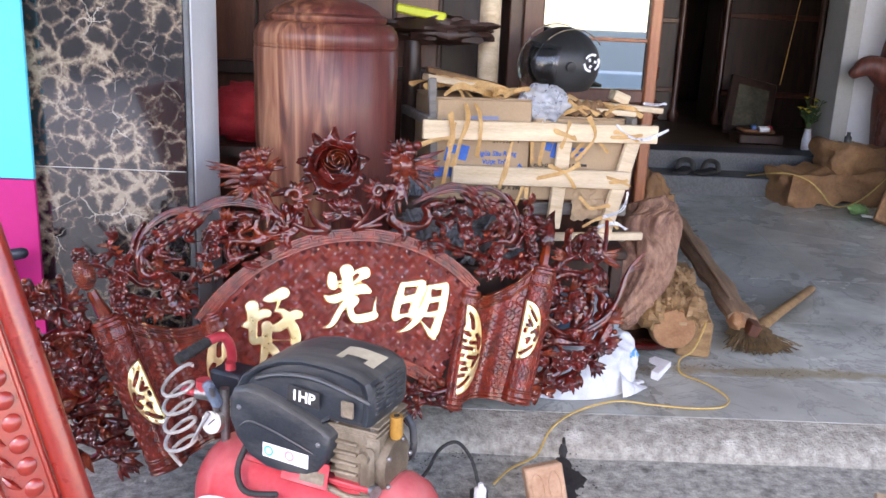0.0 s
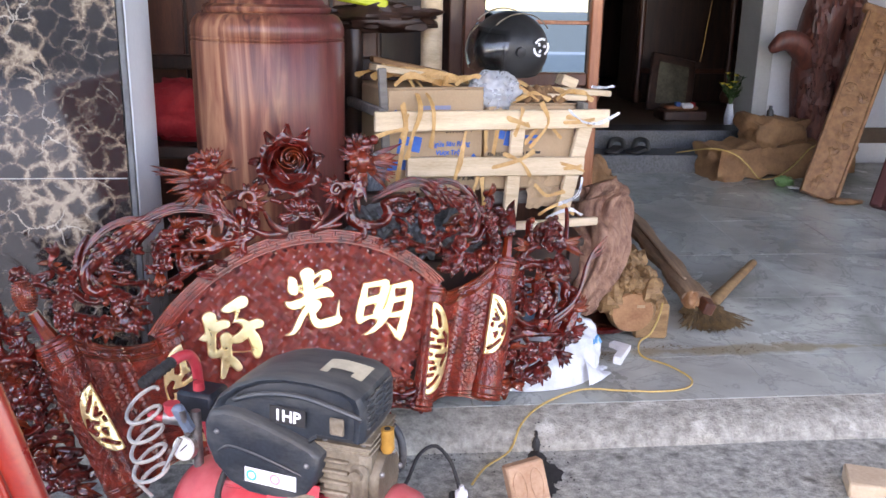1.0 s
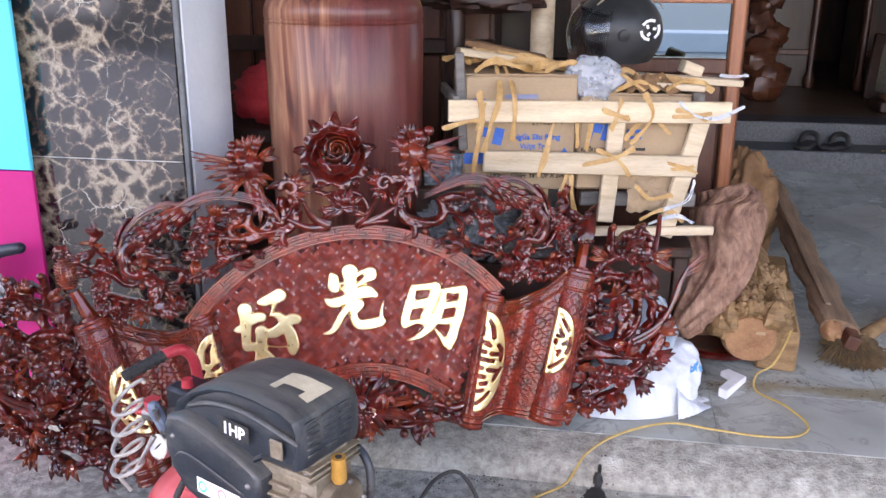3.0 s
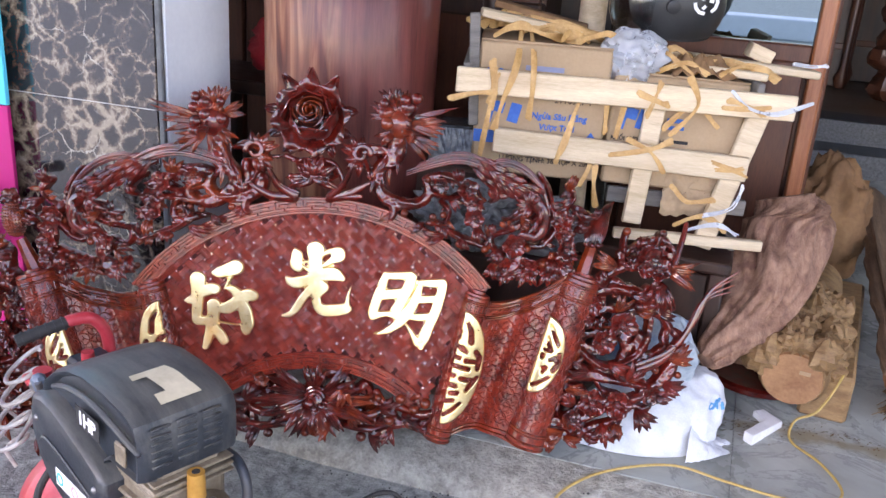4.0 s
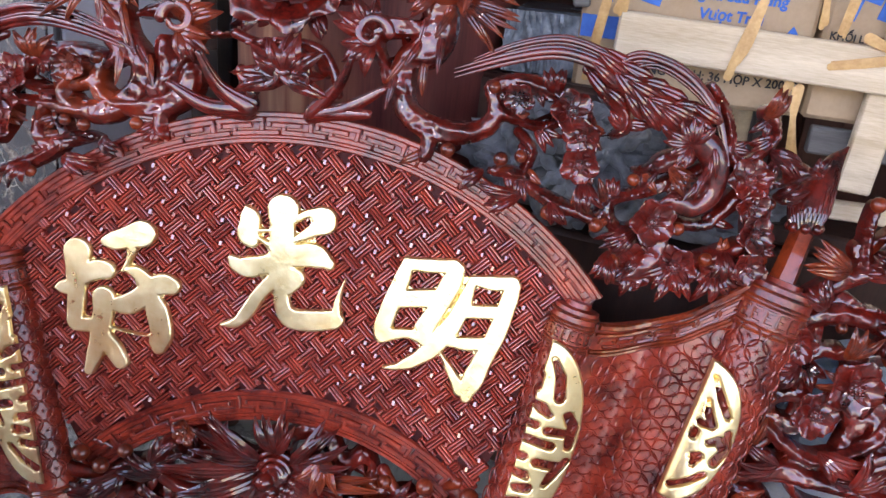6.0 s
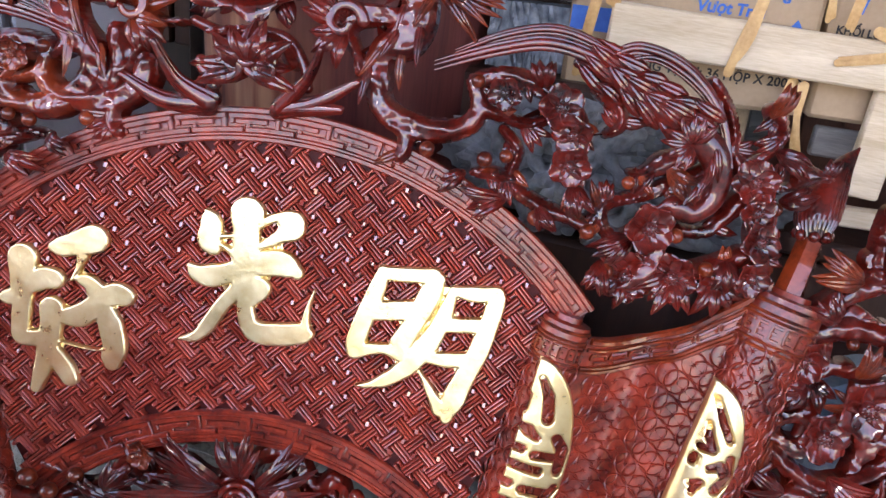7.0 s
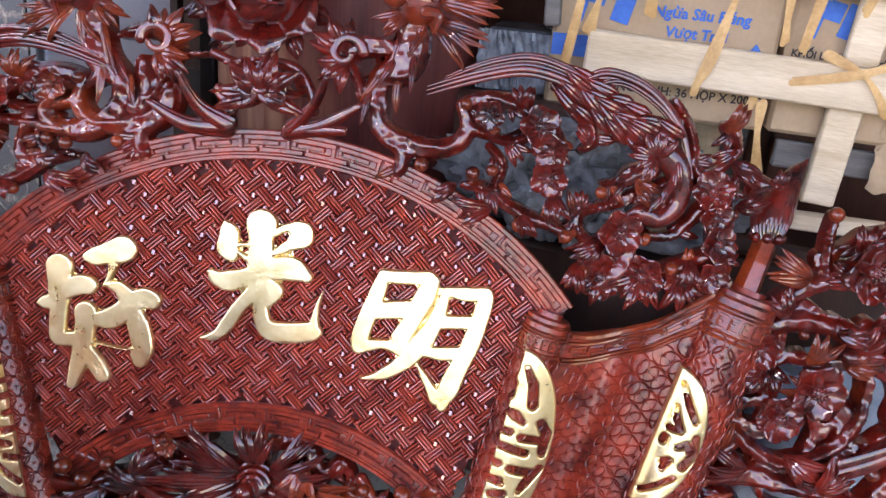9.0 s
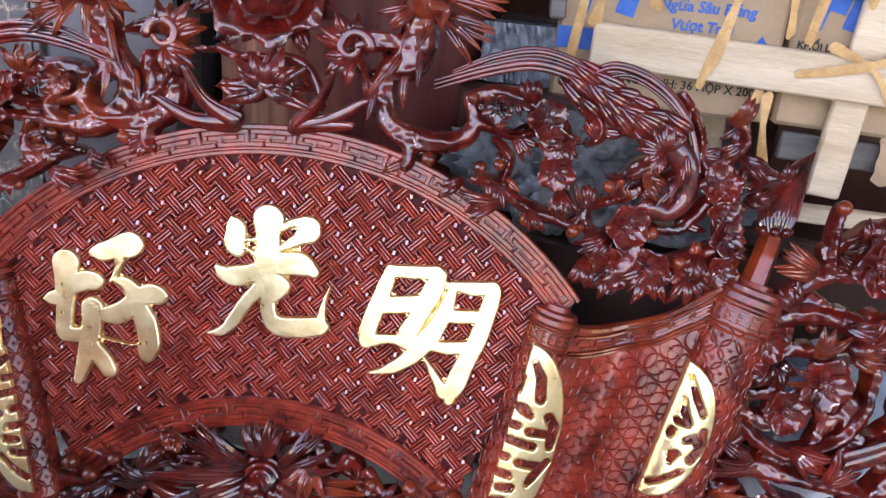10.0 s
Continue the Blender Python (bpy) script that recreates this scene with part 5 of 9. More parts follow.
    # the lower pieces beyond the thick roll
    stems = (
        ([(0.560, -0.03), (0.618, 0.002), (0.692, -0.005), (0.722, -0.064), (0.702, -0.138), (0.631, -0.172), (0.575, -0.135)], 0.010),
        ([(0.50, -0.30), (0.567, -0.296), (0.638, -0.265), (0.709, -0.236), (0.766, -0.183), (0.790, -0.108)], 0.012),
        ([(0.55, -0.20), (0.600, -0.190), (0.660, -0.200), (0.720, -0.210)], 0.010), ([(0.60, 0.02), (0.640, 0.045), (0.697, 0.070), (0.760, 0.050)], 0.009),
        ([(0.657, 0.060), (0.655, 0.100), (0.660, 0.130)], 0.006), ([(0.720, 0.060), (0.722, 0.10), (0.732, 0.126)], 0.006), ([(0.760, 0.055), (0.778, 0.11), (0.79, 0.150)], 0.006),
        ([(0.69, -0.03), (0.745, -0.05), (0.765, -0.10), (0.745, -0.15)], 0.008), ([(0.53, -0.24), (0.58, -0.23), (0.60, -0.27), (0.58, -0.31)], 0.009), ([(0.575, -0.06), (0.61, -0.09), (0.60, -0.14), (0.55, -0.17)], 0.008),
    )
    for k in (0, 3):
        part("pierced_branch", carve([[(x, y, 1.15 * r * (1.0 + 0.25 * math.sin(2.3 * i + x * 40))) for i, (x, y) in enumerate(pts)] for pts, r in stems[k:k + 3]], -0.016, side=side), LACQUER, panel)
    for pts, r in stems[6:]:
        g = Geo()
        n = len(pts)
        ps = [Q(x, y, 0.000 + 0.016 * math.sin(i * 1.9 + r * 200)) for i, (x, y) in enumerate(pts)]
        g.tube(ps, [r * (1.15 - 0.45 * i / n) * rnd.uniform(0.9, 1.15) for i in range(n)], 10, smooth=6)
        g.ball(ps[-1], r * 0.95, 8)
        part("branch", g, rnd.choice((LACQUER, LACQUER_DEEP)), panel)
    for x, y, r in ((0.660, -0.074, 0.034), (0.622, -0.110, 0.028), (0.606, -0.249, 0.030), (0.661, -0.251, 0.030), (0.700, 0.072, 0.036), (0.729, 0.052, 0.026), (0.735, -0.225, 0.024), (0.56, -0.29, 0.024), (0.59, -0.03, 0.024)):
        g = Geo()
        flower(g, Q(x, y, 0.020), r, rnd.choice((5, 6, 6)), rnd)
        part("blossom", g, LACQUER, panel)
    for x, y, a, f, L, n in ((0.640, 0.055, 165, 60, 0.055, 6), (0.745, 0.055, -20, 60, 0.075, 7), (0.735, 0.025, -75, 60, 0.065, 6), (0.69, 0.09, 80, 80, 0.04, 5), (0.545, -0.320, 200, 80, 0.05, 5), (0.630, -0.300, -80, 90, 0.05, 6), (0.705, -0.262, -55, 80, 0.055, 6), (0.770, -0.145, 25, 80, 0.05, 5), (0.761, -0.202, -20, 80, 0.045, 5), (0.595, -0.182, 170, 60, 0.05, 4), (0.700, -0.030, 40, 60, 0.05, 4), (0.60, -0.06, 200, 70, 0.04, 4), (0.57, -0.255, 150, 70, 0.045, 4), (0.68, -0.20, 60, 60, 0.05, 4), (0.64, -0.16, -30, 60, 0.05, 4), (0.525, -0.335, -120, 60, 0.035, 4), (0.665, -0.295, -100, 60, 0.045, 5), (0.62, 0.01, 130, 60, 0.04, 4)):
        leaves(panel, "leaf_spray", rnd.choice((LACQUER, LACQUER_DEEP, LACQUER_WARM)), Q(x, y, 0.010), a if side > 0 else 180 - a, f, L, n, 0.0078, rnd)
    for x, y in ((0.657, 0.132), (0.735, 0.130), (0.575, -0.100), (0.585, 0.0), (0.74, -0.17), (0.69, -0.17), (0.545, -0.2), (0.79, -0.18), (0.64, -0.01)):
        part("berry", Geo().ball(Q(x, y, 0.012), rnd.uniform(0.007, 0.0095), 12), LACQUER_WARM, panel)
    # blossoms and twigs low between the fan and the scroll
    for x, y, r, turn in ((0.400, 0.036, 0.028, 200), (0.448, 0.040, 0.026, 250), (0.495, 0.040, 0.022, 300)):
        g = Geo()
        flower(g, Q(x, y, 0.006), r, 6, rnd)
        part("blossom", g, LACQUER, panel)
        leaves(panel, "leaf_spray", rnd.choice((LACQUER, LACQUER_WARM)), Q(x, y, -0.004), turn if side > 0 else 180 - turn, 150, 0.044, 5, 0.0078, rnd)
    g = Geo().tube([Q(x, y, -0.010) for x, y in ((0.365, 0.030), (0.405, 0.018), (0.450, 0.030), (0.500, 0.034), (0.545, 0.050))], [0.008, 0.0085, 0.007, 0.0075, 0.006], 10, smooth=6)
    part("branch", g, LACQUER_WARM, panel)
    if side < 0:
        # this end is carved more closely: large blossoms inside the ring of twigs
        for x, y, r in ((0.665, -0.115, 0.040), (0.700, -0.035, 0.036), (0.745, -0.110, 0.036), (0.640, -0.030, 0.030), (0.735, 0.010, 0.030), (0.690, -0.185, 0.032), (0.770, -0.050, 0.030)):
            g = Geo()
            flower(g, Q(x, y, 0.008), r, 6, rnd)
            part("blossom", g, LACQUER, panel)
            leaves(panel, "leaf_spray", LACQUER_WARM, Q(x, y, -0.002), rnd.uniform(0, 360), 240, r * 1.7, 6, 0.0085, rnd)
    g = Geo()
    for k, off in enumerate((-0.012, -0.004, 0.004, 0.012)):
        g.tube([Q(x + off * 0.6, y + off, 0.015 + 0.004 * (k % 2)) for x, y in ((0.690, -0.172), (0.762, -0.135), (0.806, -0.071), (0.837, -0.002), (0.895, 0.034 + off))], [0.008, 0.0072, 0.006, 0.0048, 0.0008], 8, 0.7, smooth=6)
    part("tail_plume", g, LACQUER, panel, "long curved grooved plume")


def span(x, table):
    """Straight-line reading of a table of (x, value)."""
    for (a, p), (b, q) in zip(table, table[1:]):
        if a <= x <= b:
            return p + (q - p) * (x - a) / (b - a)
    return None


UPPER_TOP = ((0.10, 0.215), (0.20, 0.258), (0.30, 0.280), (0.36, 0.276), (0.43, 0.258), (0.48, 0.222), (0.51, 0.205), (0.56, 0.160), (0.60, 0.09), (0.625, 0.035))
UPPER_LOW = ((0.372, -0.012), (0.42, -0.020), (0.47, 0.000), (0.54, 0.045), (0.625, 0.034))
END_RIGHT = ((-0.335, 0.60), (-0.28, 0.715), (-0.20, 0.785), (-0.10, 0.775), (0.0, 0.735), (0.06, 0.770), (0.12, 0.74))


def in_filigree(x, y):
    if 0.10 <= x <= 0.62:
        top = span(x, UPPER_TOP)
        low = TOP_C + math.sqrt(max(0.0, TOP_R ** 2 - x * x)) if x < 0.372 else span(x, UPPER_LOW)
        if top is not None and low is not None and low + 0.004 < y < top:
            return 1
    if -0.335 <= y <= 0.12:
        left = 0.463 + (y + 0.356) * 0.298 + 0.034
        if left < x < span(y, END_RIGHT):
            return 2
    if x < 0.245 and -0.345 < y < -0.2 and x * x + (y - LOW_C) ** 2 < (LOW_R - 0.040) ** 2:
        return 3
    if x < 0.14 and y < 0.30 and x * x + (y - TOP_C) ** 2 > TOP_R ** 2 and y < 0.285 - 0.2 * x:
        return 1
    return 0


def build_filigree(panel, side, rnd):
    """The close mesh of twigs, knots, leaves and berries that fills the pierced work."""
    pts = []
    for _ in range(5000):
        x, y = rnd.uniform(0.0, 0.80), rnd.uniform(-0.335, 0.30)
        zone = in_filigree(x, y)
        if zone > 1 and all((x - a) ** 2 + (y - b) ** 2 > (0.036 if zone == 3 else 0.040) ** 2 for a, b, _, _ in pts):
            pts.append((x, y, rnd.uniform(-0.020, 0.010), zone))
    done = set()
    net = {2: [], 3: []}
    for i, (x, y, z, zone) in enumerate(pts):
        near = sorted(range(len(pts)), key=lambda j: (pts[j][0] - x) ** 2 + (pts[j][1] - y) ** 2)[1:4]
        for j in near[:3 if rnd.random() < 0.45 else 2]:
            if (j, i) in done or (i, j) in done:
                continue
            done.add((i, j))
            a, b = Vector((x, y, 0)), Vector((pts[j][0], pts[j][1], 0))
            if (a - b).length > 0.085 or zone != pts[j][3]:
                continue
            m = (a + b) / 2 + Vector((-(b - a).y, (b - a).x, 0)) * rnd.uniform(-0.4, 0.4)
            r = rnd.uniform(0.0055, 0.0095)
            net[zone].append([(a.x, a.y, r * 1.25), (m.x, m.y, r * rnd.uniform(0.7, 0.95)), (b.x, b.y, r * 1.25)])
    for zone, strokes in net.items():
        part("twig_mesh", carve(strokes, -0.020, 0.026, 0.011, res=0.0024, side=side), LACQUER, panel, "close pierced mesh of carved twigs")
    for i, (x, y, z, zone) in enumerate(pts):
        c = Vector((side * x, y, z + 0.014)) if side > 0 else Vector((-left_warp(x, y)[0], left_warp(x, y)[1], z + 0.014))
        k = rnd.random()
        g = Geo()
        big = 1.0 if zone == 1 else 1.25
        if k < 0.52:
            spray(g, c, rnd.uniform(0, 360), rnd.uniform(40, 110), 0.032 * big * rnd.uniform(0.8, 1.2), rnd.choice((3, 4, 5)), 0.0056 * big, rnd, 0.012)
            part("leaf", g, rnd.choice((LACQUER, LACQUER_DEEP, LACQUER_WARM)), panel)
        elif k < 0.60:
            flower(g, c, 0.0155 * big * rnd.uniform(0.85, 1.2), 5, rnd)
            part("small_blossom", g, rnd.choice((LACQUER, LACQUER_WARM)), panel)
        elif k < 0.70:
            g.ball(c, rnd.uniform(0.006, 0.008), 10)
            part("berry", g, LACQUER_WARM, panel)


def build_crest(panel, rnd):
    c = Vector((-0.024, 0.345, 0.0))
    for i in range(9):
        a = radians(90 + 40 * i) + rnd.uniform(-0.1, 0.1)
        leaves(panel, "rose_leaf", LACQUER_DEEP, c + Vector((math.cos(a), math.sin(a), 0)) * 0.05 + Vector((0, 0, -0.012)), math.degrees(a), 20, 0.030, 1, 0.011, rnd, 0.002)
    for k in range(8):
        a = math.tau * k / 8 + 0.15
        d, t = Vector((math.cos(a), math.sin(a), 0)), Vector((-math.sin(a), math.cos(a), 0))

        def outer(u, v, d=d, t=t, k=k):
            q = 2 * u - 1
            w = 0.036 * math.sin(math.pi * (0.18 + 0.56 * v)) ** 0.4 * (1 - max(0.0, v - 0.85) * 2.0)
            return c + d * (0.020 + 0.062 * v - 0.015 * q * q * v) + t * (w * q) + Vector((0, 0, -0.006 + 0.034 * v * v - 0.012 * q * q + (0.004 if k % 2 else 0) - 0.014 * max(0.0, v - 0.8) / 0.2 + 0.004 * v * v * math.sin(12 * u + 1.7 * k)))
        part("rose_petal", Geo().sheet(outer, 12, 10, -0.004), LACQUER, panel, angle=80)
    # the cup: overlapping petals that close to a tilted mouth with a small swirl in it
    up = Matrix.Rotation(radians(-20), 3, "X")
    o = c + Vector((0, 0.002, 0.006))
    for k in range(6):
        mid = math.tau * k / 6 + 0.5

        def cup(u, v, mid=mid, k=k):
            q = 2 * u - 1
            az = mid + 0.78 * q
            th = radians(98 - 54 * v + 14 * v * q * q)
            rr = 0.046 + 0.0042 * (k % 3) + 0.005 * q * v + 0.010 * max(0.0, v - 0.80) / 0.20 + 0.0018 * math.sin(11 * u + k)
            return o + up @ Vector((rr * math.sin(th) * math.cos(az), rr * math.sin(th) * math.sin(az), 0.80 * rr * math.cos(th)))
        part("rose_petal", Geo().sheet(cup, 14, 12, 0.003), LACQUER, panel, angle=80)
    for ring, (n, rho, h) in enumerate(((3, 0.026, 0.036), (3, 0.018, 0.038), (3, 0.011, 0.040), (2, 0.005, 0.040))):
        for k in range(n):
            mid = math.tau * (k + 0.5 * ring) / n + 0.3 * ring

            def wall(u, v, mid=mid, rho=rho, h=h):
                s = 2 * u - 1
                az = mid + 1.25 * s
                q = rho * (1 - 0.20 * s) + 0.004 * v
                return o + up @ Vector((q * math.cos(az), q * math.sin(az), h * v * (1 - 0.22 * s * s)))
            part("rose_petal", Geo().sheet(wall, 12, 6, 0.0025), LACQUER_WARM, panel, angle=80)
    # three pointed leaves over the bloom
    for a in (58, 90, 122):
        d, t = Vector((math.cos(radians(a)), math.sin(radians(a)), 0)), Vector((-math.sin(radians(a)), math.cos(radians(a)), 0))
        part("rose_leaf", Geo().sheet(lambda u, v, d=d, t=t: c + d * (0.050 + 0.052 * v) + t * ((2 * u - 1) * 0.021 * (1 - v) ** 0.8) + Vector((0, 0, 0.004 + 0.016 * v * v + 0.006 * abs(2 * u - 1))), 8, 8, -0.004), LACQUER, panel, angle=80)
    # two phoenix heads with bristling crests
    for side, hx, hy in ((-1, -0.217, 0.345), (1, 0.163, 0.352)):
        o = hx
        g = Geo().ball((o, hy - 0.012, 0.012), 0.031, 14, (1, 1.1, 0.8))
        g.ball((o + side * 0.016, hy + 0.022, 0.014), 0.022, 12)

        g.tube([Vector((o + side * 0.01, hy - 0.03, 0.034)), Vector((o + side * 0.026, hy - 0.034, 0.040)), Vector((o + side * 0.022, hy - 0.052, 0.036))], [0.008, 0.006, 0.001], 8, smooth=4)
        head = part("phoenix_head", g, LACQUER, panel)
        for k in range(8):
            part("brow_curl", Geo().ball((o + rnd.uniform(-0.036, 0.036), hy + rnd.uniform(-0.036, 0.040), 0.030), rnd.uniform(0.010, 0.015), 10, (1, 1, 0.8)), LACQUER, head)
        # a curled leaf fan between the head and the rose
        o2 = Vector((-0.024 + side * 0.108, 0.272, 0.010))
        leaves(panel, "collar_leaf", LACQUER, o2, 90 + side * 40, 110, 0.046, 5, 0.0095, rnd, 0.014)
        leaves(panel, "collar_leaf", LACQUER, o2 + Vector((0, -0.012, 0.008)), 270 - side * 50, 90, 0.040, 4, 0.0085, rnd, 0.012)
        part("collar_curl", Geo().tube([o2 + Vector((side * 0.020 * (1 - 0.2 * w) * math.cos(2 * w), 0.020 * (1 - 0.2 * w) * math.sin(2 * w), 0.012 + 0.003 * w)) for w in [0.25 * i for i in range(13)]], [0.0070 - 0.0003 * i for i in range(13)], 8, 0.8, smooth=3), LACQUER, panel)
        for dx, dy, a, f, L, n, w in ((0.02, -0.015, 0, 46, 0.074, 7, 0.0066), (0.02, 0.0, 8, 16, 0.100, 3, 0.005), (0.0, 0.02, 75, 80, 0.040, 7, 0.007), (-0.012, 0.02, 115, 50, 0.046, 4, 0.006), (0.012, -0.035, -30, 50, 0.075, 6, 0.006), (-0.02, 0.0, 160, 70, 0.050, 5, 0.006), (-0.01, -0.03, 215, 60, 0.045, 4, 0.006), (0.0, 0.0, 60, 300, 0.036, 12, 0.006)):
            leaves(panel, "crest_feather", rnd.choice((LACQUER, LACQUER_WARM)), Vector((o + side * dx, hy + dy, 0.016)), a if side > 0 else 180 - a, f, L, n, w, rnd, 0.012)
        # feathers down the neck
        for k in range(8):
            t = k / 7
            c0 = Vector((o + side * (0.008 - 0.046 * t + 0.014 * math.sin(k * 2.4)), hy - 0.035 - 0.080 * t, 0.014))
            g = Geo()
            spray(g, c0, -90 - side * (18 + 16 * math.sin(k * 1.7)), 10, 0.048, 1, 0.0052, rnd, 0.003)
            part("neck_feather", g, rnd.choice((LACQUER, LACQUER_WARM)), panel)
    for k, pts in enumerate(CREST_LEAVES):
        g = Geo()
        for e in (-0.5, 0.0, 0.5):
            g.tube([Vector((x + e * r * 0.4, y + e * r, 0.010 + 0.014 * i * (1 if k in (0, 3) else 0.5) + 0.004 * (e == 0))) for i, (x, y, r) in enumerate(pts)], [r * 1.05 for x, y, r in pts], 8, 0.8, smooth=6)
        part("crest_leaf", g, LACQUER, panel, "upturned grooved leaf tip over the fan")
    # a curled knot of leaves between the two, on thin stems from the rose
    ctr = Vector((-0.014, 0.214, 0.010))
    leaves(panel, "knot_leaf", LACQUER, ctr, 90, 230, 0.056, 9, 0.0105, rnd, 0.018)
    leaves(panel, "knot_leaf", LACQUER, ctr + Vector((0.002, 0.004, 0.010)), 60, 200, 0.036, 6, 0.0095, rnd, 0.014)
    for a, r in ((20, 0.026), (160, 0.026), (75, 0.022), (110, 0.017)):
        o = ctr + Vector((math.cos(radians(a)) * 0.022, math.sin(radians(a)) * 0.012, 0.014))
        part("knot_curl", Geo().tube([o + Vector((r * (1 - 0.24 * w) * math.cos(w * 1.9 + a), 0.7 * r * (1 - 0.24 * w) * math.sin(w * 1.9 + a), 0.004 * w)) for w in [0.25 * i for i in range(13)]], [0.0062 - 0.0003 * i for i in range(13)], 8, 0.8, smooth=3), LACQUER, panel)
    for pts in ([(-0.075, 0.262), (-0.045, 0.252), (-0.012, 0.256), (0.022, 0.250), (0.040, 0.226), (0.046, 0.200)], [(-0.066, 0.190), (-0.050, 0.205), (-0.032, 0.214)], [(0.030, 0.190), (0.018, 0.204), (0.004, 0.212)]):
        part("crest_stem", Geo().tube([Vector((x, y, 0.004)) for x, y in pts], [0.0062] * len(pts), 10, smooth=5), LACQUER, panel)
    for a in (205, 238, 302, 335, 168, 12):
        x, y = -0.024 + 0.064 * math.cos(radians(a)), 0.345 + 0.064 * math.sin(radians(a))
        leaves(panel, "rose_leaf", LACQUER_DEEP, Vector((x, y, -0.006)), a, 40, 0.032, 2, 0.0105, rnd, 0.002)


def build_foot(panel, rnd):
    """The flower mask and vines under the fan."""
    c = Vector((-0.004, -0.262, 0.0))
    g = Geo()
    g.ball(c + Vector((0, -0.020, -0.004)), 0.026, 16, (1, 1.15, 0.6))
    for k in range(3):
        g.tube([c + Vector(((0.012 + 0.008 * k) * math.cos(w), -0.010 + (0.014 + 0.007 * k) * math.sin(w), 0.016 - 0.004 * k)) for w in [0.3 + 2.5 * i / 12 for i in range(13)]], 0.0036, 8)
    mask = part("mask", g, LACQUER, panel)
    for k in range(16):
        part("mask_knob", Geo().ball(c + Vector((rnd.uniform(-0.04, 0.04), rnd.uniform(-0.085, -0.015), 0.012)), rnd.uniform(0.007, 0.013), 9), LACQUER, mask)
    for a, f, L, n, w in ((90, 70, 0.060, 8, 0.007), (150, 60, 0.085, 7, 0.0085), (30, 60, 0.085, 7, 0.0085), (185, 30, 0.120, 5, 0.009), (-5, 30, 0.120, 5, 0.009), (215, 40, 0.085, 5, 0.009), (-35, 40, 0.085, 5, 0.009), (270, 100, 0.060, 9, 0.008), (245, 40, 0.075, 4, 0.008), (-65, 40, 0.075, 4, 0.008)):
        d = Vector((math.cos(radians(a)), math.sin(radians(a)), 0)) * 0.022
        leaves(panel, "mask_leaf", rnd.choice((LACQUER, LACQUER_DEEP, LACQUER)), c + d + Vector((0, -0.006, 0.006)), a, f, L, n, w, rnd, 0.018)
    for side in (-1, 1):
        for pts, r in (([(0.05, -0.30), (0.11, -0.305), (0.17, -0.285), (0.225, -0.300), (0.270, -0.290)], 0.011), ([(0.06, -0.33), (0.12, -0.335), (0.18, -0.325), (0.24, -0.335)], 0.009), ([(0.13, -0.25), (0.16, -0.28), (0.20, -0.27), (0.225, -0.255)], 0.008), ([(0.17, -0.325), (0.15, -0.30), (0.16, -0.275)], 0.007)):
            g = Geo().tube([Vector((side * x, y, 0.002 + 0.010 * math.sin(i * 2.1))) for i, (x, y) in enumerate(pts)], [r * rnd.uniform(0.8, 1.1) for _ in pts], 10, smooth=6)
            part("vine", g, LACQUER, panel)
        for x, y in ((0.135, -0.262), (0.185, -0.262), (0.215, -0.285), (0.16, -0.312), (0.205, -0.318), (0.10, -0.352), (0.24, -0.27)):
            part("berry", Geo().ball((side * x, y, 0.012), rnd.uniform(0.009, 0.013), 12), LACQUER_WARM, panel)
        for x, y, a, L in ((0.14, -0.29, 20, 0.05), (0.19, -0.30, -30, 0.05), (0.12, -0.335, -50, 0.05), (0.22, -0.325, 10, 0.04)):
            leaves(panel, "leaf_spray", LACQUER_DEEP, Vector((side * x, y, 0.006)), a if side > 0 else 180 - a, 60, L, 4, 0.008, rnd)


def build_panel():
    panel = thing("carved_screen", LEAN_M, "dark red lacquered openwork wood screen with gold characters, leaning back", "carved screen")
    SCREEN.append(panel)
    build_fan(panel)
    build_characters(panel)
    for side in (1, -1):
        build_scroll(panel, side)
        build_branches(panel, side, random.Random(11 if side > 0 else 12))
        build_filigree(panel, side, random.Random(31 + side))
    build_crest(panel, random.Random(5))
    build_foot(panel, random.Random(6))
    # struts at the back carry its weight to the floor
    inv = LEAN_M.inverted()
    for x in (-0.22, 0.22):
        foot = LEAN_M @ Vector((x, -0.20, -0.03))
        foot.y += 0.24
        foot.z = 0.0 if foot.y < 2.24 else 0.075
        part("rear_strut", Geo().tube([(x, -0.10, -0.03), inv @ foot], 0.012, 8), DARK_WOOD, panel)


build_panel()


# ---- things on the porch ----
def lump(c, size, seed, rough=0.25, seg=28, freq=2.2, squash=0.0, m=None, ridge=0.0):
    """A lumpy closed body: a ball pushed in and out by noise; squash flattens its underside."""
    g = Geo()
    n = seg // 2
    vs, fs = [], []
    for i in range(n + 1):
        th = math.pi * i / n
        for k in range(seg):
            a = math.tau * k / seg
            d = Vector((math.sin(th) * math.cos(a), math.sin(th) * math.sin(a), -math.cos(th)))
            q = d * freq + Vector((seed * 7.3, seed * 1.9, seed * 3.1))
            r = 1 + rough * noise.noise(q) + rough * 0.45 * noise.noise(q * 2.7) + rough * 0.2 * noise.noise(q * 6.1)
            if ridge:
                r += ridge * (0.5 - abs(noise.noise(q * 1.7 + Vector((5, 0, 0)))))
            p = Vector((d.x * size[0] * r, d.y * size[1] * r, d.z * size[2] * r))
            if squash and p.z < -size[2] * squash:
                p.z = -size[2] * squash + 0.08 * (p.z + size[2] * squash)
            vs.append(p + Vector(c))
    for i in range(n):
        for k in range(seg):
            j = (k + 1) % seg
            fs.append((i * seg + k, i * seg + j, (i + 1) * seg + j, (i + 1) * seg + k))
    return g.add(vs, fs, m)


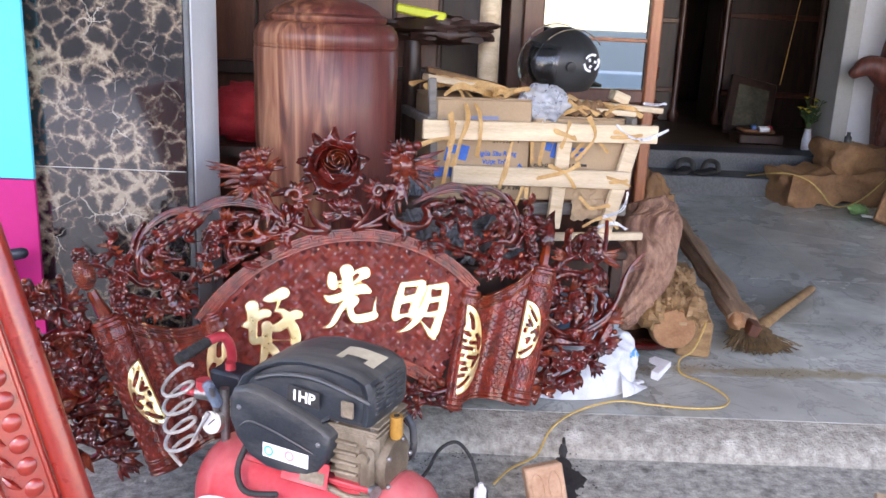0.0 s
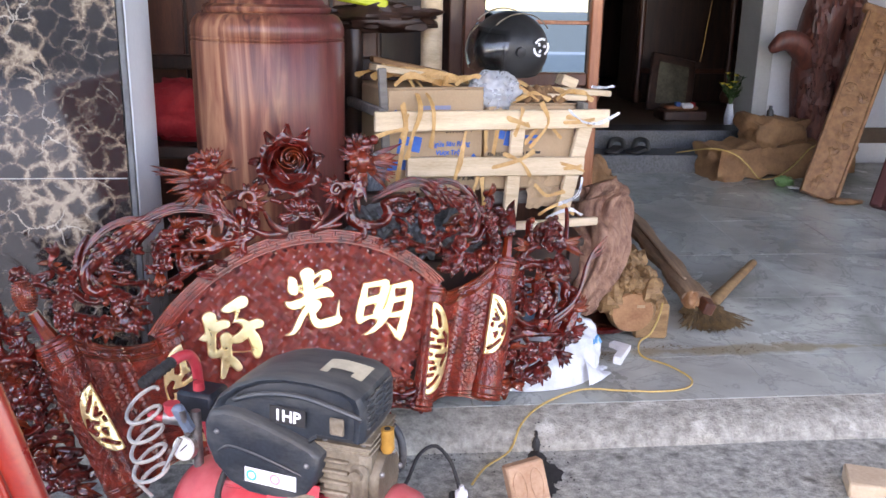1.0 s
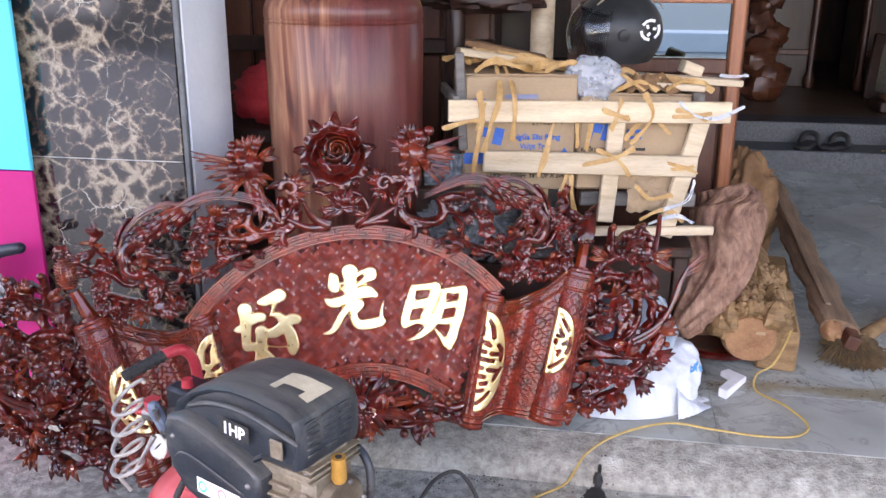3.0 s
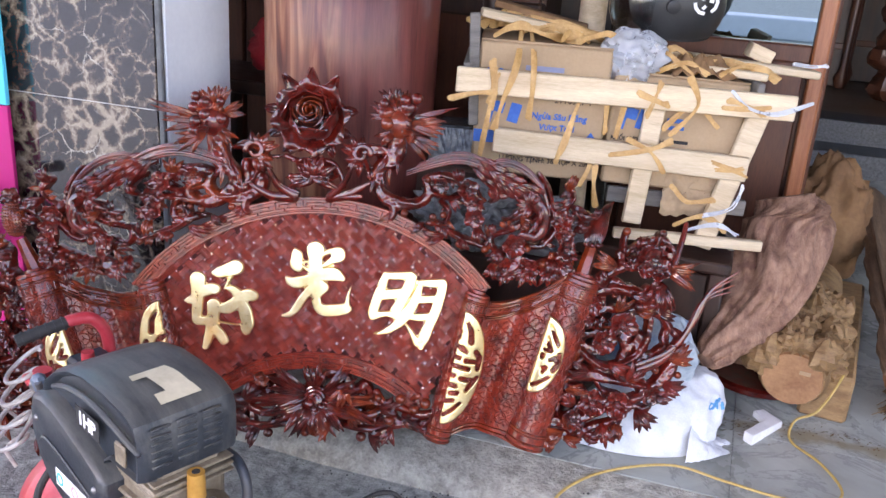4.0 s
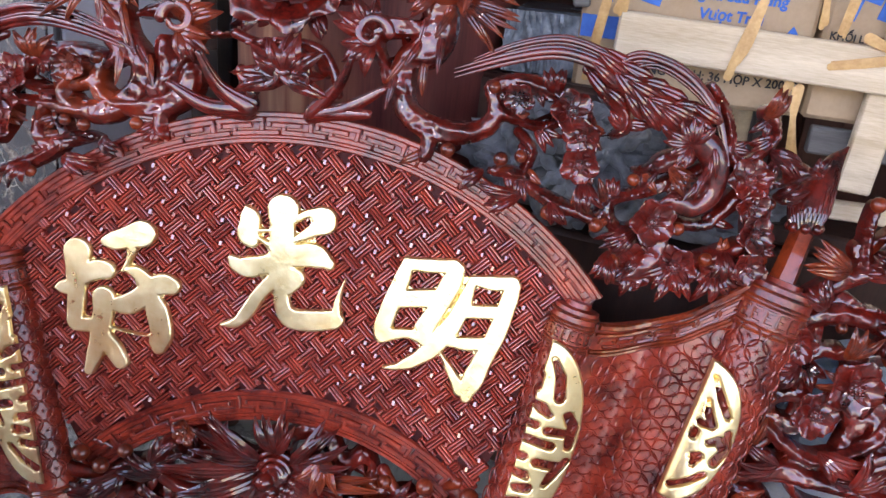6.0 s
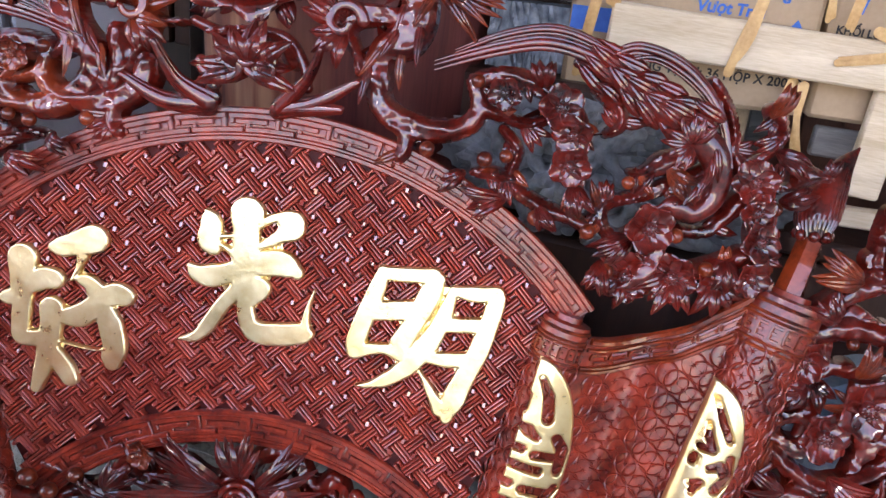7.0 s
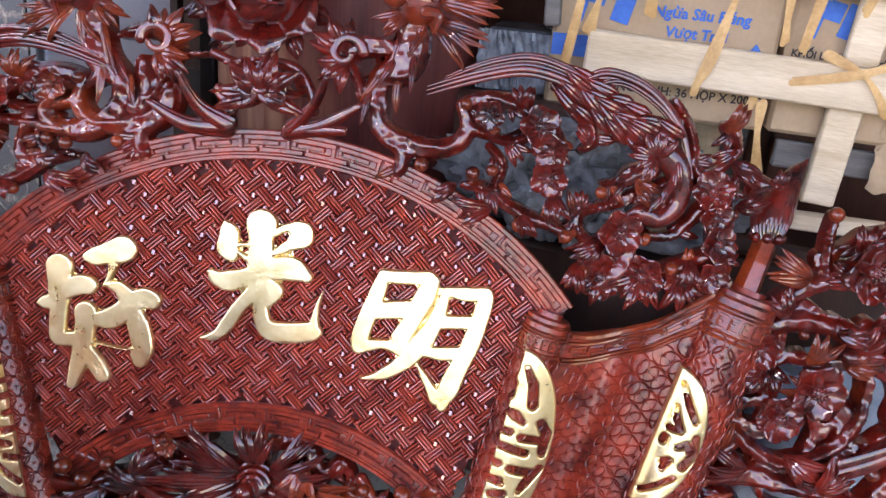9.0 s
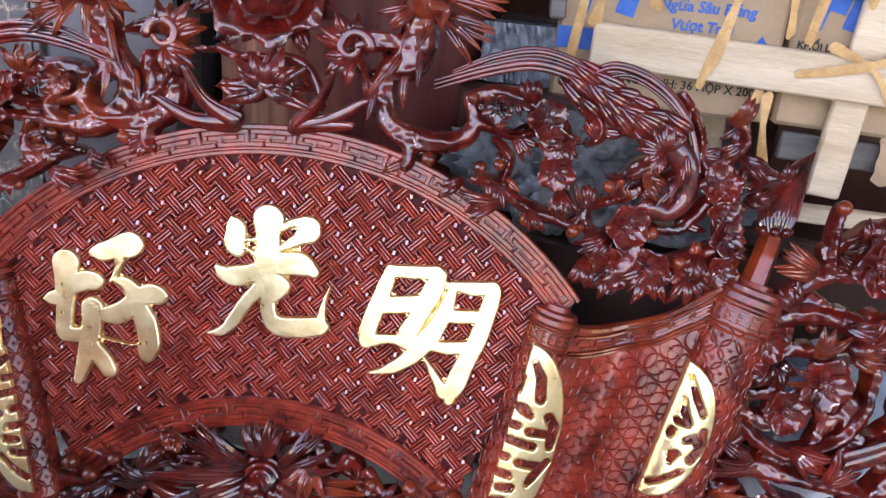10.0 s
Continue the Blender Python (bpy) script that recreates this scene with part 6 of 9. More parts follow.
def build_urn():
    base = floor_z(2.63)
    urn = thing("wooden_urn", pose(-0.343, 2.64, base), "large turned rosewood urn with a stepped lid, behind the carved panel", "urn")
    b = base
    prof = [(0.13, 0.0), (0.15, 0.01), (0.17, 0.06), (0.195, 0.25), (0.206, 0.5), (0.2115, 0.75), (0.2135, 1.098 - b), (0.2105, 1.103 - b), (0.2135, 1.108 - b), (0.2105, 1.113 - b), (0.2132, 1.118 - b), (0.2125, 1.138 - b), (0.207, 1.156 - b), (0.196, 1.170 - b), (0.184, 1.176 - b), (0.176, 1.177 - b)]
    part("body", Geo().lathe(prof, 72), URN_WOOD, urn)
    lid = [(0.172, 1.176 - b), (0.178, 1.184 - b), (0.178, 1.192 - b), (0.170, 1.199 - b), (0.160, 1.201 - b), (0.157, 1.209 - b), (0.148, 1.216 - b), (0.11, 1.235 - b), (0.04, 1.25 - b)]
    part("lid", Geo().lathe(lid, 72), URN_WOOD, urn)


def build_banner():
    b = thing("banner", pose(-1.55, 2.27, 0.05), "printed banner, cyan over magenta, against the marble column", "banner")
    top = Geo().box((-1.543, 2.268, 1.42), (0.954, 0.012, 1.354), bev=0.002)
    part("cyan_field", top, CYAN, b, at_world=True)
    low = Geo().box((-1.543, 2.268, 0.40), (0.954, 0.012, 0.682), bev=0.002)
    part("magenta_field", low, PINK, b, at_world=True)
    g = Geo()
    for r in (0.10, 0.07):
        g.tube([Vector((-1.30 + r * math.cos(a), 2.2595, 0.56 + r * math.sin(a))) for a in [math.tau * i / 30 for i in range(31)]], 0.006, 6, 0.3, normal=(0, 1, 0))
    part("printed_ring", g, CYAN, b, at_world=True)


def build_red_board():
    """A glossy red carved board that leans near the camera."""
    foot, top = Vector((-0.473, 1.314, 0.022)), Vector((-0.765, 1.402, 1.005))
    along = (top - foot).normalized()
    view = Vector((0.42, -1.0, 0.35)).normalized()
    m = frame_of(foot, along, along.cross(view) * -1.0)
    left = m.to_3x3() @ Vector((0, 1, 0))
    if left.x > 0:
        m = frame_of(foot, along, along.cross(view))
    L = (top - foot).length
    b = thing("carved_board", m, "glossy red lacquered board with a carved bead border", "carved board")
    nz = 1 if (m.to_3x3() @ Vector((0, 0, 1))).dot(view) > 0 else -1
    part("rail", Geo().tube([(0, 0.022, 0), (L, 0.022, 0)], 0.024, 16), LACQUER_BRIGHT, b)
    part("field", Geo().box((L / 2, 0.26, -nz * 0.014), (L, 0.44, 0.030), bev=0.004), LACQUER_BRIGHT, b)
    part("groove_strip", Geo().box((L / 2, 0.052, nz * 0.002), (L, 0.010, 0.016), bev=0.003), LACQUER_BRIGHT, b)
    part("inner_moulding", Geo().tube([(0, 0.135, nz * 0.004), (L, 0.135, nz * 0.004)], 0.010, 10), LACQUER_BRIGHT, b)
    for i in range(26):
        x = 0.02 + i * (L - 0.04) / 25
        part("carved_bead", Geo().ball((0, 0, 0), 0.017, 12, (0.9, 1.0, 0.36), Matrix.Translation((x, 0.080, nz * 0.004)) @ Matrix.Rotation(0.6, 4, "Z")), LACQUER_BRIGHT, b)
    for i in range(25):
        x = 0.04 + i * (L - 0.08) / 24
        g = Geo().tube([(x - 0.015, 0.100, nz * 0.003), (x, 0.112, nz * 0.006), (x + 0.015, 0.120, nz * 0.003)], [0.002, 0.006, 0.002], 6, smooth=3)
        part("carved_leaf", g, LACQUER_BRIGHT, b)


def build_cabinets():
    # plank-fronted cabinet and bench behind the urn
    z = floor_z(3.2)
    c = thing("plank_cabinet", pose(-0.75, 3.35, z), "dark brown plank-fronted wooden cabinet", "cabinet")
    part("body", Geo().box((-0.75, 3.45, z + 1.1), (1.5, 0.40, 2.2), bev=0.006), DARK_WOOD, c, at_world=True)
    for i in range(9):
        w = 0.155
        part("plank", Geo().box((-1.42 + i * 0.166, 3.238, z + 1.12), (w, 0.022, 1.55), bev=0.005), BROWN_WOOD, c, at_world=True)
    part("ledge", Geo().box((-0.75, 3.215, z + 0.86), (1.5, 0.06, 0.05), bev=0.006), DARK_WOOD, c, at_world=True)
    b = thing("bench", pose(-0.75, 2.95, z), "low dark wooden bench against the cabinet", "bench")
    part("seat", Geo().box((-0.72, 2.94, 0.76), (0.56, 0.34, 0.04), bev=0.006), DARK_WOOD, b, at_world=True)
    for x in (-0.96, -0.48):
        for y in (2.80, 3.08):
            part("leg", Geo().box((x, y, 0.43), (0.045, 0.045, 0.62), bev=0.005), DARK_WOOD, b, at_world=True)
    g = lump((-0.595, 2.90, 0.872), (0.150, 0.10, 0.096), 3, 0.30, 48, 2.4, 0.95, ridge=0.35)
    solid("red_cloth", g, RED_CLOTH, "crumpled red cloth bundle lying on the dark bench", "cloth", angle=180)
    g = lump((-0.50, 2.98, 0.93), (0.07, 0.06, 0.035), 8, 0.3, 24, 2.0, ridge=0.2)
    solid("white_cloth", g, SACK, "small crumpled white cloth on the red bundle", "cloth")
    # mirror-fronted wardrobe beside the shop opening
    z = floor_z(3.2)
    w = thing("wardrobe", pose(0.55, 3.4, z), "orange-brown wooden wardrobe with a mirror glass door", "wardrobe")
    part("body", Geo().box((0.52, 3.46, z + 1.05), (0.56, 0.42, 2.1), bev=0.006), BROWN_WOOD, w, at_world=True)
    door = part("door", Geo().box((0.535, 3.235, 0.56), (0.40, 0.024, 0.84), bev=0.004), BROWN_WOOD, w, at_world=True)
    part("right_stile", Geo().box((0.766, 3.225, z + 1.05), (0.042, 0.05, 2.1), bev=0.006), DOOR_WOOD, w, at_world=True)
    part("left_stile", Geo().box((0.325, 3.225, z + 1.05), (0.075, 0.05, 2.1), bev=0.006), BROWN_WOOD, w, at_world=True)
    part("middle_rail", Geo().box((0.55, 3.228, 0.955), (0.39, 0.044, 0.05), bev=0.006), BROWN_WOOD, w, at_world=True)
    part("top_rail", Geo().box((0.55, 3.228, z + 2.05), (0.39, 0.044, 0.10), bev=0.006), BROWN_WOOD, w, at_world=True)
    mirror = bpy.data.materials.new("mirror_glass")
    mirror.use_nodes = True
    bs = mirror.node_tree.nodes["Principled BSDF"]
    bs.inputs["Metallic"].default_value, bs.inputs["Roughness"].default_value = 1.0, 0.015
    bs.inputs["Base Color"].default_value = rgb(0.22, 0.29, 0.31)
    part("mirror_pane", Geo().box((0.553, 3.238, 1.55), (0.384, 0.012, 1.16), bev=0.001), mirror, w, "mirror glass pane", at_world=True)
    part("glazing_bar", Geo().box((0.553, 3.224, 1.155), (0.386, 0.018, 0.014), bev=0.003), DOOR_WOOD, w, at_world=True)
    g = Geo().tube([(0.166, 3.10, floor_z(3.1)), (0.164, 3.10, 1.0), (0.162, 3.10, 2.4)], [0.040, 0.037, 0.036], 18)
    solid("wooden_pole", g, PINE, "pale round wooden pole standing by the wardrobe", "pole")
    dw = thing("driftwood", pose(-0.08, 3.05, floor_z(3.05)), "dark twisted driftwood piece behind the urn", "driftwood")
    part("twisted_top", lump((-0.02, 3.02, 1.165), (0.17, 0.06, 0.040), 5, 0.5, 32, 2.5, ridge=0.3), DARK_WOOD, dw, at_world=True)
    part("stem", Geo().tube([(-0.1, 3.03, 1.15), (-0.1, 3.05, 0.6), (-0.08, 3.05, floor_z(3.05))], [0.03, 0.035, 0.05], 10, smooth=3), DARK_WOOD, dw, at_world=True)
    g = Geo().box((0, 0, 0), (0.17, 0.06, 0.03), pose(-0.075, 3.0, 1.218, 0, 9, 4), 0.006)
    solid("plastic_case", g, surface("lime_plastic", (0.50, 0.55, 0.02), (0.62, 0.66, 0.04), 8, 0.4, 0.02), "bright lime-yellow plastic case on the driftwood", "case")
    # a tall dark cabinet between wardrobe and pole
    g = Geo().box((0.02, 3.62, floor_z(3.6) + 1.05), (0.30, 0.3, 2.1), bev=0.006)
    solid("tall_cabinet", g, DARK_WOOD, "tall dark wooden cabinet in the shade", "cabinet")


CR = pose(-0.04, 2.590, 0, 0, 0, 15.5)


def crate_box(name, crate, c, size, mat=PINE, turn=0.0, lean=0.0, label=""):
    m = Matrix.Translation(c) @ Matrix.Rotation(radians(turn), 4, "Y") @ Matrix.Rotation(radians(lean), 4, "X")
    return part(name, Geo().box((0, 0, 0), size, bev=0.003), mat, crate, label, at=m)


def strap(crate, pts, w=0.0080, mat=TIE):
    """A flat, frayed strip along points, in two strands that part a little."""
    k = sum(p[0] * 37 + p[2] * 61 for p in pts)
    for e in (0, 1):
        line = [Vector(p) + Vector((0.0035 * math.sin(k + 2.1 * i + 3 * e), -0.0015 * e, 0.0035 * math.cos(k * 1.3 + 1.7 * i + 2 * e))) for i, p in enumerate(pts)]
        wide = [w * (0.62 + 0.30 * math.sin(k * 1.9 + 2.7 * i + e)) * (0.85 if e else 1.0) for i in range(len(pts))]
        part("straw_tie", Geo().tube(line, wide, 6, 0.10, normal=(0, -1, 0.1), smooth=5), mat, crate)


def build_crate():
    crate = thing("wooden_crate", CR @ Matrix.Translation((0, 0, 0.50)), "open raw pine slat crate tied with straw strips", "crate")
    PLACED[crate] = CR @ Matrix.Translation((0, 0, 0.50))
    Z = 0.50
    crate_box("slat", crate, (0.379, -0.012, 0.875 - Z), (0.780, 0.018, 0.058), turn=0.9)
    crate_box("slat", crate, (0.385, -0.014, 0.733 - Z), (0.600, 0.018, 0.058), turn=2.5)
    crate_box("slat", crate, (0.575, -0.004, 0.535 - Z), (0.36, 0.020, 0.026), turn=1.0)
    old = surface("old_grey_wood", (0.12, 0.11, 0.10), (0.22, 0.20, 0.18), 8, 0.8, 0.3, 90, stretch=(0.6, 6, 6))
    crate_box("slat", crate, (0.545, 0.05, 0.615 - Z), (0.34, 0.016, 0.040), old, 2.0)
    crate_box("post", crate, (0.447, 0.004, 0.715 - Z), (0.047, 0.016, 0.305), turn=4.0)
    crate_box("post", crate, (0.655, 0.004, 0.690 - Z), (0.050, 0.018, 0.36), turn=14.0)
    crate_box("post", crate, (0.028, 0.020, 0.90 - Z), (0.024, 0.018, 0.26), old, -3.0)
    for x in (0.012, 0.685):
        crate_box("side_rail", crate, (x, 0.16, 0.905 - Z), (0.018, 0.34, 0.030), old)
        crate_box("side_rail", crate, (x, 0.16, 0.53 - Z), (0.018, 0.34, 0.030), old)
    m = Matrix.Translation((0.200, 0.165, 0.998 - Z)) @ Matrix.Rotation(radians(6), 4, "Z") @ Matrix.Rotation(radians(9), 4, "Y")
    part("top_board", Geo().box((0, 0, 0), (0.34, 0.060, 0.020), bev=0.003), PINE, crate, at=m)
    m = Matrix.Translation((0.185, 0.255, 1.018 - Z)) @ Matrix.Rotation(radians(-8), 4, "Z") @ Matrix.Rotation(radians(11), 4, "Y")
    part("top_board", Geo().box((0, 0, 0), (0.24, 0.07, 0.018), bev=0.003), KRAFT, crate, "dark bark-edged board", at=m)
    m = Matrix.Translation((0.670, 0.15, 0.944 - Z)) @ Matrix.Rotation(radians(4), 4, "Y")
    part("top_board", Geo().box((0, 0, 0), (0.38, 0.060, 0.019), bev=0.003), PINE, crate, at=m)
    m = Matrix.Translation((0.60, 0.06, 0.935 - Z)) @ Matrix.Rotation(radians(3), 4, "Y") @ Matrix.Rotation(radians(-9), 4, "Z")
    part("top_board", Geo().box((0, 0, 0), (0.22, 0.050, 0.018), bev=0.003), PINE, crate, at=m)
    m = Matrix.Translation((0.725, 0.19, 0.968 - Z)) @ Matrix.Rotation(radians(20), 4, "Y")
    part("wood_offcut", Geo().box((0, 0, 0), (0.06, 0.05, 0.035), bev=0.003), PINE, crate, at=m)
    # straw ties
    for pts in (((0.07, -0.026, 0.93 - Z), (0.075, -0.028, 0.85 - Z), (0.06, -0.02, 0.74 - Z), (0.055, -0.01, 0.68 - Z)), ((0.135, 0.16, 1.02 - Z), (0.125, -0.02, 0.93 - Z), (0.10, -0.028, 0.84 - Z), (0.085, -0.02, 0.77 - Z)), ((0.15, 0.2, 1.02 - Z), (0.165, -0.012, 0.93 - Z), (0.165, -0.012, 0.80 - Z)), ((0.34, -0.008, 0.86 - Z), (0.345, -0.006, 0.78 - Z)), ((0.385, -0.006, 0.86 - Z), (0.372, -0.004, 0.77 - Z)), ((0.28, -0.006, 0.86 - Z), (0.25, -0.026, 0.75 - Z), (0.235, -0.026, 0.705 - Z)),
                ((0.52, -0.026, 0.925 - Z), (0.545, -0.024, 0.86 - Z), (0.50, -0.006, 0.79 - Z)), ((0.48, -0.006, 0.80 - Z), (0.54, -0.008, 0.86 - Z), (0.60, -0.004, 0.815 - Z)), ((0.36, -0.026, 0.735 - Z), (0.44, -0.03, 0.748 - Z), (0.50, -0.026, 0.775 - Z)), ((0.40, -0.026, 0.775 - Z), (0.455, -0.03, 0.745 - Z), (0.49, -0.022, 0.70 - Z)), ((-0.02, -0.03, 0.835 - Z), (0.03, -0.03, 0.855 - Z), (0.08, -0.028, 0.86 - Z)),
                ((0.33, -0.012, 0.70 - Z), (0.335, -0.016, 0.64 - Z), (0.345, -0.01, 0.60 - Z)), ((0.32, -0.006, 0.70 - Z), (0.30, -0.012, 0.65 - Z)), ((0.09, 0.18, 1.0 - Z), (0.20, 0.12, 0.985 - Z), (0.30, 0.08, 0.955 - Z), (0.34, 0.04, 0.93 - Z)), ((0.42, 0.10, 0.955 - Z), (0.47, 0.04, 0.965 - Z), (0.53, 0.02, 0.93 - Z)), ((0.44, 0.06, 0.94 - Z), (0.50, 0.09, 0.975 - Z), (0.56, 0.06, 0.93 - Z)), ((0.62, 0.03, 0.93 - Z), (0.67, 0.06, 0.95 - Z), (0.72, 0.02, 0.925 - Z)), ((0.54, -0.01, 0.57 - Z), (0.60, -0.02, 0.60 - Z), (0.66, -0.012, 0.565 - Z)), ((0.52, -0.01, 0.665 - Z), (0.56, -0.014, 0.63 - Z), (0.62, -0.012, 0.64 - Z))):
        strap(crate, pts)
    for pts in (((0.62, -0.02, 0.90 - Z), (0.66, -0.03, 0.865 - Z), (0.72, -0.03, 0.855 - Z), (0.80, -0.02, 0.885 - Z)), ((0.80, 0.15, 0.955 - Z), (0.84, 0.14, 0.95 - Z), (0.875, 0.14, 0.953 - Z)), ((0.60, -0.02, 0.60 - Z), (0.66, -0.03, 0.63 - Z), (0.68, -0.02, 0.68 - Z)), ((0.56, -0.01, 0.555 - Z), (0.63, -0.03, 0.585 - Z), (0.69, -0.02, 0.56 - Z))):
        strap(crate, pts, 0.005, FILM)
    # more strips wound loosely round the joints and over the cartons
    rnd = random.Random(52)
    for cx, cz, n in ((0.655, 0.865, 2), (0.445, 0.868, 2), (0.075, 0.868, 2), (0.640, 0.720, 2)):
        for i in range(n):
            a, l = rnd.choice((0.22, 2.92, 1.45)) + rnd.uniform(-0.15, 0.15), rnd.uniform(0.030, 0.050)
            dx, dz = l * math.cos(a), l * math.sin(a)
            strap(crate, ((cx - dx, -0.022, cz - dz - Z), (cx + rnd.uniform(-0.01, 0.01), -0.028, cz - Z + rnd.uniform(-0.006, 0.006)), (cx + dx, -0.023, cz + dz - Z)), rnd.uniform(0.005, 0.010))
    for x0, x1, y0, y1, z0, n in ((0.05, 0.32, 0.02, 0.24, 0.985, 13), (0.46, 0.70, 0.02, 0.16, 0.935, 11)):
        for i in range(n):
            x, y, a, l = rnd.uniform(x0, x1), rnd.uniform(y0, y1), rnd.uniform(0, math.pi), rnd.uniform(0.05, 0.10)
            dx, dy = l * math.cos(a), 0.5 * l * math.sin(a)
            z = z0 - Z + 0.10 * (y - 0.10)
            strap(crate, ((x - dx, y - dy, z), (x - dx * 0.3, y + 0.01, z + rnd.uniform(0.008, 0.026)), (x + dx * 0.4, y - 0.01, z + rnd.uniform(0.006, 0.022)), (x + dx, y + dy, z - rnd.uniform(0.0, 0.012))), rnd.uniform(0.006, 0.012))

    def wad(u, v):
        x, y = 0.485 + 0.15 * u, 0.02 + 0.12 * v
        return (x, y, 0.925 - Z + 0.060 * math.sin(math.pi * u) ** 0.7 * math.sin(math.pi * v) ** 0.7 * (0.7 + 0.6 * noise.noise((x * 30, y * 30, 4))) + 0.012 * noise.noise((x * 70, y * 70, 1)))
    part("crumpled_wrapping", Geo().sheet(wad, 26, 22, 0.0015), KRAFT, crate, "crumpled brown wrapping between the top boards")

    def torn(u, v):
        x, z = 0.505 + 0.115 * u, 0.585 + 0.115 * v
        return (x + 0.012 * noise.noise((0, z * 40, 1)) * (u if u > 0.5 else u - 1), 0.022 + 0.016 * noise.noise((x * 22, z * 22, 7)) + 0.006 * noise.noise((x * 60, z * 60, 2)), z - Z + 0.014 * noise.noise((x * 45, 3, 1)) * (1 if v > 0.5 else -1))
    part("torn_paper", Geo().sheet(torn, 22, 22, 0.0015), CARDBOARD, crate, "torn brown wrapping paper")
    # two cartons behind the slats
    for x0, x1, z0, z1, tilt in ((0.035, 0.345, 0.655, 0.968, 0.6), (0.352, 0.665, 0.650, 0.915, 1.5)):
        w, h, d = x1 - x0, z1 - z0, 0.26
        m = CR @ Matrix.Translation(((x0 + x1) / 2, 0.022, z0)) @ Matrix.Rotation(radians(tilt), 4, "Y")
        box = thing("carton", m, "brown cardboard carton with blue printing, packed in the crate", "carton", "cartons in the crate")
        part("body", Geo().box((0, d / 2, h / 2), (w, d, h), bev=0.006), CARDBOARD, box)
        for s, a in ((-1, 16), (1, 9)):
            fm = Matrix.Translation((0, d / 2 + s * d / 2, h)) @ Matrix.Rotation(radians(a * s), 4, "X")
            part("flap", Geo().box((0, -s * d * 0.24, 0.003), (w * 0.99, d * 0.48, 0.004), bev=0.001), CARDBOARD, box, at=fm)
        if x0 < 0.1:
            face = Matrix.Rotation(radians(90), 4, "X")

            def put(name, geo, x, z, mat, turn=0.0):
                part(name, geo, mat, box, at=Matrix.Translation((x, -0.0012, z)) @ face @ Matrix.Rotation(radians(turn), 4, "Z"))
            put("blue_band", Geo().box((0, 0, 0), (0.085, 0.030, 0.0012), bev=0.0), -w / 2 + 0.044, 0.090, INK_BLUE)
            put("mark_stem", Geo().box((0, 0, 0), (0.009, 0.052, 0.0012), bev=0.0), -w / 2 + 0.040, 0.150, INK_BLUE, -12)
            put("mark_block", Geo().box((0, 0, 0), (0.022, 0.026, 0.0012), bev=0.0), -w / 2 + 0.052 + 0.006, 0.160 + 0.002, INK_BLUE, -12)
            put("mark_block", Geo().box((0, 0, 0), (0.026, 0.046, 0.0012), bev=0.0), -w / 2 + 0.094, 0.150, INK_BLUE, -12)
            put("printed_line", text_geo("Ngừa Sâu Răng", 0.021, 0.0005, 0.1, 0.0006), 0.045, 0.148, INK_BLUE)
            put("printed_line", text_geo("Vượt Trội", 0.020, 0.0005, 0.1, 0.0006), 0.042, 0.122, INK_BLUE)
            put("printed_code", text_geo("2110327 1", 0.021, 0.0005), 0.075, 0.188, INK_BLACK)
            put("printed_line", text_geo("LƯỢNG TỊNH: 36 HỘP X 200 G", 0.017, 0.0005, 0, 0.0003), 0.03, 0.040, INK_BLACK)
            put("arrow", Geo().add([(-0.006, -0.02, 0), (0.006, -0.02, 0), (0.006, 0.006, 0), (0.013, 0.006, 0), (0, 0.024, 0), (-0.013, 0.006, 0), (-0.006, 0.006, 0)], [(0, 1, 2, 6), (6, 2, 3, 4, 5)]), 0.125, 0.095, INK_BLUE)
            put("small_emblem", Geo().tube([Vector((0.014 * math.cos(a), 0.016 * math.sin(a), 0)) for a in [math.pi + math.pi * i / 8 for i in range(9)]], 0.004, 6, 0.15), -w / 2 + 0.040, 0.252, INK_BLUE)
            put("print_bar", Geo().box((0, 0, 0), (0.09, 0.012, 0.001), bev=0), 0.0, 0.258, surface("faint_blue_ink", (0.20, 0.22, 0.34), (0.24, 0.26, 0.38), 30, 0.8, 0.02))
            put("print_bar", Geo().box((0, 0, 0), (0.09, 0.008, 0.001), bev=0), 0.0, 0.238, surface("faint_ink", (0.22, 0.22, 0.30), (0.26, 0.26, 0.34), 30, 0.8, 0.02))
        else:
            face = Matrix.Rotation(radians(90), 4, "X")

            def put(name, geo, x, z, mat, turn=0.0):
                part(name, geo, mat, box, at=Matrix.Translation((x, -0.0012, z)) @ face @ Matrix.Rotation(radians(turn), 4, "Z"))
            put("mark_stem", Geo().box((0, 0, 0), (0.009, 0.052, 0.0012), bev=0.0), -w / 2 + 0.035, 0.160, INK_BLUE, -12)
            put("mark_block", Geo().box((0, 0, 0), (0.022, 0.026, 0.0012), bev=0.0), -w / 2 + 0.047 + 0.006, 0.170 + 0.002, INK_BLUE, -12)
            put("mark_block", Geo().box((0, 0, 0), (0.026, 0.046, 0.0012), bev=0.0), -w / 2 + 0.078, 0.160, INK_BLUE, -12)
            put("print_bar", Geo().box((0, 0, 0), (0.045, 0.010, 0.001), bev=0), 0.0, 0.165, INK_BLUE)
            put("print_bar", Geo().box((0, 0, 0), (0.040, 0.009, 0.001), bev=0), 0.0, 0.148, INK_BLUE)
            put("printed_line", text_geo("KHỐI LƯỢNG TỊNH", 0.014, 0.0004, 0, 0.0003), -0.085, 0.112, INK_BLACK)
            put("print_bar", Geo().box((0, 0, 0), (0.06, 0.006, 0.001), bev=0), -0.05, 0.092, INK_BLACK)
            put("print_bar", Geo().box((0, 0, 0), (0.05, 0.008, 0.001), bev=0), 0.01, 0.115, INK_BLACK)


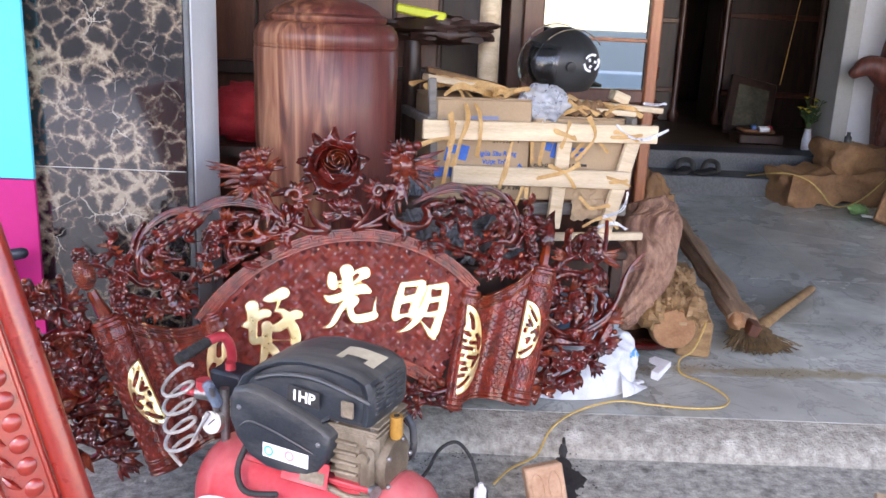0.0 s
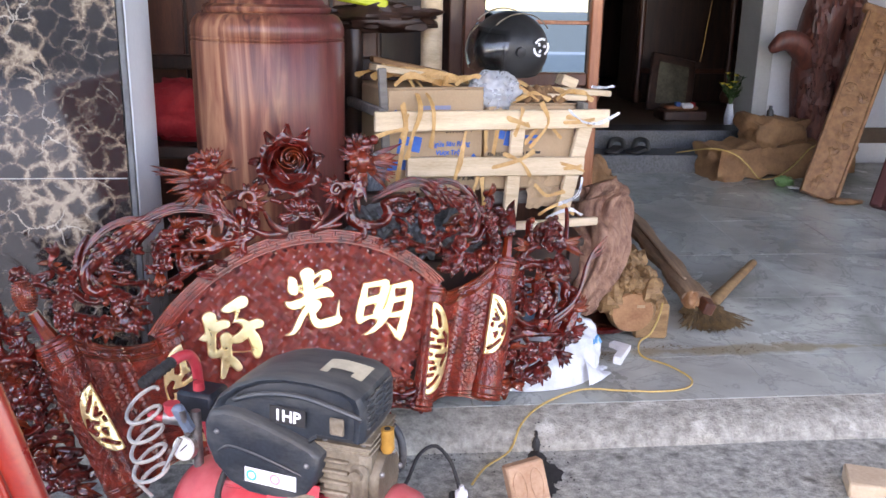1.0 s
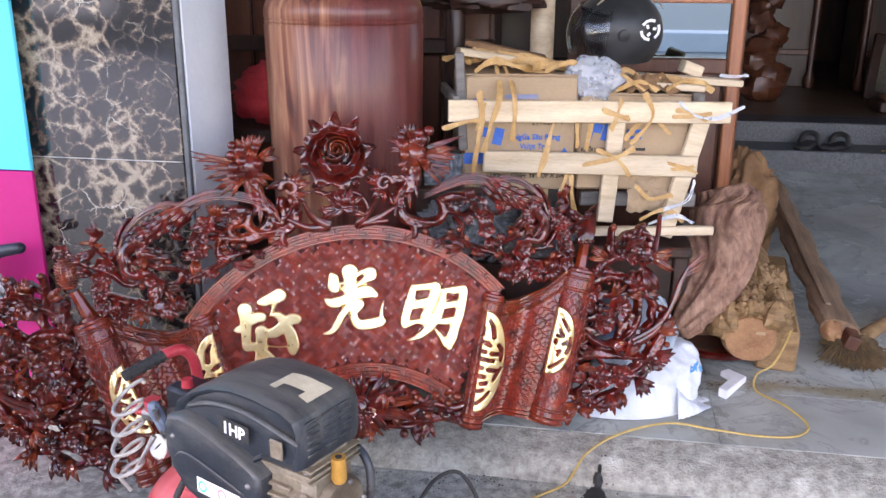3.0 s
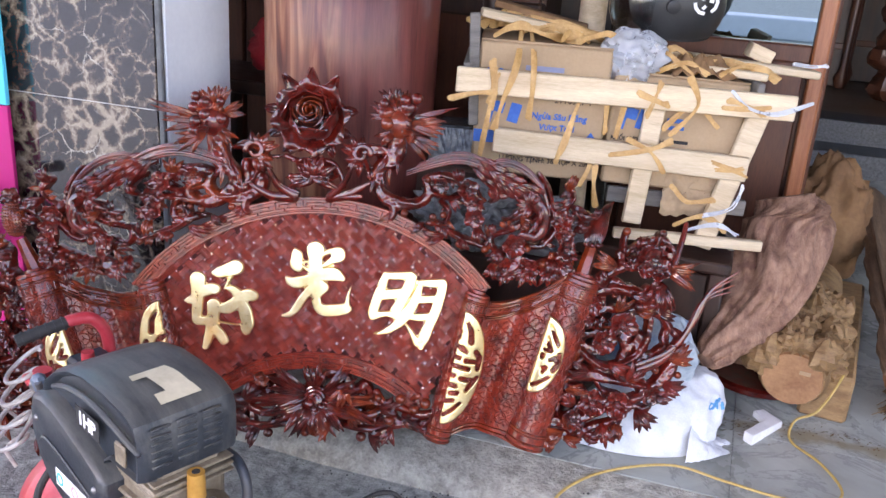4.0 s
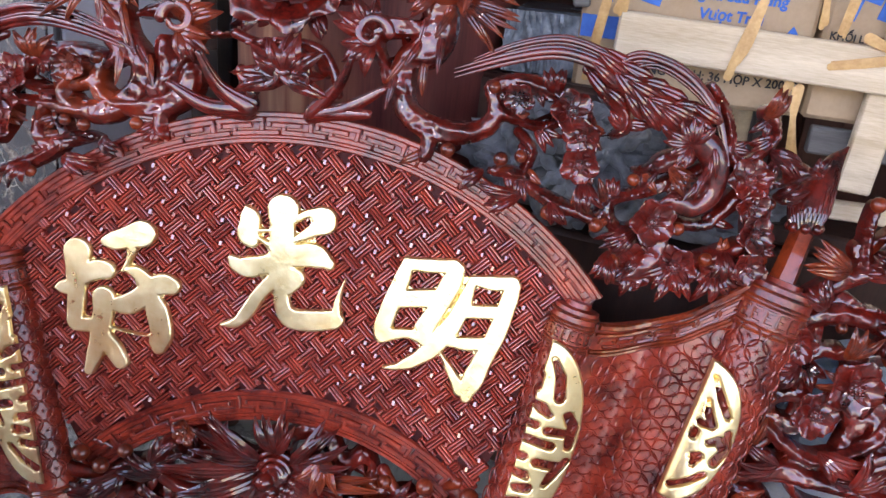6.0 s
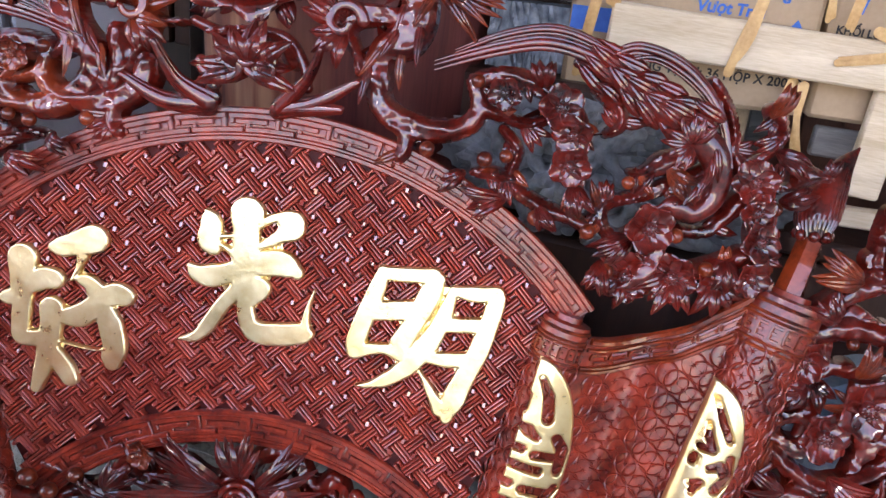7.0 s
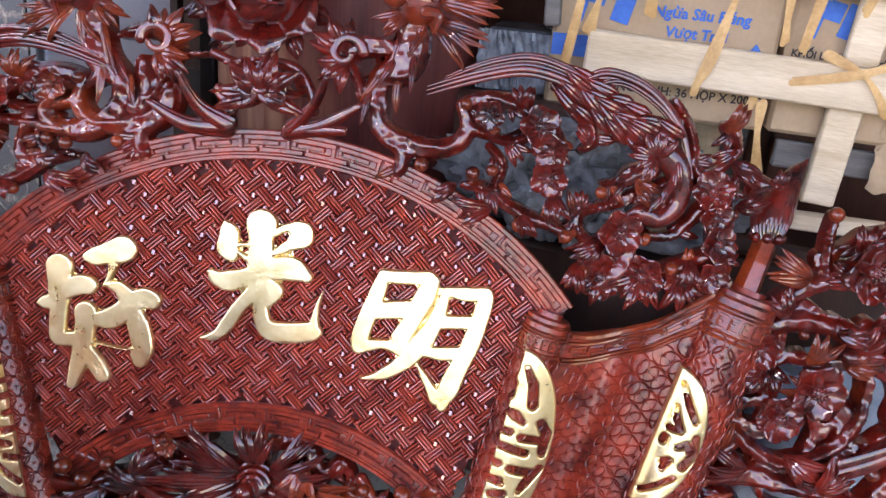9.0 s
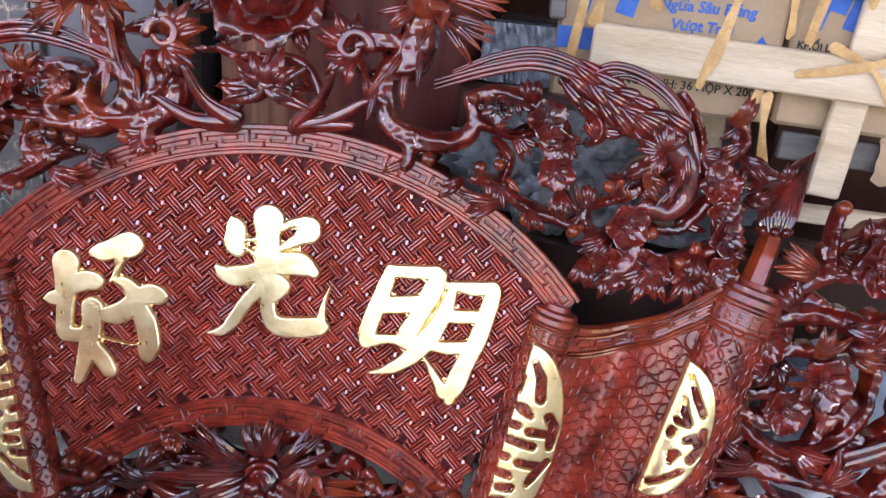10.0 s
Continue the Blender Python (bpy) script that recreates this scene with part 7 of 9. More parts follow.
def build_helmet():
    c = Vector((0.388, 2.86, 1.076))
    m = Matrix.Translation(c) @ Matrix.Rotation(radians(112), 4, "Z") @ Matrix.Rotation(radians(-8), 4, "Y")
    h = thing("helmet", m, "matt black open-face motorcycle helmet with a clear visor, on the crate", "helmet")
    g = Geo()
    n, seg = 18, 40
    vs, fs, ids = [], [], {}
    # the shell faces +y; an opening is left for the face
    for i in range(n + 1):
        th = radians(4 + 122 * i / n)
        for k in range(seg):
            a = math.tau * k / seg
            p = Vector((0.112 * math.sin(th) * math.cos(a), 0.128 * math.sin(th) * math.sin(a), 0.118 * math.cos(th)))
            ids[i, k] = len(vs)
            vs.append(p)
    front = math.pi / 2
    for i in range(n):
        for k in range(seg):
            a = math.tau * (k + 0.5) / seg
            th = 4 + 122 * (i + 0.5) / n
            if abs(a - front) < 0.95 and th > 58:
                continue
            j = (k + 1) % seg
            fs.append((ids[i, k], ids[i + 1, k], ids[i + 1, j], ids[i, j]))
    fs.append(tuple(ids[0, k] for k in range(seg)))
    inner = [v * 0.90 for v in vs]
    k0 = len(vs)
    edges = {}
    for f in fs:
        for a, b in zip(f, f[1:] + f[:1]):
            edges[a, b] = edges.get((a, b), 0) + 1
    rim = [(a, b) for (a, b) in edges if (b, a) not in edges]
    allf = fs + [tuple(q + k0 for q in f[::-1]) for f in fs] + [(b, a, a + k0, b + k0) for a, b in rim]
    part("shell", g.add(vs + inner, allf), HELMET, h)
    trim = Geo()
    for a, b in rim:
        trim.tube([vs[a] * 0.955, vs[b] * 0.955], 0.0065, 6)
    part("edge_trim", trim, RUBBER, h)
    part("lining", Geo().ball((0, -0.006, 0.01), 0.098, 20, (1, 1.12, 1.0)), RUBBER, h)
    clear = glass("smoky_visor", (0.55, 0.58, 0.60), 0.06)
    def vis(u, v):
        a = front - 1.05 + 2.1 * u
        th = radians(56 + 62 * v)
        return (0.121 * math.sin(th) * math.cos(a), (0.137 + 0.012 * v) * math.sin(th) * math.sin(a), 0.126 * math.cos(th))
    vob = part("visor", Geo().sheet(vis, 24, 10, 0.002), clear, h, "clear scratched visor")
    vob.visible_shadow = False
    for s in (-1, 1):
        m2 = frame_of(Vector((s * 0.113, 0.03, 0.012)), (0, 1, 0), (0, 0, s))
        part("visor_pivot", Geo().lathe([(0.016, -0.004), (0.016, 0.006), (0.012, 0.008)], 18, m2), HELMET, h)
    g = Geo()
    m2 = Matrix.Rotation(radians(-90), 4, "Y") @ Matrix.Identity(4)
    for k in range(3):
        a = math.tau * k / 3 + 0.5
        g.tube([Vector((-0.1105, -0.045 + 0.026 * math.cos(a + t), 0.026 + 0.026 * math.sin(a + t))) for t in (0.0, 0.5, 1.0, 1.5)], 0.004, 6, 0.3, normal=(-1, 0, 0))
        g.tube([Vector((-0.1115, -0.045 + 0.008 * math.cos(a), 0.026 + 0.008 * math.sin(a))), Vector((-0.1105, -0.045 + 0.017 * math.cos(a + 0.4), 0.026 + 0.017 * math.sin(a + 0.4)))], 0.004, 6, 0.3, normal=(-1, 0, 0))
    part("side_emblem", g, INK_WHITE, h, "pale round emblem")
    for off in (-0.05, 0.05):
        g = Geo().tube([Vector((off * 1.1 + 0.0, 0.130 * math.sin(t) * 0.985, 0.1205 * math.cos(t) * 0.985)) for t in [-0.9 + 1.7 * i / 14 for i in range(15)]], 0.0022, 6)
        part("stripe", g, ALU, h)
    g = lump((0.322, 2.752, 0.952), (0.072, 0.045, 0.056), 4, 0.30, 60, 1.8, ridge=0.30)
    solid("plastic_bag", g, FILM, "crumpled cloudy plastic bag on top of the crate", "plastic bag", angle=180)


def build_bundles():
    """Wrapped goods behind the panel."""
    blue = surface("grey_foam_sheet", (0.075, 0.082, 0.090), (0.25, 0.27, 0.285), 24, 0.45, 0.6, 70)
    z = floor_z(2.62)
    # added dark box: supplies the darkness below the package and carries it
    solid("low_box", Geo().box((0.09, 2.555, 0.290), (0.40, 0.11, 0.400), bev=0.008), DARK_WOOD, "added dark box standing in for the darkness under the package", "box")
    g = lump((0.084, 2.555, 0.568), (0.186, 0.055, 0.076), 6, 0.20, 100, 3.4, 0.80, ridge=0.35)
    pk = thing("wrapped_package", pose(0.084, 2.555, 0.492), "package wrapped in crumpled grey foam sheet and rope-like folds", "package")
    part("wrapping", g, blue, pk, at_world=True)
    rnd = random.Random(77)
    for k in range(11):
        x0, x1 = -0.09 + 0.018 * k + rnd.uniform(-0.01, 0.01), 0.03 + 0.020 * k + rnd.uniform(-0.03, 0.03)
        pts, rad = [], []
        for i in range(17):
            t = i / 16
            x, zz = x0 + (x1 - x0) * t, 0.498 + 0.136 * (t if k % 3 else 1 - t) + 0.008 * math.sin(5 * t + k)
            e = min(1.0, ((x - 0.084) / 0.210) ** 2 + ((zz - 0.568) / 0.098) ** 2)
            pts.append(Vector((x, 2.555 - 0.080 * math.sqrt(1 - e) + 0.004, zz)))
            rad.append(0.0085 + 0.0026 * math.sin(9.7 * i + k) + rnd.uniform(-0.001, 0.001))
        part("rope_fold", Geo().tube(pts, rad, 10, smooth=3), blue, pk, at_world=True)
    w = thing("wrapped_box", pose(-0.075, 2.70, 0.665, 0, 0, 12), "small box wrapped in crinkled shiny grey plastic film", "box")
    part("body", Geo().box((0, 0, 0.046), (0.113, 0.136, 0.092), bev=0.012), surface("grey_film_wrap", (0.030, 0.038, 0.046), (0.10, 0.12, 0.135), 14, 0.18, 0.5, 80), w)

    def film(u, v):
        x, z = -0.060 + 0.120 * u, 0.004 + 0.086 * v
        return (x + 0.003 * noise.noise((z * 20, 1, 2)), -0.072 - 0.010 * (0.4 - abs(noise.noise((x * 95 + 3 * noise.noise((x * 20, z * 14, 0)), z * 9, 5)))) - 0.003 * noise.noise((x * 160, z * 60, 1)), z)
    part("film_wrap", Geo().sheet(film, 60, 50, -0.002), surface("crinkled_film", (0.07, 0.085, 0.10), (0.20, 0.23, 0.26), 26, 0.14, 0.3, 120), w, "crinkled clear film")
    g = Geo().box((-0.06, 2.72, 0.3825), (0.22, 0.24, 0.565), bev=0.008)
    solid("box_stand", g, DARK_WOOD, "dark wooden box under the wrapped goods", "box")
    st = thing("crate_stand", pose(0.32, 2.80, floor_z(2.8)), "low dark wooden stand under the crate", "stand")
    part("stand_top", Geo().box((0.32, 2.80, 0.480), (0.62, 0.18, 0.030), bev=0.006), DARK_WOOD, st, at_world=True)
    part("front_panel", Geo().box((0.32, 2.735, 0.290), (0.52, 0.016, 0.33), bev=0.004), DARK_WOOD, st, at_world=True)
    for x in (0.04, 0.60):
        for y in (2.735, 2.865):
            part("leg", Geo().box((x, y, 0.290), (0.040, 0.040, 0.352), bev=0.005), DARK_WOOD, st, at_world=True)
    pale = surface("pale_blue_printed_sack", (0.24, 0.31, 0.37), (0.44, 0.51, 0.56), 26, 0.5, 0.3, 120, c3=(0.07, 0.22, 0.38), spots=0.52)
    g = lump((0.475, 2.575, 0.30), (0.105, 0.045, 0.09), 9, 0.25, 36, 2.0, 0.9, ridge=0.3)
    g.box((0.475, 2.585, 0.19), (0.17, 0.07, 0.22), bev=0.03)
    solid("printed_sack", g, pale, "pale blue printed sack standing behind the panel", "sack")
    # white sack slumped at the panel's corner
    z = floor_z(2.50)
    apex = Vector((0.548, 2.600, 0.262 - z))

    def skin(u, v):
        a = math.tau * u
        ph = v * math.pi / 2
        k = math.cos(ph) ** 0.62
        h = math.sin(ph) ** 1.15
        rx, ry = 0.165 + 0.035 * max(0.0, -math.cos(a)), 0.098
        bx, by = rx * math.cos(a), ry * math.sin(a)
        c, s = math.cos(0.30), math.sin(0.30)
        p = Vector((0.488 + k * (bx * c - by * s) + (apex.x - 0.488) * h, 2.548 + k * (bx * s + by * c) + (apex.y - 2.548) * h, z + apex.z * h))
        fold = 0.022 * (0.30 - abs(noise.noise(Vector((p.x * 15, p.y * 15, p.z * 7)) + Vector((3, 1, 0))))) + 0.016 * (0.25 - abs(noise.noise(Vector((p.x * 34 + p.z * 16, p.y * 30, p.z * 18)))))
        d = Vector((math.cos(a + 0.3), math.sin(a + 0.3), 0.35))
        return p + d * fold * min(1.0, 8 * v + 0.2) * min(1.0, 0.3 + 3 * k)
    g = Geo().sheet(skin, 110, 40)
    s = thing("white_sack", pose(0.50, 2.54, z), "crumpled white woven plastic sack slumped on the floor edge", "sack")
    part("bag", g, SACK, s, at_world=True, angle=180)
    g = Geo().sheet(lambda u, v: (0.60 + 0.085 * u + 0.010 * math.sin(v * 9) * u, 2.515 + 0.045 * u + 0.13 * (v - 0.5) * (1 - 0.55 * u * u), floor_z(2.55) + 0.005 + 0.055 * (1 - u) ** 1.5 * (1 - (2 * v - 1) ** 2) + 0.012 * abs(noise.noise((u * 6, v * 5, 1))) * (1 - 0.5 * u)), 24, 20, 0.002)
    part("loose_corner", g, SACK, s, at_world=True)
    ink = surface("sky_blue_ink", (0.06, 0.30, 0.56), (0.10, 0.36, 0.62), 30, 0.6, 0.02)
    for ch, u, t in (("C", 0.880, 0.50), ("Ấ", 0.905, 0.49), ("P", 0.930, 0.47)):
        p = Vector(skin(u, t))
        m = frame_of(p, Vector(skin(u + 0.02, t - 0.01)) - Vector(skin(u - 0.02, t + 0.01)), Vector(skin(u, t + 0.04)) - Vector(skin(u, t - 0.04)))
        part("printed_letter", text_geo(ch, 0.024, 0.004, 0.1, 0.0006), ink, s, at=PLACED[s].inverted() @ m @ Matrix.Translation((-0.006, -0.008, 0.001)))
    # white foam offcut
    z = floor_z(2.62)
    m = Matrix.Translation((0.742, 2.595, z)) @ Matrix.Rotation(radians(56), 4, "Z")
    out = [(0, 0), (0.130, 0.004), (0.142, 0.066), (0.112, 0.074), (0.098, 0.032), (0.004, 0.026)]
    g = Geo().add([(x * k + 0.07 * (1 - k), y * k + 0.03 * (1 - k), h) for h, k in ((0.0, 1.0), (0.022, 1.0), (0.025, 0.97)) for x, y in out], [tuple(range(6))[::-1], tuple(range(12, 18))] + [(r * 6 + i, r * 6 + (i + 1) % 6, r * 6 + 6 + (i + 1) % 6, r * 6 + 6 + i) for r in (0, 1) for i in range(6)])
    solid("foam_offcut", g, WHITE_PLASTIC, "L-shaped white foam offcut on the floor", "offcut", at=m, flat=True)


def build_timber():
    # weathered root
    g = Geo()
    spine = [Vector(p) for p in ((0.735, 2.985, 0.615), (0.752, 2.965, 0.545), (0.738, 2.90, 0.44), (0.690, 2.79, 0.355), (0.635, 2.67, 0.300), (0.612, 2.625, 0.275))]
    rad = [0.060, 0.090, 0.092, 0.068, 0.040, 0.022]
    q, r = curve(spine, rad, 7)
    vs, fs, n = [], [], 84
    for i, p in enumerate(q):
        t = (q[min(i + 1, len(q) - 1)] - q[max(i - 1, 0)]).normalized()
        b = t.cross(Vector((0, 0, 1))).normalized()
        c = b.cross(t)
        for k in range(n):
            a = math.tau * k / n
            tw = a + 0.35 * math.sin(i * 0.22)
            groove = 0.20 * abs(math.sin(3.0 * tw + 0.8 * math.sin(i * 0.22))) + 0.10 * abs(math.sin(8 * tw + 1.4 * math.sin(i * 0.17))) + 0.05 * math.sin(19 * tw + i * 0.2) + 0.30 * noise.noise((math.cos(tw) * 1.6, math.sin(tw) * 1.6, i * 0.12)) - 0.08
            e = r[i] * (0.92 + groove)
            vs.append(p + b * (math.cos(a) * e * 1.1) + c * (math.sin(a) * e))
    for i in range(len(q) - 1):
        for k in range(n):
            j = (k + 1) % n
            fs.append((i * n + k, i * n + j, (i + 1) * n + j, (i + 1) * n + k))
    fs += [tuple(range(n))[::-1], tuple(range((len(q) - 1) * n, len(q) * n))]
    g.add(vs, fs)
    rt = thing("root_wood", pose(0.70, 2.98, floor_z(2.98)), "weathered reddish root wood with deep grain, standing on the floor", "root wood")
    part("grooved_limb", g, ROOT_WOOD, rt, at_world=True, angle=70)
    part("root_foot", Geo().tube([Vector(p) for p in ((0.72, 2.97, 0.50), (0.70, 3.02, 0.3), (0.70, 3.04, 0.11))], [0.08, 0.08, 0.10], 18, smooth=4), ROOT_WOOD, rt, at_world=True)
    z = floor_z(3.75)
    g = lump((0.93, 3.76, z + 0.17), (0.125, 0.12, 0.20), 21, 0.26, 60, 2.2, 0.86, ridge=0.35)
    solid("burlap_sack", g, KRAFT, "full brown burlap sack standing on the floor behind the root", "sack", angle=180)
    # log with rough carving
    z = floor_z(2.72)
    m = Matrix.Translation((0.835, 2.735, z)) @ Matrix.Rotation(radians(-7), 4, "Z") @ Matrix.Rotation(math.atan(0.077), 4, "X")
    lg = thing("carved_log", m, "pale log with a roughly carved top and round sawn end", "log")
    part("plank_base", Geo().box((0.062, 0.36, 0.068), (0.115, 0.62, 0.13), bev=0.008), LOG_WOOD, lg)
    g = Geo().tube([(-0.020, 0.0, 0.128), (-0.02, 0.02, 0.128), (-0.02, 0.3, 0.13), (-0.02, 0.62, 0.12)], [0.074, 0.084, 0.088, 0.080], 26)
    part("trunk", g, LOG_WOOD, lg)
    part("sawn_end", Geo().tube([(-0.020, -0.008, 0.126), (-0.020, 0.010, 0.126)], [0.068, 0.073], 26), CUT_WOOD, lg, "reddish sawn log end")
    part("pale_mark", Geo().box((0.006, -0.0090, 0.150), (0.026, 0.002, 0.010), bev=0.0005), CARDBOARD, lg)
    rnd = random.Random(9)
    for i in range(60):
        a = rnd.uniform(0.1, 3.0)
        y = rnd.uniform(0.015, 0.36)
        r = rnd.uniform(0.018, 0.038)
        part("carved_lump", lump((-0.02 + 0.088 * math.cos(a), y, 0.13 + 0.085 * math.sin(a)), (r, r * 1.3, r), i, 0.5, 18, 3.0, ridge=0.5), LOG_WOOD, lg)
    # beam leaning along the log
    OLD_WOOD = surface("old_grey_brown_wood", (0.105, 0.060, 0.036), (0.27, 0.170, 0.105), 7, 0.65, 0.3, 90, stretch=(0.6, 5, 5))
    a, b = Vector((1.090, 2.850, 0.228)), Vector((1.110, 4.19, 0.385))
    m = frame_of(a, b - a, (-1, 0, 0.35))
    L = (b - a).length
    beam = thing("old_beam", m, "old split wooden beam lying along the floor, broken at its end", "beam")
    n = 40
    g = Geo().tube([(L * i / n, 0.006 * math.sin(0.5 * i), 0.003 * math.sin(0.9 * i)) for i in range(n + 1)], [0.062 + 0.005 * math.sin(0.7 * i) + 0.003 * math.sin(2.3 * i) for i in range(n + 1)], 14, 0.52)
    part("beam_body", g, OLD_WOOD, beam, angle=25)
    part("split_edge", Geo().box((L / 2 + 0.04, 0.036, 0.032), (L - 0.08, 0.020, 0.012), bev=0.004), OLD_WOOD, beam)
    part("stub", Geo().box((-0.020, -0.028, -0.004), (0.075, 0.038, 0.044), bev=0.004), BROWN_WOOD, beam, "reddish sawn stub")
    part("broken_end", lump((0.006, 0.026, -0.006), (0.048, 0.028, 0.030), 5, 0.30, 22, 2.4, ridge=0.2), CUT_WOOD, beam, "pale broken wood end")
    # broom
    z = floor_z(2.9)
    br = thing("hand_broom", pose(1.15, 2.86, z), "worn fibre hand broom lying on the tiles", "broom")
    g = Geo().tube([(1.17, 2.93, z + 0.050), (1.30, 3.09, z + 0.055), (1.575, 3.43, floor_z(3.43) + 0.022)], [0.026, 0.020, 0.016], 12)
    part("handle", g, LOG_WOOD, br, at_world=True)
    rnd = random.Random(2)
    g = Geo()
    for i in range(620):
        t = rnd.gauss(0.12, 0.42)
        x0, y0 = 1.150 + rnd.uniform(-0.035, 0.035), 2.915 + rnd.uniform(-0.02, 0.02)
        d = Vector((t * 0.13, -0.095 + 0.04 * abs(t), 0))
        k = rnd.uniform(0.7, 1.1)
        p = Vector((x0, y0, z + rnd.uniform(0.01, 0.06)))
        e = p + d * k
        e.z = floor_z(e.y) + rnd.uniform(0.003, 0.022)
        g.tube([p, p.lerp(e, 0.5) + Vector((0, 0, 0.010)), e], [0.0032, 0.0028, 0.0012], 4)
    tagged(part("bristles", g, BRISTLE, br, at_world=True), kind="stuff")
    part("head_binding", lump((1.15, 2.925, z + 0.035), (0.080, 0.045, 0.036), 3, 0.3, 24), BRISTLE, br, at_world=True)


def build_left_corner():
    """A hand truck's grip with a white cloth beside the banner."""
    h = thing("hand_truck", pose(-1.33, 2.14, 0.0), "old hand truck handle beside the banner, a cloth over it", "hand truck")
    part("grip", Geo().tube([(-1.215, 2.19, 0.512), (-1.14, 2.19, 0.545), (-1.075, 2.19, 0.560)], [0.015, 0.0165, 0.015], 14, smooth=4), BLACK_PLASTIC, h, "dark rubber grip", at_world=True)
    part("tube_frame", Geo().tube([(-1.21, 2.19, 0.512), (-1.29, 2.18, 0.47), (-1.33, 2.16, 0.30), (-1.34, 2.14, 0.0)], 0.011, 12, smooth=5), STEEL, h, at_world=True)
    solid("hanging_cloth", lump((-1.185, 2.17, 0.445), (0.055, 0.020, 0.062), 12, 0.3, 36, 2.4, ridge=0.35), SACK, "small white cloth hanging over the hand truck handle", "cloth", angle=180)


def build_litter():
    g = Geo().lathe([(0.01, 0.0), (0.13, 0.0), (0.140, 0.006), (0.142, 0.020), (0.134, 0.026), (0.120, 0.020), (0.01, 0.018)], 48, pose(0.745, 2.925, floor_z(2.925) + 0.004))
    solid("round_tray", g, LACQUER_DEEP, "dark round lacquered tray on the floor under the root", "tray")
    rnd = random.Random(31)
    g = Geo()
    for i in range(150):
        t = rnd.random()
        x, y = 0.80 + 0.62 * t, 2.695 + rnd.gauss(0, 0.016) + 0.02 * math.sin(9 * t)
        if i % 3 == 0:
            x, y = 0.71 + rnd.gauss(0, 0.04), 2.665 + rnd.gauss(0, 0.03)
        a, l = rnd.gauss(0.1, 0.9), rnd.uniform(0.002, 0.012)
        z = floor_z(y) + 0.0026
        g.tube([(x, y, z), (x + l * math.cos(a), y + l * math.sin(a), z + 0.001)], 0.0008, 4)
    solid("straw_litter", g, BRISTLE, "thin scatter of straw bits on the floor tiles", "litter", kind="stuff")
    g = Geo()
    for i in range(60):
        x, y = 0.40 + rnd.gauss(0, 0.030), rnd.uniform(1.96, 2.30)
        r = rnd.uniform(0.0012, 0.0032)
        g.join(lump((x + 0.06 * (2.15 - y), y, 0.001 if y < 2.235 else min(0.06, 0.012 + 0.9 * (y - 2.24))), (r, r * 1.2, r * 0.45), i, 0.4, 10))
    for i in range(80):
        x, y = rnd.gauss(0.08, 0.16), 2.245 - abs(rnd.gauss(0, 0.055))
        r = rnd.uniform(0.0010, 0.0028)
        g.join(lump((x, y, 0.001), (r, r * 1.2, r * 0.45), i, 0.4, 10))
    for k, (x, y, z, rx, ry, rz) in enumerate(((0.392, 2.243, 0.016, 0.010, 0.008, 0.022), (0.396, 2.262, 0.040, 0.005, 0.010, 0.010), (0.388, 2.20, 0.0, 0.022, 0.040, 0.0022), (0.405, 2.12, 0.0, 0.030, 0.050, 0.0020), (0.380, 2.05, 0.0, 0.024, 0.036, 0.0020))):
        g.join(lump((x, y, z), (rx, ry, rz), 60 + k, 0.5, 22, 3.5, ridge=0.3))
    solid("tar_crumbs", g, RUBBER, "scatter of black tar crumbs below the worn step", "tar crumbs", kind="stuff")


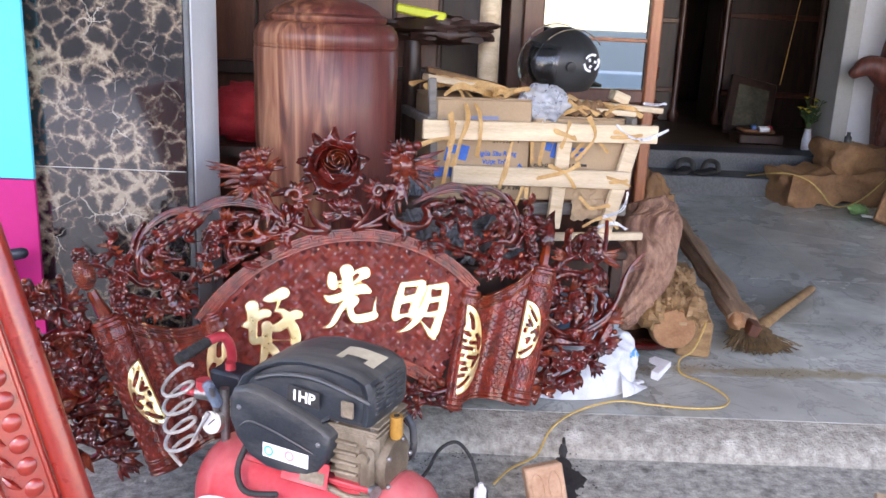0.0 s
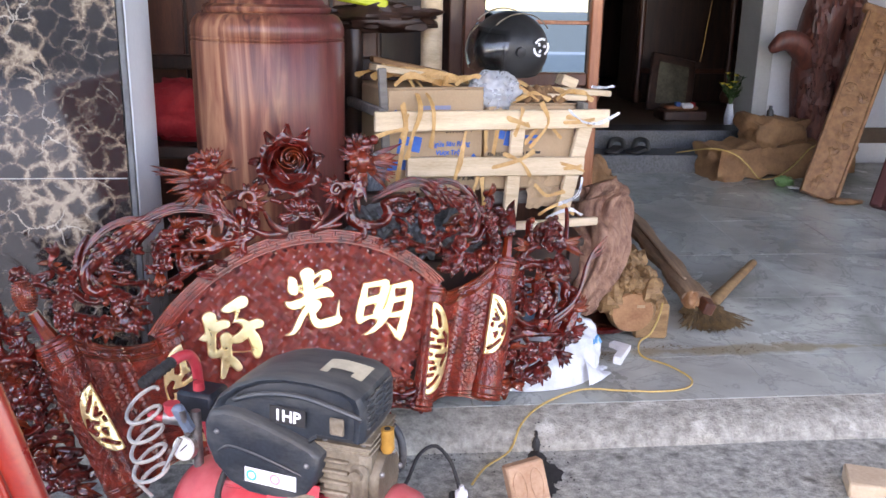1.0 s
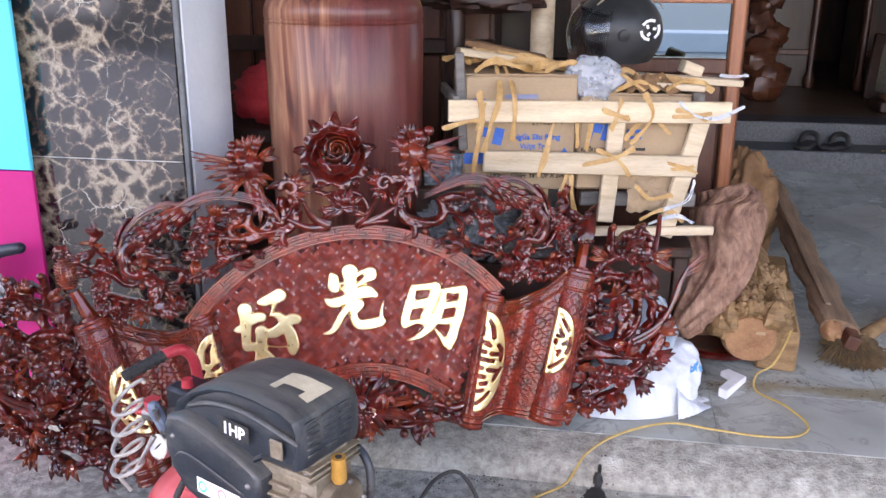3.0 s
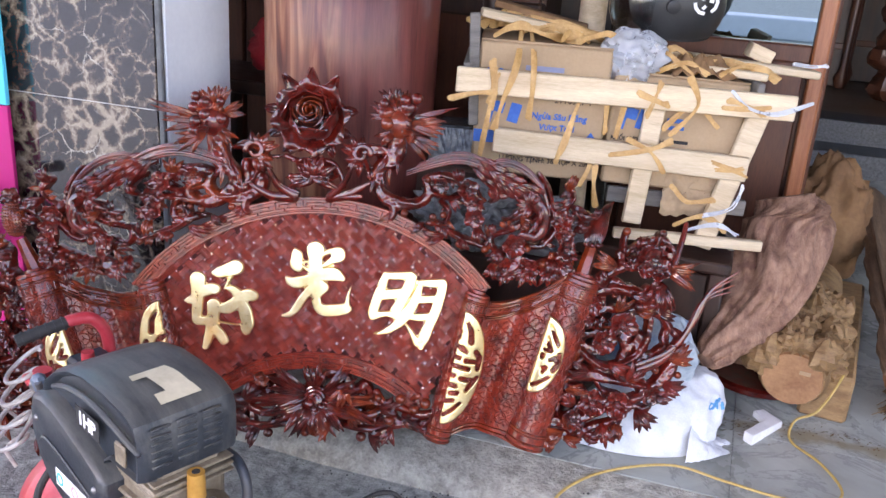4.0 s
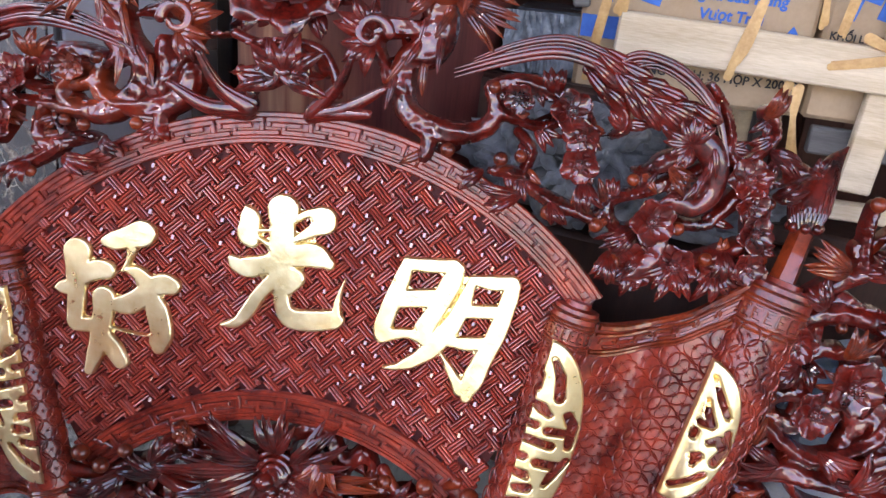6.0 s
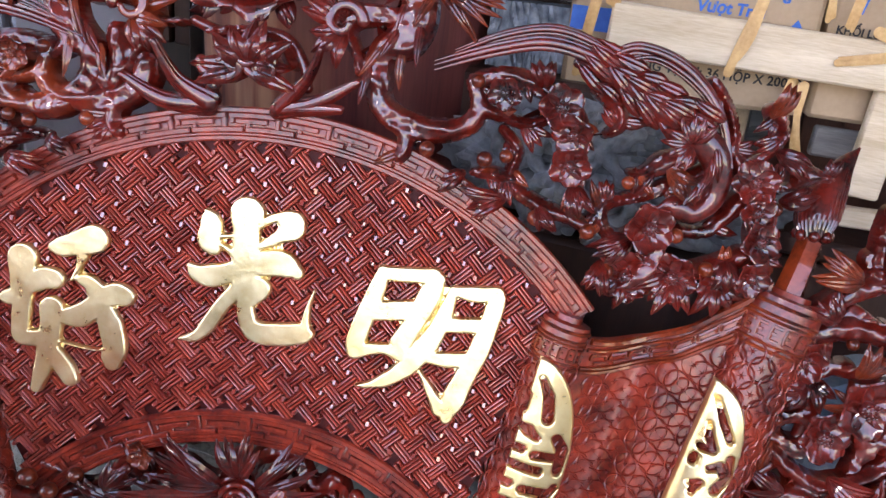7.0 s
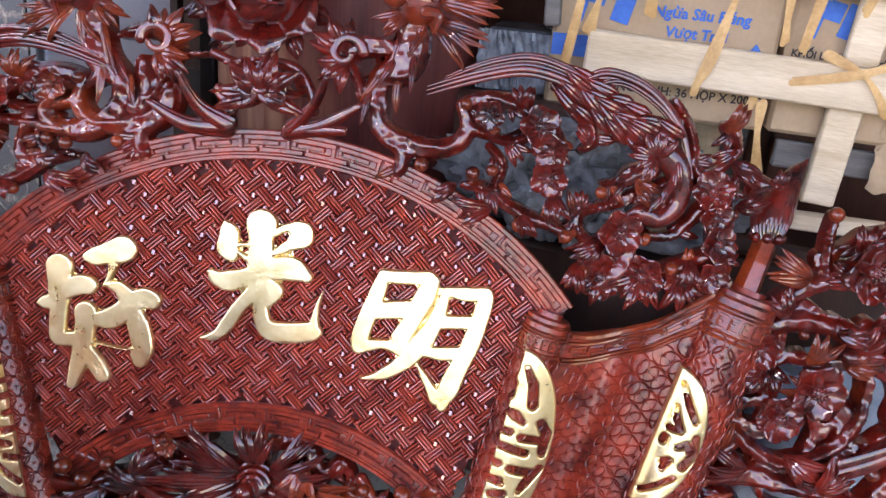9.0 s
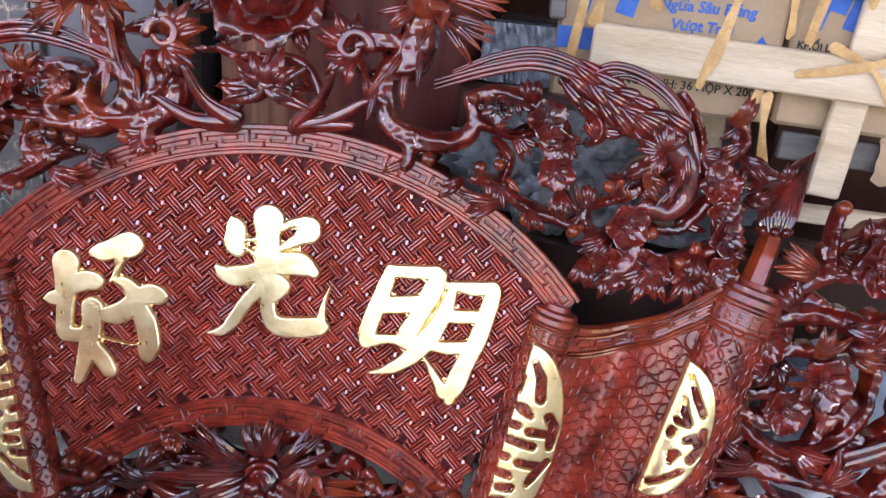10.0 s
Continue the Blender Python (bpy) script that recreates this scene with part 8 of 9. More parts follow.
def build_cables():
    f = floor_z
    pts = [(0.185, 2.06, 0.012), (0.235, 2.15, 0.008), (0.315, 2.225, 0.014), (0.36, 2.29, 0.062), (0.44, 2.37, 0.082), (0.571, 2.437, f(2.437) + 0.008), (0.69, 2.425, f(2.42) + 0.008), (0.80, 2.412, f(2.41) + 0.008), (0.895, 2.425, f(2.43) + 0.008), (0.935, 2.485, f(2.48) + 0.008), (0.895, 2.575, f(2.57) + 0.008), (0.83, 2.645, f(2.64) + 0.008), (0.838, 2.700, f(2.7) + 0.03), (0.885, 2.722, 0.16), (0.925, 2.75, 0.245), (0.94, 2.85, 0.262), (0.95, 3.1, 0.25), (0.97, 3.3, f(3.3) + 0.01)]
    solid("extension_cable", Geo().tube([Vector(p) for p in pts], 0.0032, 8, smooth=8), CORD_YELLOW, "thin yellow extension cable trailing over the step", "cable")
    pts = [(-0.055, 1.72, 0.155), (0.00, 1.86, 0.145), (0.035, 1.93, 0.175), (0.078, 1.965, 0.178), (0.115, 1.965, 0.135), (0.135, 1.955, 0.075), (0.138, 1.950, 0.058)]
    solid("power_cord", Geo().tube([Vector(p) for p in pts], 0.0046, 8, smooth=8), RUBBER, "black power cord arching from the compressor to a plug", "cord")
    p = thing("plug", pose(0.142, 1.950, 0.0), "white plug in a socket adapter on the street", "plug")
    part("socket", Geo().box((0.0, 0.02, 0.012), (0.046, 0.10, 0.024), bev=0.006), RUBBER, p)
    part("plug_body", Geo().box((0, 0, 0.044), (0.030, 0.026, 0.044), bev=0.007), WHITE_PLASTIC, p)
    part("cable_boot", Geo().tube([(0, 0, 0.062), (0, 0, 0.076)], [0.009, 0.006], 10), WHITE_PLASTIC, p)
    m = Matrix.Translation((0.306, 1.955, 0.064)) @ Matrix.Rotation(radians(8), 4, "Z") @ Matrix.Rotation(radians(-18), 4, "X") @ Matrix.Rotation(radians(-9), 4, "Y")
    b = thing("brick_piece", pose(0.306, 1.955, 0.0), "broken terracotta brick piece propped on the street", "brick")
    part("block", Geo().box((0, 0, 0), (0.098, 0.042, 0.125), m, 0.005), BRICK, b, at_world=True)
    for s in (-0.022, 0.022):
        part("moulded_ring", Geo().tube([m @ Vector((s + 0.016 * math.cos(a), -0.0215, 0.006 + 0.040 * math.sin(a))) for a in [math.tau * i / 16 for i in range(17)]], 0.0022, 6), BRICK, b, at_world=True)
    m = pose(1.262, 1.945, 0.024, 0, 0, -22)
    g = Geo().box((0, 0, 0), (0.21, 0.11, 0.045), m, 0.005)
    solid("pale_block", g, surface("pale_clay", (0.46, 0.34, 0.23), (0.58, 0.46, 0.33), 12, 0.8, 0.3), "pale clay block lying on the street", "block")


build_urn()
build_banner()
build_red_board()
build_cabinets()
build_crate()
build_helmet()
build_bundles()
build_timber()
build_left_corner()
build_litter()
build_cables()


# ---- the air compressor ----
def build_compressor():
    m = Matrix(((0.9142, 0.4053, 0, -0.2141), (-0.4053, 0.9142, 0, 1.6085), (0, 0, 1, 0), (0, 0, 0, 1)))
    c = thing("air_compressor", m, "dusty red and black portable air compressor on the street", "air compressor")
    cz, r = 0.205, 0.115
    along = Matrix.Translation((0, 0.0, cz)) @ Matrix.Rotation(radians(90), 4, "Y")
    prof = [(0.002, -0.275), (0.05, -0.272), (0.085, -0.258), (0.106, -0.235), (r, -0.205), (r + 0.0015, -0.200), (r, -0.195), (r, 0.175), (r + 0.0015, 0.180), (r, 0.185), (0.106, 0.215), (0.085, 0.238), (0.05, 0.252), (0.002, 0.255)]
    tank = part("tank", Geo().lathe(prof, 48, along), RED_PAINT, c, "glossy red pressure tank")
    part("tank_emblem", Geo().tube([Vector((-0.16 + 0.07 * math.cos(a), -0.1165 * math.cos(0.25 * math.sin(a)), cz + 0.03 * math.sin(a))) for a in [math.tau * i / 24 for i in range(25)]], 0.004, 6, 0.3, normal=(0, -1, 0)), INK_WHITE, tank)
    for x in (-0.20, 0.16):
        for y in (-0.075, 0.075):
            if x < 0:
                w = part("wheel", Geo().lathe([(0.03, -0.016), (0.052, -0.018), (0.060, -0.012), (0.060, 0.012), (0.052, 0.018), (0.03, 0.016)], 28, Matrix.Translation((x, y * 1.75, 0.060)) @ Matrix.Rotation(radians(90), 4, "X")), RUBBER, c)
                part("hub", Geo().lathe([(0.005, -0.018), (0.030, -0.018), (0.030, 0.018), (0.005, 0.018)], 18, Matrix.Translation((x, y * 1.75, 0.060)) @ Matrix.Rotation(radians(90), 4, "X")), RED_PAINT, w)
            else:
                part("foot", Geo().tube([(x, y, 0.0), (x, y, 0.03), (x, y * 0.85, 0.12)], [0.022, 0.018, 0.012], 12), RUBBER, c)
    part("axle", Geo().tube([(-0.20, -0.14, 0.06), (-0.20, 0.14, 0.06)], 0.008, 10), STEEL, c)
    part("axle_bracket", Geo().box((-0.20, 0, 0.085), (0.04, 0.16, 0.05), bev=0.004), RED_PAINT, c)
    part("saddle", Geo().box((0.0, 0.0, 0.318), (0.30, 0.15, 0.012), bev=0.003), RED_PAINT, c)
    # motor cover
    side = [(0.152, 0.452), (0.156, 0.470), (0.156, 0.520), (0.148, 0.540), (0.122, 0.552), (0.06, 0.560), (0.0, 0.560), (-0.05, 0.550), (-0.10, 0.528), (-0.14, 0.498), (-0.160, 0.462), (-0.163, 0.425), (-0.150, 0.385), (-0.122, 0.350), (-0.085, 0.334), (-0.04, 0.332), (0.0, 0.345), (0.030, 0.368), (0.045, 0.400), (0.052, 0.440), (0.07, 0.452)]
    mx, mz = -0.01, 0.455

    def ring(y, k, drop=0.0):
        return [(mx + (x - mx) * k, y, mz + (z - mz) * k - drop * max(0.0, z - 0.50)) for x, z in side]
    rings = [ring(-0.068, 0.86), ring(-0.076, 0.91), ring(-0.078, 0.955), ring(-0.070, 0.992), ring(-0.058, 1.0), ring(0.0, 1.004), ring(0.058, 1.0), ring(0.072, 0.985), ring(0.080, 0.95), ring(0.082, 0.88)]
    n = len(side)
    g = Geo()
    fs = [(i * n + k, i * n + (k + 1) % n, (i + 1) * n + (k + 1) % n, (i + 1) * n + k) for i in range(len(rings) - 1) for k in range(n)]
    fs += [tuple(range(n))[::-1], tuple(range((len(rings) - 1) * n, len(rings) * n))]
    g.add([p for q in rings for p in q], [f[::-1] for f in fs])
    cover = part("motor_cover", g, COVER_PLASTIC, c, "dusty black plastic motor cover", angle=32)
    lobe = [(-0.158, 0.452), (-0.148, 0.474), (-0.120, 0.482), (-0.085, 0.480), (-0.040, 0.468), (0.020, 0.448), (0.064, 0.430), (0.076, 0.418), (0.074, 0.395), (0.066, 0.366), (0.052, 0.342), (0.026, 0.326), (-0.020, 0.320), (-0.070, 0.322), (-0.110, 0.338), (-0.142, 0.372), (-0.158, 0.412)]
    cx, cz2 = -0.040, 0.402
    steps = ((-0.058, 1.0), (-0.086, 1.0), (-0.0925, 0.975), (-0.096, 0.93), (-0.0965, 0.80))
    rings = [[(cx + (x - cx) * k, y, cz2 + (z - cz2) * k) for x, z in lobe] for y, k in steps]
    n = len(lobe)
    fs = [(a * n + k, a * n + (k + 1) % n, (a + 1) * n + (k + 1) % n, (a + 1) * n + k) for a in range(len(rings) - 1) for k in range(n)]
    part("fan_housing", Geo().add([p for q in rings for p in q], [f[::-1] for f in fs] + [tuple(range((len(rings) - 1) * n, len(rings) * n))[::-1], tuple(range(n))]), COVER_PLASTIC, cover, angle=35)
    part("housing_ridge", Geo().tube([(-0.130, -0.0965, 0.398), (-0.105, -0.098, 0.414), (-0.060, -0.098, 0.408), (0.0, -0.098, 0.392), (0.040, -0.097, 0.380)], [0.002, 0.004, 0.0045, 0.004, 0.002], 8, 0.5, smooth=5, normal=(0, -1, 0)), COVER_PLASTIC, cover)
    part("top_rim", Geo().tube([(-0.10, -0.078, 0.500), (-0.04, -0.081, 0.522), (0.04, -0.081, 0.528), (0.13, -0.079, 0.508), (0.150, -0.076, 0.50)], 0.005, 8, smooth=5), COVER_PLASTIC, cover)
    face = Matrix.Rotation(radians(90), 4, "X")
    part("mark_patch", Geo().box((0, 0, 0), (0.072, 0.034, 0.0010), bev=0.0003), INK_BLACK, cover, "plain black patch", at=Matrix.Translation((0.008, -0.0796, 0.485)) @ Matrix.Rotation(radians(2), 4, "Y") @ face)
    part("power_mark", text_geo("1HP", 0.031, 0.0004, 0, 0.0008), INK_WHITE, cover, "white power lettering", at=Matrix.Translation((0.008, -0.0805, 0.484)) @ Matrix.Rotation(radians(2), 4, "Y") @ face)
    part("sticker", Geo().box((0, 0, 0), (0.105, 0.030, 0.0012), bev=0.0003), INK_WHITE, cover, "white sticker strip", at=Matrix.Translation((-0.022, -0.0975, 0.362)) @ Matrix.Rotation(radians(2), 4, "Y") @ face)
    for x, col in ((-0.060, surface("teal_ink", (0.02, 0.40, 0.42), (0.03, 0.46, 0.48), 20, 0.5, 0.02)), (-0.012, surface("pink_ink", (0.55, 0.25, 0.30), (0.62, 0.32, 0.36), 20, 0.5, 0.02))):
        part("sticker_ring", Geo().tube([(x + 0.009 * math.cos(a), -0.0985, 0.363 + 0.009 * math.sin(a)) for a in [math.tau * i / 16 for i in range(17)]], 0.0022, 6, 0.3, normal=(0, -1, 0)), col, cover)
    for x, z in ((0.052, 0.402), (-0.130, 0.440)):
        part("cover_screw", Geo().ball((x, -0.096, z), 0.0055, 10), GUNMETAL, cover)
    lab = surface("worn_pale_label", (0.50, 0.44, 0.31), (0.66, 0.59, 0.44), 14, 0.6, 0.1, 90, c3=(0.16, 0.15, 0.13), spots=0.60)

    def top_z(x):
        return 0.5634 - 0.80 * max(0.0, x - 0.070) ** 1.5 - 0.002 * max(0.0, 0.07 - x)
    g = Geo()
    for x0, x1, ya, yb, yc, yd in ((0.052, 0.068, -0.034, -0.037, 0.026, 0.022), (0.068, 0.110, -0.016, -0.010, 0.030, 0.026), (0.110, 0.132, -0.028, -0.030, 0.034, 0.031)):
        for k in range(4):
            u, v = x0 + (x1 - x0) * k / 4, x0 + (x1 - x0) * (k + 1) / 4
            p, q = k / 4, (k + 1) / 4
            g.add([(u, ya + (yb - ya) * p, top_z(u)), (v, ya + (yb - ya) * q, top_z(v)), (v, yd + (yc - yd) * q, top_z(v)), (u, yd + (yc - yd) * p, top_z(u))], [(0, 1, 2, 3)])
    part("top_label", g, lab, cover, "worn pale label remains")
    for j in range(6):
        for k in range(3):
            y = -0.046 + 0.040 * k
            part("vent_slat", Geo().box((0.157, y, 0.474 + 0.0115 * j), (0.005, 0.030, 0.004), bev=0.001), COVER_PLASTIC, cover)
    part("latch", Geo().box((0.105, -0.079, 0.480), (0.028, 0.006, 0.034), bev=0.003), ALU, c)
    # pump
    part("crankcase", Geo().box((0.105, 0.0, 0.365), (0.105, 0.125, 0.15), bev=0.018), ALU, c, "dirty cast aluminium crankcase")
    part("cylinder", Geo().box((0.108, 0.0, 0.445), (0.090, 0.105, 0.035), bev=0.010), ALU, c)
    for j in range(5):
        part("cooling_fin", Geo().box((0.088, -0.064, 0.318 + 0.0215 * j), (0.066, 0.016, 0.0075), bev=0.0025), ALU, c)
    part("side_boss", Geo().box((0.140, -0.062, 0.350), (0.034, 0.018, 0.105), bev=0.008), ALU, c)
    part("side_boss", Geo().tube([(0.138, -0.070, 0.385), (0.138, -0.078, 0.385)], [0.013, 0.011], 16), ALU, c)
    for j in range(3):
        part("cooling_fin", Geo().box((0.108, 0.0, 0.424 + 0.011 * j), (0.112, 0.128, 0.0045), bev=0.0015), ALU, c)
    part("head_bolt", Geo().tube([(0.070, -0.055, 0.438), (0.070, -0.055, 0.462)], 0.006, 6), GUNMETAL, c)
    part("head_bolt", Geo().tube([(0.146, -0.055, 0.438), (0.146, -0.055, 0.458)], 0.006, 6), GUNMETAL, c)
    part("case_web", Geo().tube([(0.058, -0.068, 0.300), (0.105, -0.070, 0.292), (0.152, -0.066, 0.300)], 0.007, 10, smooth=4), ALU, c)
    part("crank_cover", Geo().tube([(0.150, 0.005, 0.345), (0.166, 0.005, 0.345), (0.172, 0.005, 0.345)], [0.062, 0.060, 0.054], 28), ALU, c)
    for a in range(5):
        part("bolt", Geo().ball((0.174, 0.005 + 0.051 * math.cos(a * 1.2566), 0.345 + 0.051 * math.sin(a * 1.2566)), 0.006, 8), GUNMETAL, c)
    part("oil_cap", Geo().tube([(0.172, -0.004, 0.405), (0.172, -0.004, 0.412), (0.172, -0.004, 0.452)], [0.010, 0.0135, 0.0125], 18), BRASS, c, "brass-yellow breather cap")
    # solid black disc put in for the darkness of the cap's opening
    part("cap_hole", Geo().tube([(0.172, -0.004, 0.4515), (0.172, -0.004, 0.4535)], 0.006, 12), RUBBER, c)
    part("head_pipe", Geo().tube([(0.10, 0.082, 0.42), (0.140, 0.086, 0.415), (0.166, 0.084, 0.385), (0.168, 0.080, 0.33), (0.13, 0.085, 0.30)], 0.008, 12, smooth=6), BLACK_PLASTIC, c)
    part("sight_glass", Geo().tube([(0.155, -0.062, 0.315), (0.163, -0.066, 0.315)], [0.014, 0.013], 16), GUNMETAL, c)
    part("gasket", Geo().box((0.102, 0, 0.430), (0.115, 0.130, 0.010), bev=0.003), ALU, c)
    part("rating_plate", Geo().box((0, 0, 0), (0.105, 0.050, 0.004), bev=0.0015), RED_PAINT, c, "red rating plate", at=Matrix.Translation((0.020, -0.092, 0.335)) @ Matrix.Rotation(radians(-14), 4, "X") @ face)
    part("plate_field", Geo().box((0, 0, 0), (0.055, 0.024, 0.002), bev=0.0005), ALU, c, at=Matrix.Translation((0.038, -0.0955, 0.330)) @ Matrix.Rotation(radians(-14), 4, "X") @ face)
    # handle, switch, gauge, hose
    part("handle_tube", Geo().tube([(-0.262, 0.098, 0.260), (-0.290, 0.110, 0.34), (-0.303, 0.111, 0.41), (-0.303, 0.104, 0.465), (-0.304, 0.078, 0.498), (-0.312, 0.040, 0.499)], 0.0112, 14, smooth=6), RED_PAINT, c, "bent red handle tube")
    part("grip", Geo().tube([(-0.311, 0.044, 0.499), (-0.319, 0.0, 0.490), (-0.328, -0.044, 0.480)], [0.0106, 0.0108, 0.0106], 16), RUBBER, c, "ribbed black rubber grip")
    for k in range(6):
        t = 0.12 + 0.15 * k
        q = Vector((-0.311 - 0.017 * t, 0.044 - 0.088 * t, 0.499 - 0.019 * t))
        d = Vector((-0.017, -0.088, -0.019)).normalized()
        part("grip_rib", Geo().tube([q - d * 0.0018, q + d * 0.0018], 0.0128, 16), RUBBER, c)
    part("pressure_switch", Geo().box((-0.262, 0.062, 0.408), (0.085, 0.070, 0.062), bev=0.007), BLACK_PLASTIC, c)
    part("switch_knob", Geo().tube([(-0.262, 0.050, 0.436), (-0.262, 0.050, 0.456)], [0.012, 0.011], 14), RED_PAINT, c)
    part("regulator", Geo().tube([(-0.245, -0.012, 0.395), (-0.262, -0.02, 0.41), (-0.290, -0.034, 0.412)], [0.016, 0.017, 0.014], 14), GUNMETAL, c)
    part("regulator_knob", Geo().tube([(-0.275, -0.025, 0.405), (-0.275, -0.025, 0.440)], [0.015, 0.016], 16), RED_PAINT, c, "red regulator knob")
    part("valve_tap", Geo().box((-0.305, -0.035, 0.412), (0.035, 0.020, 0.014), bev=0.004), RED_PAINT, c)
    part("manifold", Geo().tube([(-0.225, -0.02, 0.300), (-0.225, -0.02, 0.43)], 0.010, 12), GUNMETAL, c)
    part("relief_valve", Geo().tube([(-0.235, -0.035, 0.385), (-0.235, -0.05, 0.440)], [0.008, 0.006], 10), GUNMETAL, c)
    d = Vector((0.05, -1.0, 0.30)).normalized()
    p = Vector((-0.238, -0.035, 0.356))
    gauge = part("gauge", Geo().tube([p, p + d * 0.016], [0.024, 0.024], 24), STEEL, c)
    part("dial", Geo().tube([p + d * 0.0155, p + d * 0.0172], [0.0205, 0.0205], 24), INK_WHITE, gauge, "white pressure dial")
    part("needle", Geo().tube([p + d * 0.0185 + Vector((-0.010, 0, -0.010)), p + d * 0.0185 + Vector((0.010, 0, 0.010))], 0.0012, 6), INK_BLACK, gauge)
    hosemat = surface("clear_hose", (0.34, 0.315, 0.295), (0.50, 0.47, 0.44), 20, 0.2, 0.05)
    pts = []
    for i in range(86):
        t = i / 85
        a = math.tau * 4.4 * t + 0.5
        ctr = Vector((-0.345, -0.025, 0.440)).lerp(Vector((-0.285, -0.090, 0.298)), t)
        pts.append(ctr + Vector((0.034 * math.cos(a), 0.028 * math.sin(a), 0.020 * math.sin(a + 0.7))))
    pts.append(pts[-1] + Vector((0.02, 0.01, -0.03)))
    part("coil_hose", Geo().tube(pts, 0.0041, 8), hosemat, c, "clear coiled air hose")
    part("blow_gun", Geo().tube([(-0.240, -0.055, 0.385), (-0.250, -0.070, 0.355), (-0.262, -0.085, 0.325)], [0.006, 0.004, 0.003], 8), GUNMETAL, c)
    part("drain_hose", Geo().tube([(-0.125, -0.07, 0.36), (-0.13, -0.105, 0.31), (-0.10, -0.122, 0.275), (-0.03, -0.118, 0.285)], 0.0065, 8, smooth=6), RUBBER, c)
    # a second, blue-grey blow gun body
    part("gun_body", Geo().box((0, 0, 0), (0.024, 0.022, 0.062), pose(-0.240, -0.040, 0.420, 10, -22, 0), 0.006), surface("blue_grey_plastic", (0.12, 0.17, 0.24), (0.20, 0.26, 0.34), 12, 0.4, 0.05), c)


build_compressor()


# ---- the shop and the far side of the porch ----
def parcel(c, size, seed, turn=0.0):
    """A paper-wrapped parcel with crumpled sides."""
    m = Matrix.Translation(c) @ Matrix.Rotation(radians(turn), 4, "Z")
    g = Geo()
    n = 12
    def face(fn):
        g.sheet(fn, n, n)
    def bulge(p):
        q = Vector(p)
        e = noise.noise(q * 7 + Vector((seed, 0, 0))) * 0.060 + noise.noise(q * 19 + Vector((0, seed, 0))) * 0.022
        d = Vector((q.x / size[0], q.y / size[1], q.z / size[2]))
        r = 1 - 0.10 * (d.length ** 4) * 2.2
        return q * r + d.normalized() * e
    hx, hy, hz = (s / 2 for s in size)
    for sgn in (-1, 1):
        face(lambda u, v: bulge(((u * 2 - 1) * hx * sgn, (v * 2 - 1) * hy, sgn * hz)))
        face(lambda u, v: bulge(((u * 2 - 1) * hx * -sgn, sgn * hy, (v * 2 - 1) * hz)))
        face(lambda u, v: bulge((sgn * hx, (u * 2 - 1) * hy * sgn, (v * 2 - 1) * hz)))
    g.v = [tuple(m @ Vector(p)) for p in g.v]
    return g


def build_parcels():
    for c, s, sd, t, lab in (((2.09, 4.90, 0.365), (0.32, 0.26, 0.20), 1, 14, "low"), ((2.46, 4.98, 0.375), (0.46, 0.30, 0.20), 2, -8, "broad"), ((2.40, 5.02, 0.525), (0.40, 0.24, 0.16), 3, 12, "upper"), ((2.74, 5.02, 0.365), (0.30, 0.26, 0.18), 4, 20, "small")):
        solid("paper_parcel", weld(parcel(c, s, sd, t)), KRAFT, f"{lab} crumpled brown paper parcel tied with yellow cord", "parcel", "paper parcels")
    pts = [(1.80, 4.96, 0.400), (1.93, 4.76, 0.455), (2.06, 4.75, 0.425), (2.146, 4.75, 0.362), (2.234, 4.76, 0.280), (2.35, 4.77, 0.296), (2.445, 4.78, 0.362), (2.536, 4.80, 0.45), (2.64, 4.86, 0.47)]
    solid("yellow_cord", Geo().tube([Vector(p) for p in pts], 0.0042, 6, smooth=6), CORD_YELLOW, "yellow cord draped round the paper parcels", "cord")
    solid("small_bottle", Geo().lathe([(0.018, 0), (0.020, 0.01), (0.020, 0.05), (0.010, 0.062), (0.010, 0.08)], 14, pose(2.40, 5.06, 0.585)), surface("dark_glass", (0.03, 0.035, 0.04), (0.06, 0.065, 0.07), 10, 0.15, 0.0), "small dark glass bottle on a parcel", "bottle")


